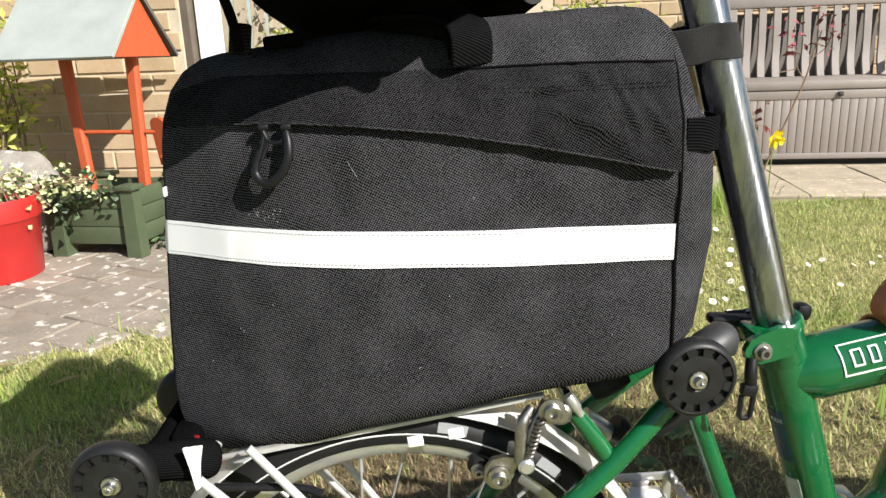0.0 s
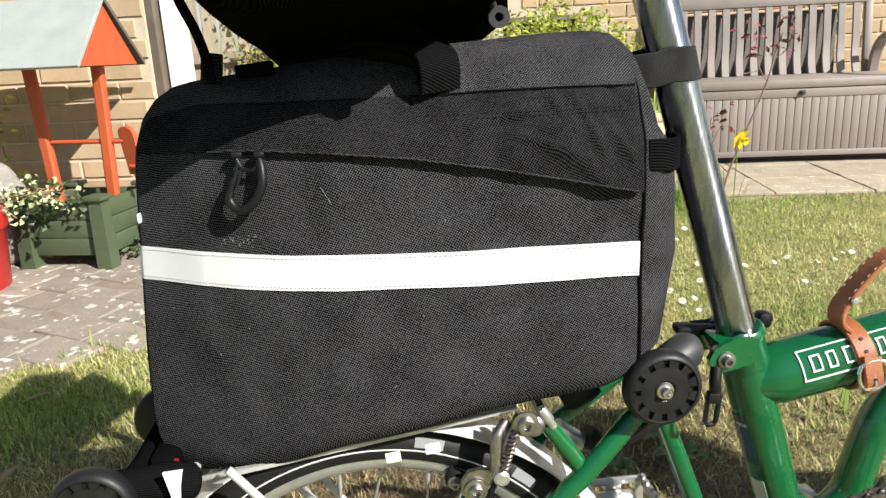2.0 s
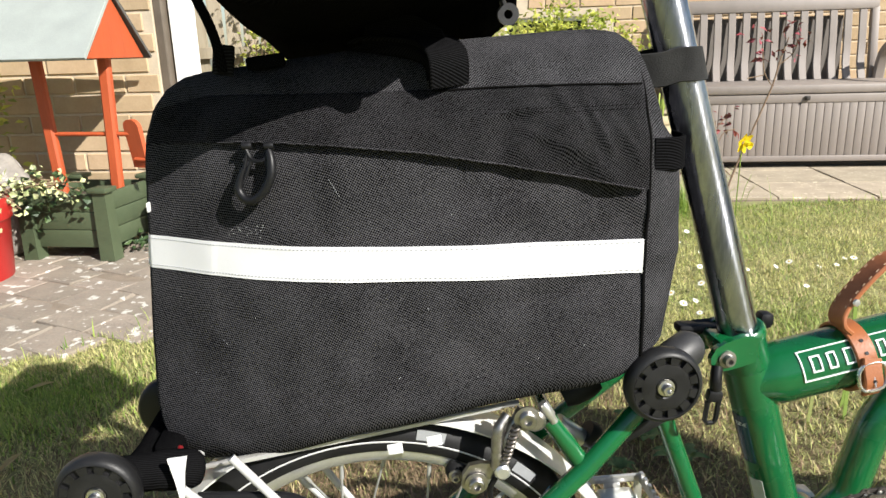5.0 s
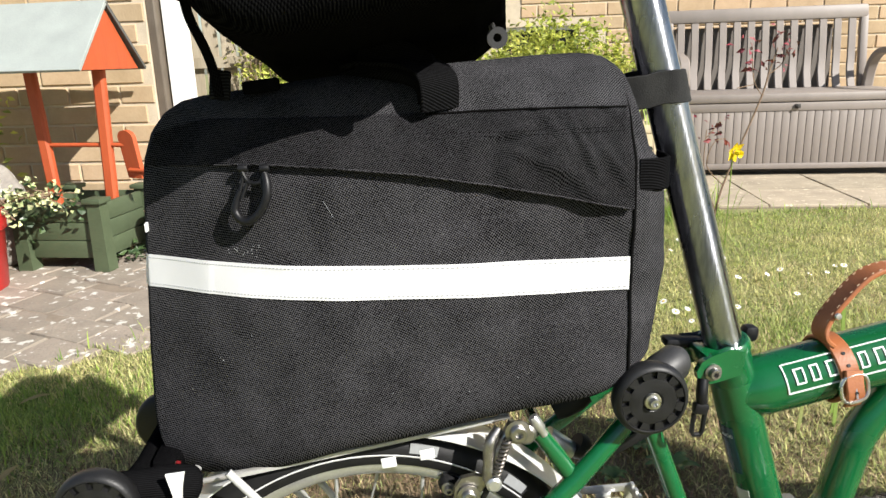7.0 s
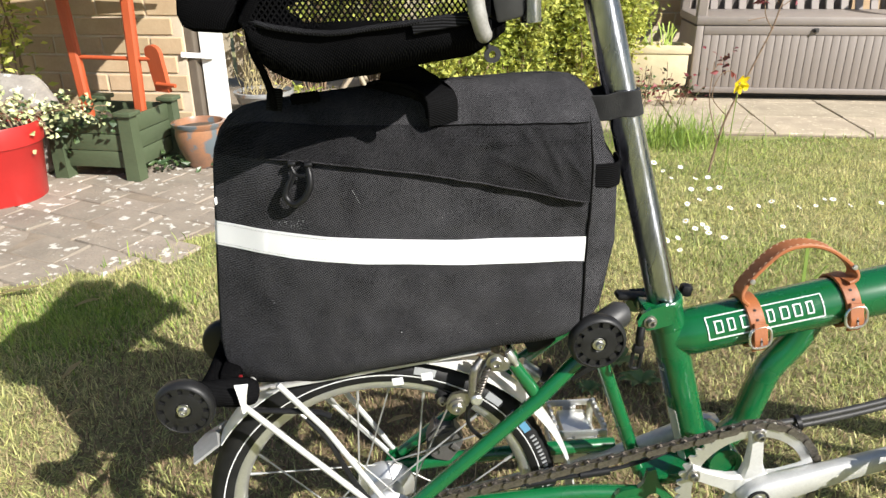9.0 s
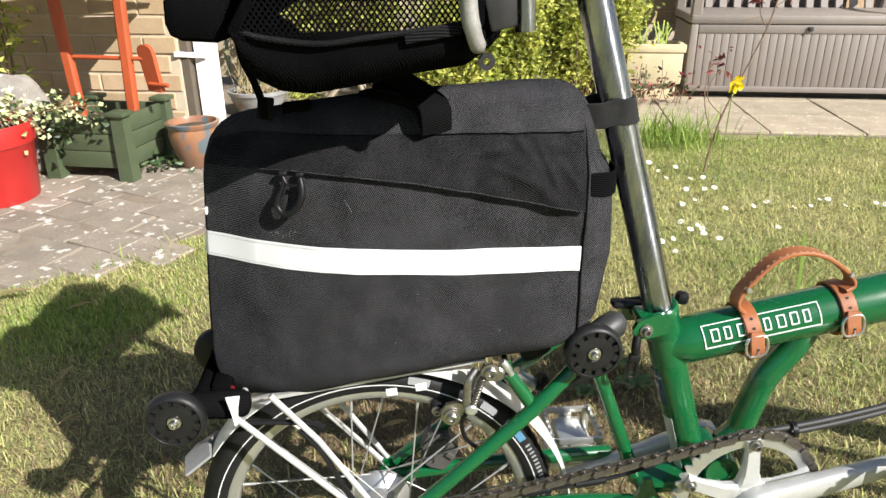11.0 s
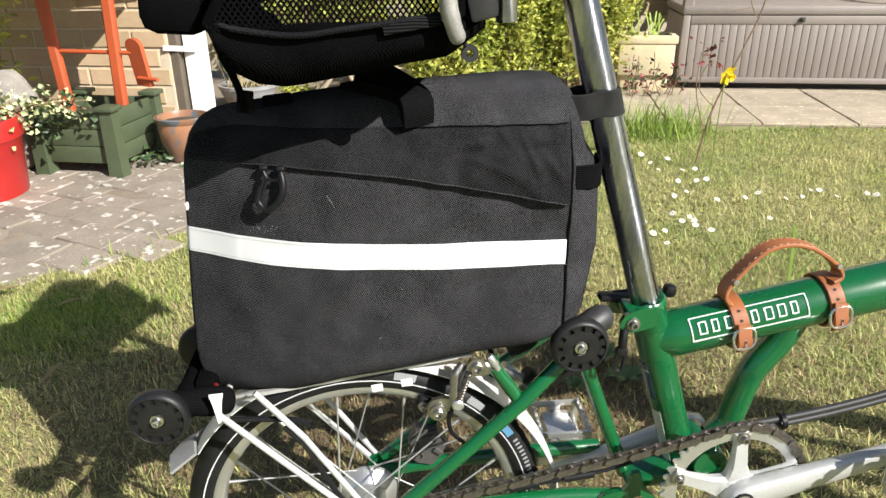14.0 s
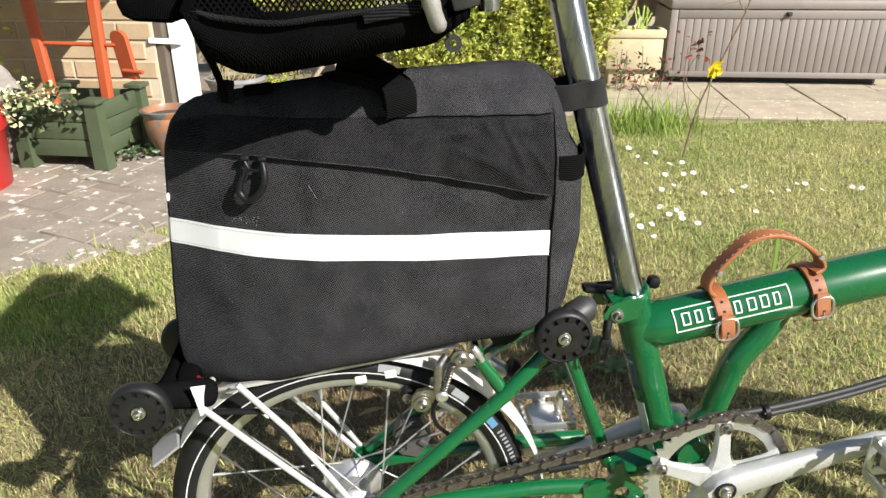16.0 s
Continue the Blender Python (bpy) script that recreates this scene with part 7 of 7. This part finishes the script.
tagged(blades("outer_lawn_grass", 90000, (-5.5, 6.0, -4.4, 3.4), 0.045, 0.0070, GRASS, 14, 1.0, lambda x, y, r: on_lawn(x, y) & ~((x > -1.45) & (x < 2.5) & (y > 0.2))), "sunlit lawn grass further off", "grass", kind="stuff")
def clumps(x, y):
    """Uneven tufts of lush grass, thick by the paving and thinning out across the lawn."""
    tuft = np.exp(-((x - 1.30) / 0.42) ** 2 - ((y - 2.90) / 0.33) ** 2) + 0.5 * np.exp(-((x - 0.45) / 0.20) ** 2 - ((y - 1.75) / 0.16) ** 2)
    spots = np.clip(patchy(x + 0.05 * np.sin(23 * y), y + 0.05 * np.sin(19 * x), 1.7, 2.6) - 0.52, 0, 1) * 1.1
    return (tuft + spots) * (0.35 + 0.9 * patchy(x, y, 5.3, 1.1))


tagged(blades("matted_lawn_grass", 120000, (-1.45, 2.55, 1.65, 3.3), 0.020, 0.0021, GRASS, 21, 1.45, lambda x, y, r: on_lawn(x, y) & (r.uniform(size=len(x)) < 0.35 + 0.75 * patchy(x + 0.04 * np.sin(17 * y), y, 2.9, 0.9))), "matted fine lawn grass across the lawn", "grass", kind="stuff")
tagged(blades("lush_grass", 60000, (-1.2, 2.5, 1.35, 3.3), 0.026, 0.0026, GRASS_LUSH, 22, 1.15, lambda x, y, r: on_lawn(x, y) & (r.uniform(size=len(x)) < clumps(x, y))), "lush green grass clumps in the lawn", "grass", kind="stuff")
tagged(blades("moss_grass", 34000, (-1.15, -0.35, 1.10, 1.80), 0.028, 0.0030, GRASS_LUSH, 9, 0.85, lambda x, y, r: on_lawn(x, y) & (r.uniform(size=len(x)) < np.exp(-((x + 0.70) / 0.16) ** 2 - ((y - 1.47) / 0.15) ** 2) * (0.4 + 0.8 * patchy(x, y, 2.3, 0.7)))), "short lush green grass patch in the lawn", "grass", kind="stuff")
near_lawn = lambda x, y, r: on_lawn(x, y) & (r.uniform(size=len(x)) < (0.45 + 0.5 * patchy(x, y, 2.3, 1.9)) * (1 - 0.95 * worn(x, y)))
tagged(blades("fine_lawn_grass", 90000, (-1.25, 1.45, 0.25, 1.8), 0.020, 0.0019, GRASS, 11, 1.2, near_lawn), "fine short lawn grass around the bicycle", "grass", kind="stuff")
tagged(blades("fine_dry_grass", 45000, (-1.25, 1.45, 0.25, 1.8), 0.020, 0.0017, STRAW, 12, 1.4, near_lawn), "fine dry thatch in the lawn", "grass", kind="stuff")

tagged(blades("brown_thatch", 150000, (-0.7, 1.1, 0.4, 1.9), 0.024, 0.0020, THATCH, 15, 1.5, lambda x, y, r: on_lawn(x, y) & (r.uniform(size=len(x)) < 1.1 * worn(x, y))), "brown dead thatch on the worn ground", "thatch", kind="stuff")

# long pale blades beside the leather handle
long_blades = thing("bulb_leaves", (0.86, 1.15, 0.02), "long pale bulb leaves arching out of the lawn", "leaves")
for p0, p1, p2 in (((0.88, 1.16, 0.01), (0.875, 1.16, 0.20), (0.86, 1.15, 0.30)), ((0.90, 1.2, 0.01), (0.915, 1.2, 0.14), (0.935, 1.18, 0.21)), ((0.80, 1.15, 0.01), (0.80, 1.14, 0.12), (0.795, 1.13, 0.19))):
    bm = bmesh.new()
    pts = spline([p0, p1, p2], 5)
    tube(bm, pts, 0.004, flat=(0.011, 0.0012), up=(1, 0.4, 0.2))
    part("blade", bm, GRASS_LUSH if random.random() < 0.5 else GRASS, long_blades)
long_blades.location += Vector((0.028, 0, 0.002))

# flat-leaved weeds in the lawn
for wx, wy, ws in ((0.505, 1.12, 1.0), (0.53, 1.04, 0.9), (0.49, 1.18, 0.7), (0.42, 1.02, 0.6), (-0.20, 1.35, 0.6)):
    weed = thing("lawn_weed", (wx, wy, ground_z(wx, wy)), "flat dark green rosette of weed leaves in the lawn", "weed", "weeds in the lawn")
    for k in range(9):
        a = 2 * math.pi * k / 9 + random.uniform(-0.3, 0.3)
        ln = 0.045 * ws * random.uniform(0.7, 1.2)
        d, s = Vector((math.cos(a), math.sin(a), 0)), Vector((-math.sin(a), math.cos(a), 0))
        o = Vector((wx, wy, ground_z(wx, wy) + 0.006))
        bm = bmesh.new()
        rows = []
        for i in range(6):
            u = i / 5
            w = 0.010 * ws * math.sin(math.pi * (0.06 + 0.9 * u)) ** 0.8
            c = o + d * ln * u + Vector((0, 0, 0.016 * math.sin(math.pi * 0.7 * u)))
            rows.append([c - s * w + Vector((0, 0, 0.002)), c, c + s * w + Vector((0, 0, 0.002))])
        grid(bm, rows)
        part("leaf", bm, WEED_LEAF, weed)

# daisies
DAISIES = [(1.11, 2.6), (1.12, 2.51), (1.2, 2.54), (1.12, 2.42), (1.2, 2.39), (1.25, 2.4), (1.13, 2.27), (1.2, 2.27), (1.24, 2.27), (1.12, 2.16), (1.06, 2.12), (1.18, 2.05), (0.99, 1.95), (1.03, 1.93), (1.03, 1.89), (0.99, 1.88), (1.02, 1.84), (1.49, 2.06), (1.55, 2.12), (1.57, 2.1), (1.6, 2.05), (1.72, 2.06), (1.74, 2.04), (1.35, 2.1), (1.29, 2.08), (1.42, 2.05), (1.27, 1.88), (0.87, 1.88), (0.86, 1.79), (0.91, 1.82), (1.04, 1.8), (0.88, 1.72)]
daisy = None
for i, (x, y) in enumerate(DAISIES):
    m = pose(x, y, ground_z(x, y), 0, 0, 0)
    if daisy is None:
        daisy = new("daisy")
        daisy.matrix_basis = m
        tagged(daisy, "small white daisy with a yellow eye in the lawn", "daisy", "daisies in the lawn")
        bm = bmesh.new()
        tube(bm, [m @ Vector((0, 0, -0.01)), m @ Vector((0.001, -0.001, 0.030))], 0.0012, 5)
        part("stem", bm, GRASS_LUSH, daisy)
        bm = bmesh.new()
        for k in range(13):
            a = 2 * math.pi * k / 13
            d, s = Vector((math.cos(a), math.sin(a), 0.12)), Vector((-math.sin(a), math.cos(a), 0))
            c = m @ Vector((0.001, -0.003, 0.030))
            q = [c + d * 0.002 - s * 0.001, c + d * 0.009 - s * 0.0025, c + d * 0.0135, c + d * 0.009 + s * 0.0025, c + d * 0.002 + s * 0.001]
            top = [bm.verts.new(p) for p in q]
            bm.faces.new(top)
        bmesh.ops.rotate(bm, verts=bm.verts[:], cent=m @ Vector((0, 0, 0.03)), matrix=Matrix.Rotation(radians(28), 3, "X"))
        bmesh.ops.solidify(bm, geom=bm.faces[:], thickness=0.0004)
        part("petals", bm, PETAL, daisy)
        bm = bmesh.new()
        lathe(bm, [(0, 0.0022), (0.003, 0.0016), (0.0042, 0)], m @ Vector((0.001, -0.0035, 0.0305)), (0, -0.45, 1), 10)
        part("eye", bm, POLLEN, daisy)
    else:
        copy_thing(daisy, m @ Matrix.Scale(random.uniform(0.65, 0.9), 4) @ pose(0, 0, 0, random.uniform(-15, 10), random.uniform(-12, 12), random.uniform(-60, 60)))

# fallen leaves on the grass
for i, (x, y, s, a) in enumerate(((-0.72, 1.52, 0.03, 20), (-0.62, 1.18, 0.028, 70), (-0.93, 1.62, 0.05, 5), (-0.55, 1.02, 0.018, 40), (0.05, 0.95, 0.024, 10))):
    bm = bmesh.new()
    rows = []
    for k in range(6):
        u = k / 5
        w = s * 0.24 * math.sin(math.pi * (0.05 + 0.9 * u))
        c = Vector((s * (u - 0.5) * 2, 0, 0.004 * math.sin(u * 3)))
        rows.append([c + Vector((0, -w, 0.003)), c, c + Vector((0, w, 0.003))])
    grid(bm, rows)
    bmesh.ops.solidify(bm, geom=bm.faces[:], thickness=0.0005)
    ob = new("fallen_leaf", finish(bm, "fallen_leaf", STRAW))
    ob.matrix_basis = pose(x, y, ground_z(x, y) + 0.016, 6, -8, a)
    tagged(ob, "pale dry fallen leaf lying on the lawn", "leaf", "fallen leaves")


# ---- bricks, setts and flags ----
def brick_mesh(name, size, bevel, material, rough_amp, seed):
    bm = bmesh.new()
    bmesh.ops.create_cube(bm, size=1, matrix=Matrix.Diagonal((*size, 1)))
    bmesh.ops.bevel(bm, geom=bm.edges[:], offset=bevel, segments=1, affect="EDGES")
    for v in bm.verts:
        v.co += Vector([noise.noise(v.co * 40 + Vector((seed * 7.1 + k * 3, seed, k))) * rough_amp for k in range(3)])
    return finish(bm, name, material, 30)


half, full = [brick_mesh("brick", (0.102, 0.022, 0.0665), 0.0035, BRICK, 0.0010, s) for s in range(3)], [brick_mesh("brick", (0.2165, 0.022, 0.0665), 0.0035, BRICK, 0.0010, s) for s in range(4)]


def lay_bricks(parent, o, u0, u1, z0, rows, course, skip=None):
    m0 = Matrix.Translation(o) @ TURN12
    for r in range(rows):
        z = z0 + course * (r + 0.5)
        u = u0 - (0.113 if r % 2 else 0)
        while u < u1 - 0.02:
            a, b = max(u, u0), min(u + 0.226, u1)
            u += 0.226
            if b - a < 0.06 or (skip and skip(a, b, z)):
                continue
            me = full[(r * 3 + int(u * 10)) % 4] if b - a > 0.15 else half[r % 3]
            ob = new("brick", me)
            sc = (b - a - 0.0095) / (0.2165 if b - a > 0.15 else 0.102)
            ob.matrix_basis = m0 @ pose((a + b) / 2, 0.0082 + random.uniform(-0.0008, 0.0008), z) @ Matrix.Diagonal((sc, 1, (course - 0.0095) / 0.0665, 1))
            adopt(ob, parent)


lay_bricks(wall_left, HOUSE_O, -1.62, -0.0, 0.02, 16, 0.080)
lay_bricks(wall_right, o2, -0.9, 2.16, 0.345, 10, 0.0875, lambda a, b, z: b > WIN_U0 - 0.01 and a < WIN_U1 + 0.01 and WIN_Z0 - 0.04 < z < WIN_Z1 + 0.04)

sett = [brick_mesh("sett", (0.197, 0.138, 0.05), 0.004, COBBLE, 0.008, s + 10) for s in range(6)]
mset = Matrix.Rotation(radians(-30), 4, "Z")
for j in range(-4, 22):
    for i in range(-16, 8):
        c = mset @ Vector((i * 0.205 + (0.1 if j % 2 else 0), 1.2 + j * 0.145, 0))
        if -2.3 < c.x < 0.05 and c.y > edge_y(c.x) - 0.015 and c.y < 3.35 - 0.21 * (c.x + 0.9) and (c.x > -1.0 or c.y < 3.1 - 0.21 * (c.x + 0.9)):
            ob = new("sett", sett[(i * 5 + j * 3) % 6])
            ob.matrix_basis = Matrix.Translation((c.x, c.y, -0.0245 + random.uniform(-0.003, 0.002))) @ mset @ pose(0, 0, 0, random.uniform(-1.2, 1.2), random.uniform(-1.2, 1.2), random.uniform(-2, 2))
            adopt(ob, path)

flag = [brick_mesh("flagstone", (0.4365, 0.3785, 0.05), 0.004, FLAG, 0.003, s + 30) for s in range(4)]
mf = Matrix.Translation(BENCH_O) @ TURN12
for i in range(-4, 6):
    for j in range(4):
        ob = new("flagstone", flag[(i + 2 * j) % 4])
        ob.matrix_basis = mf @ pose(0.0425 + 0.441 * i, -0.641 + 0.382 * j, -0.018 + random.uniform(-0.002, 0.002), random.uniform(-0.3, 0.3), random.uniform(-0.3, 0.3), 0)
        adopt(ob, pavement)
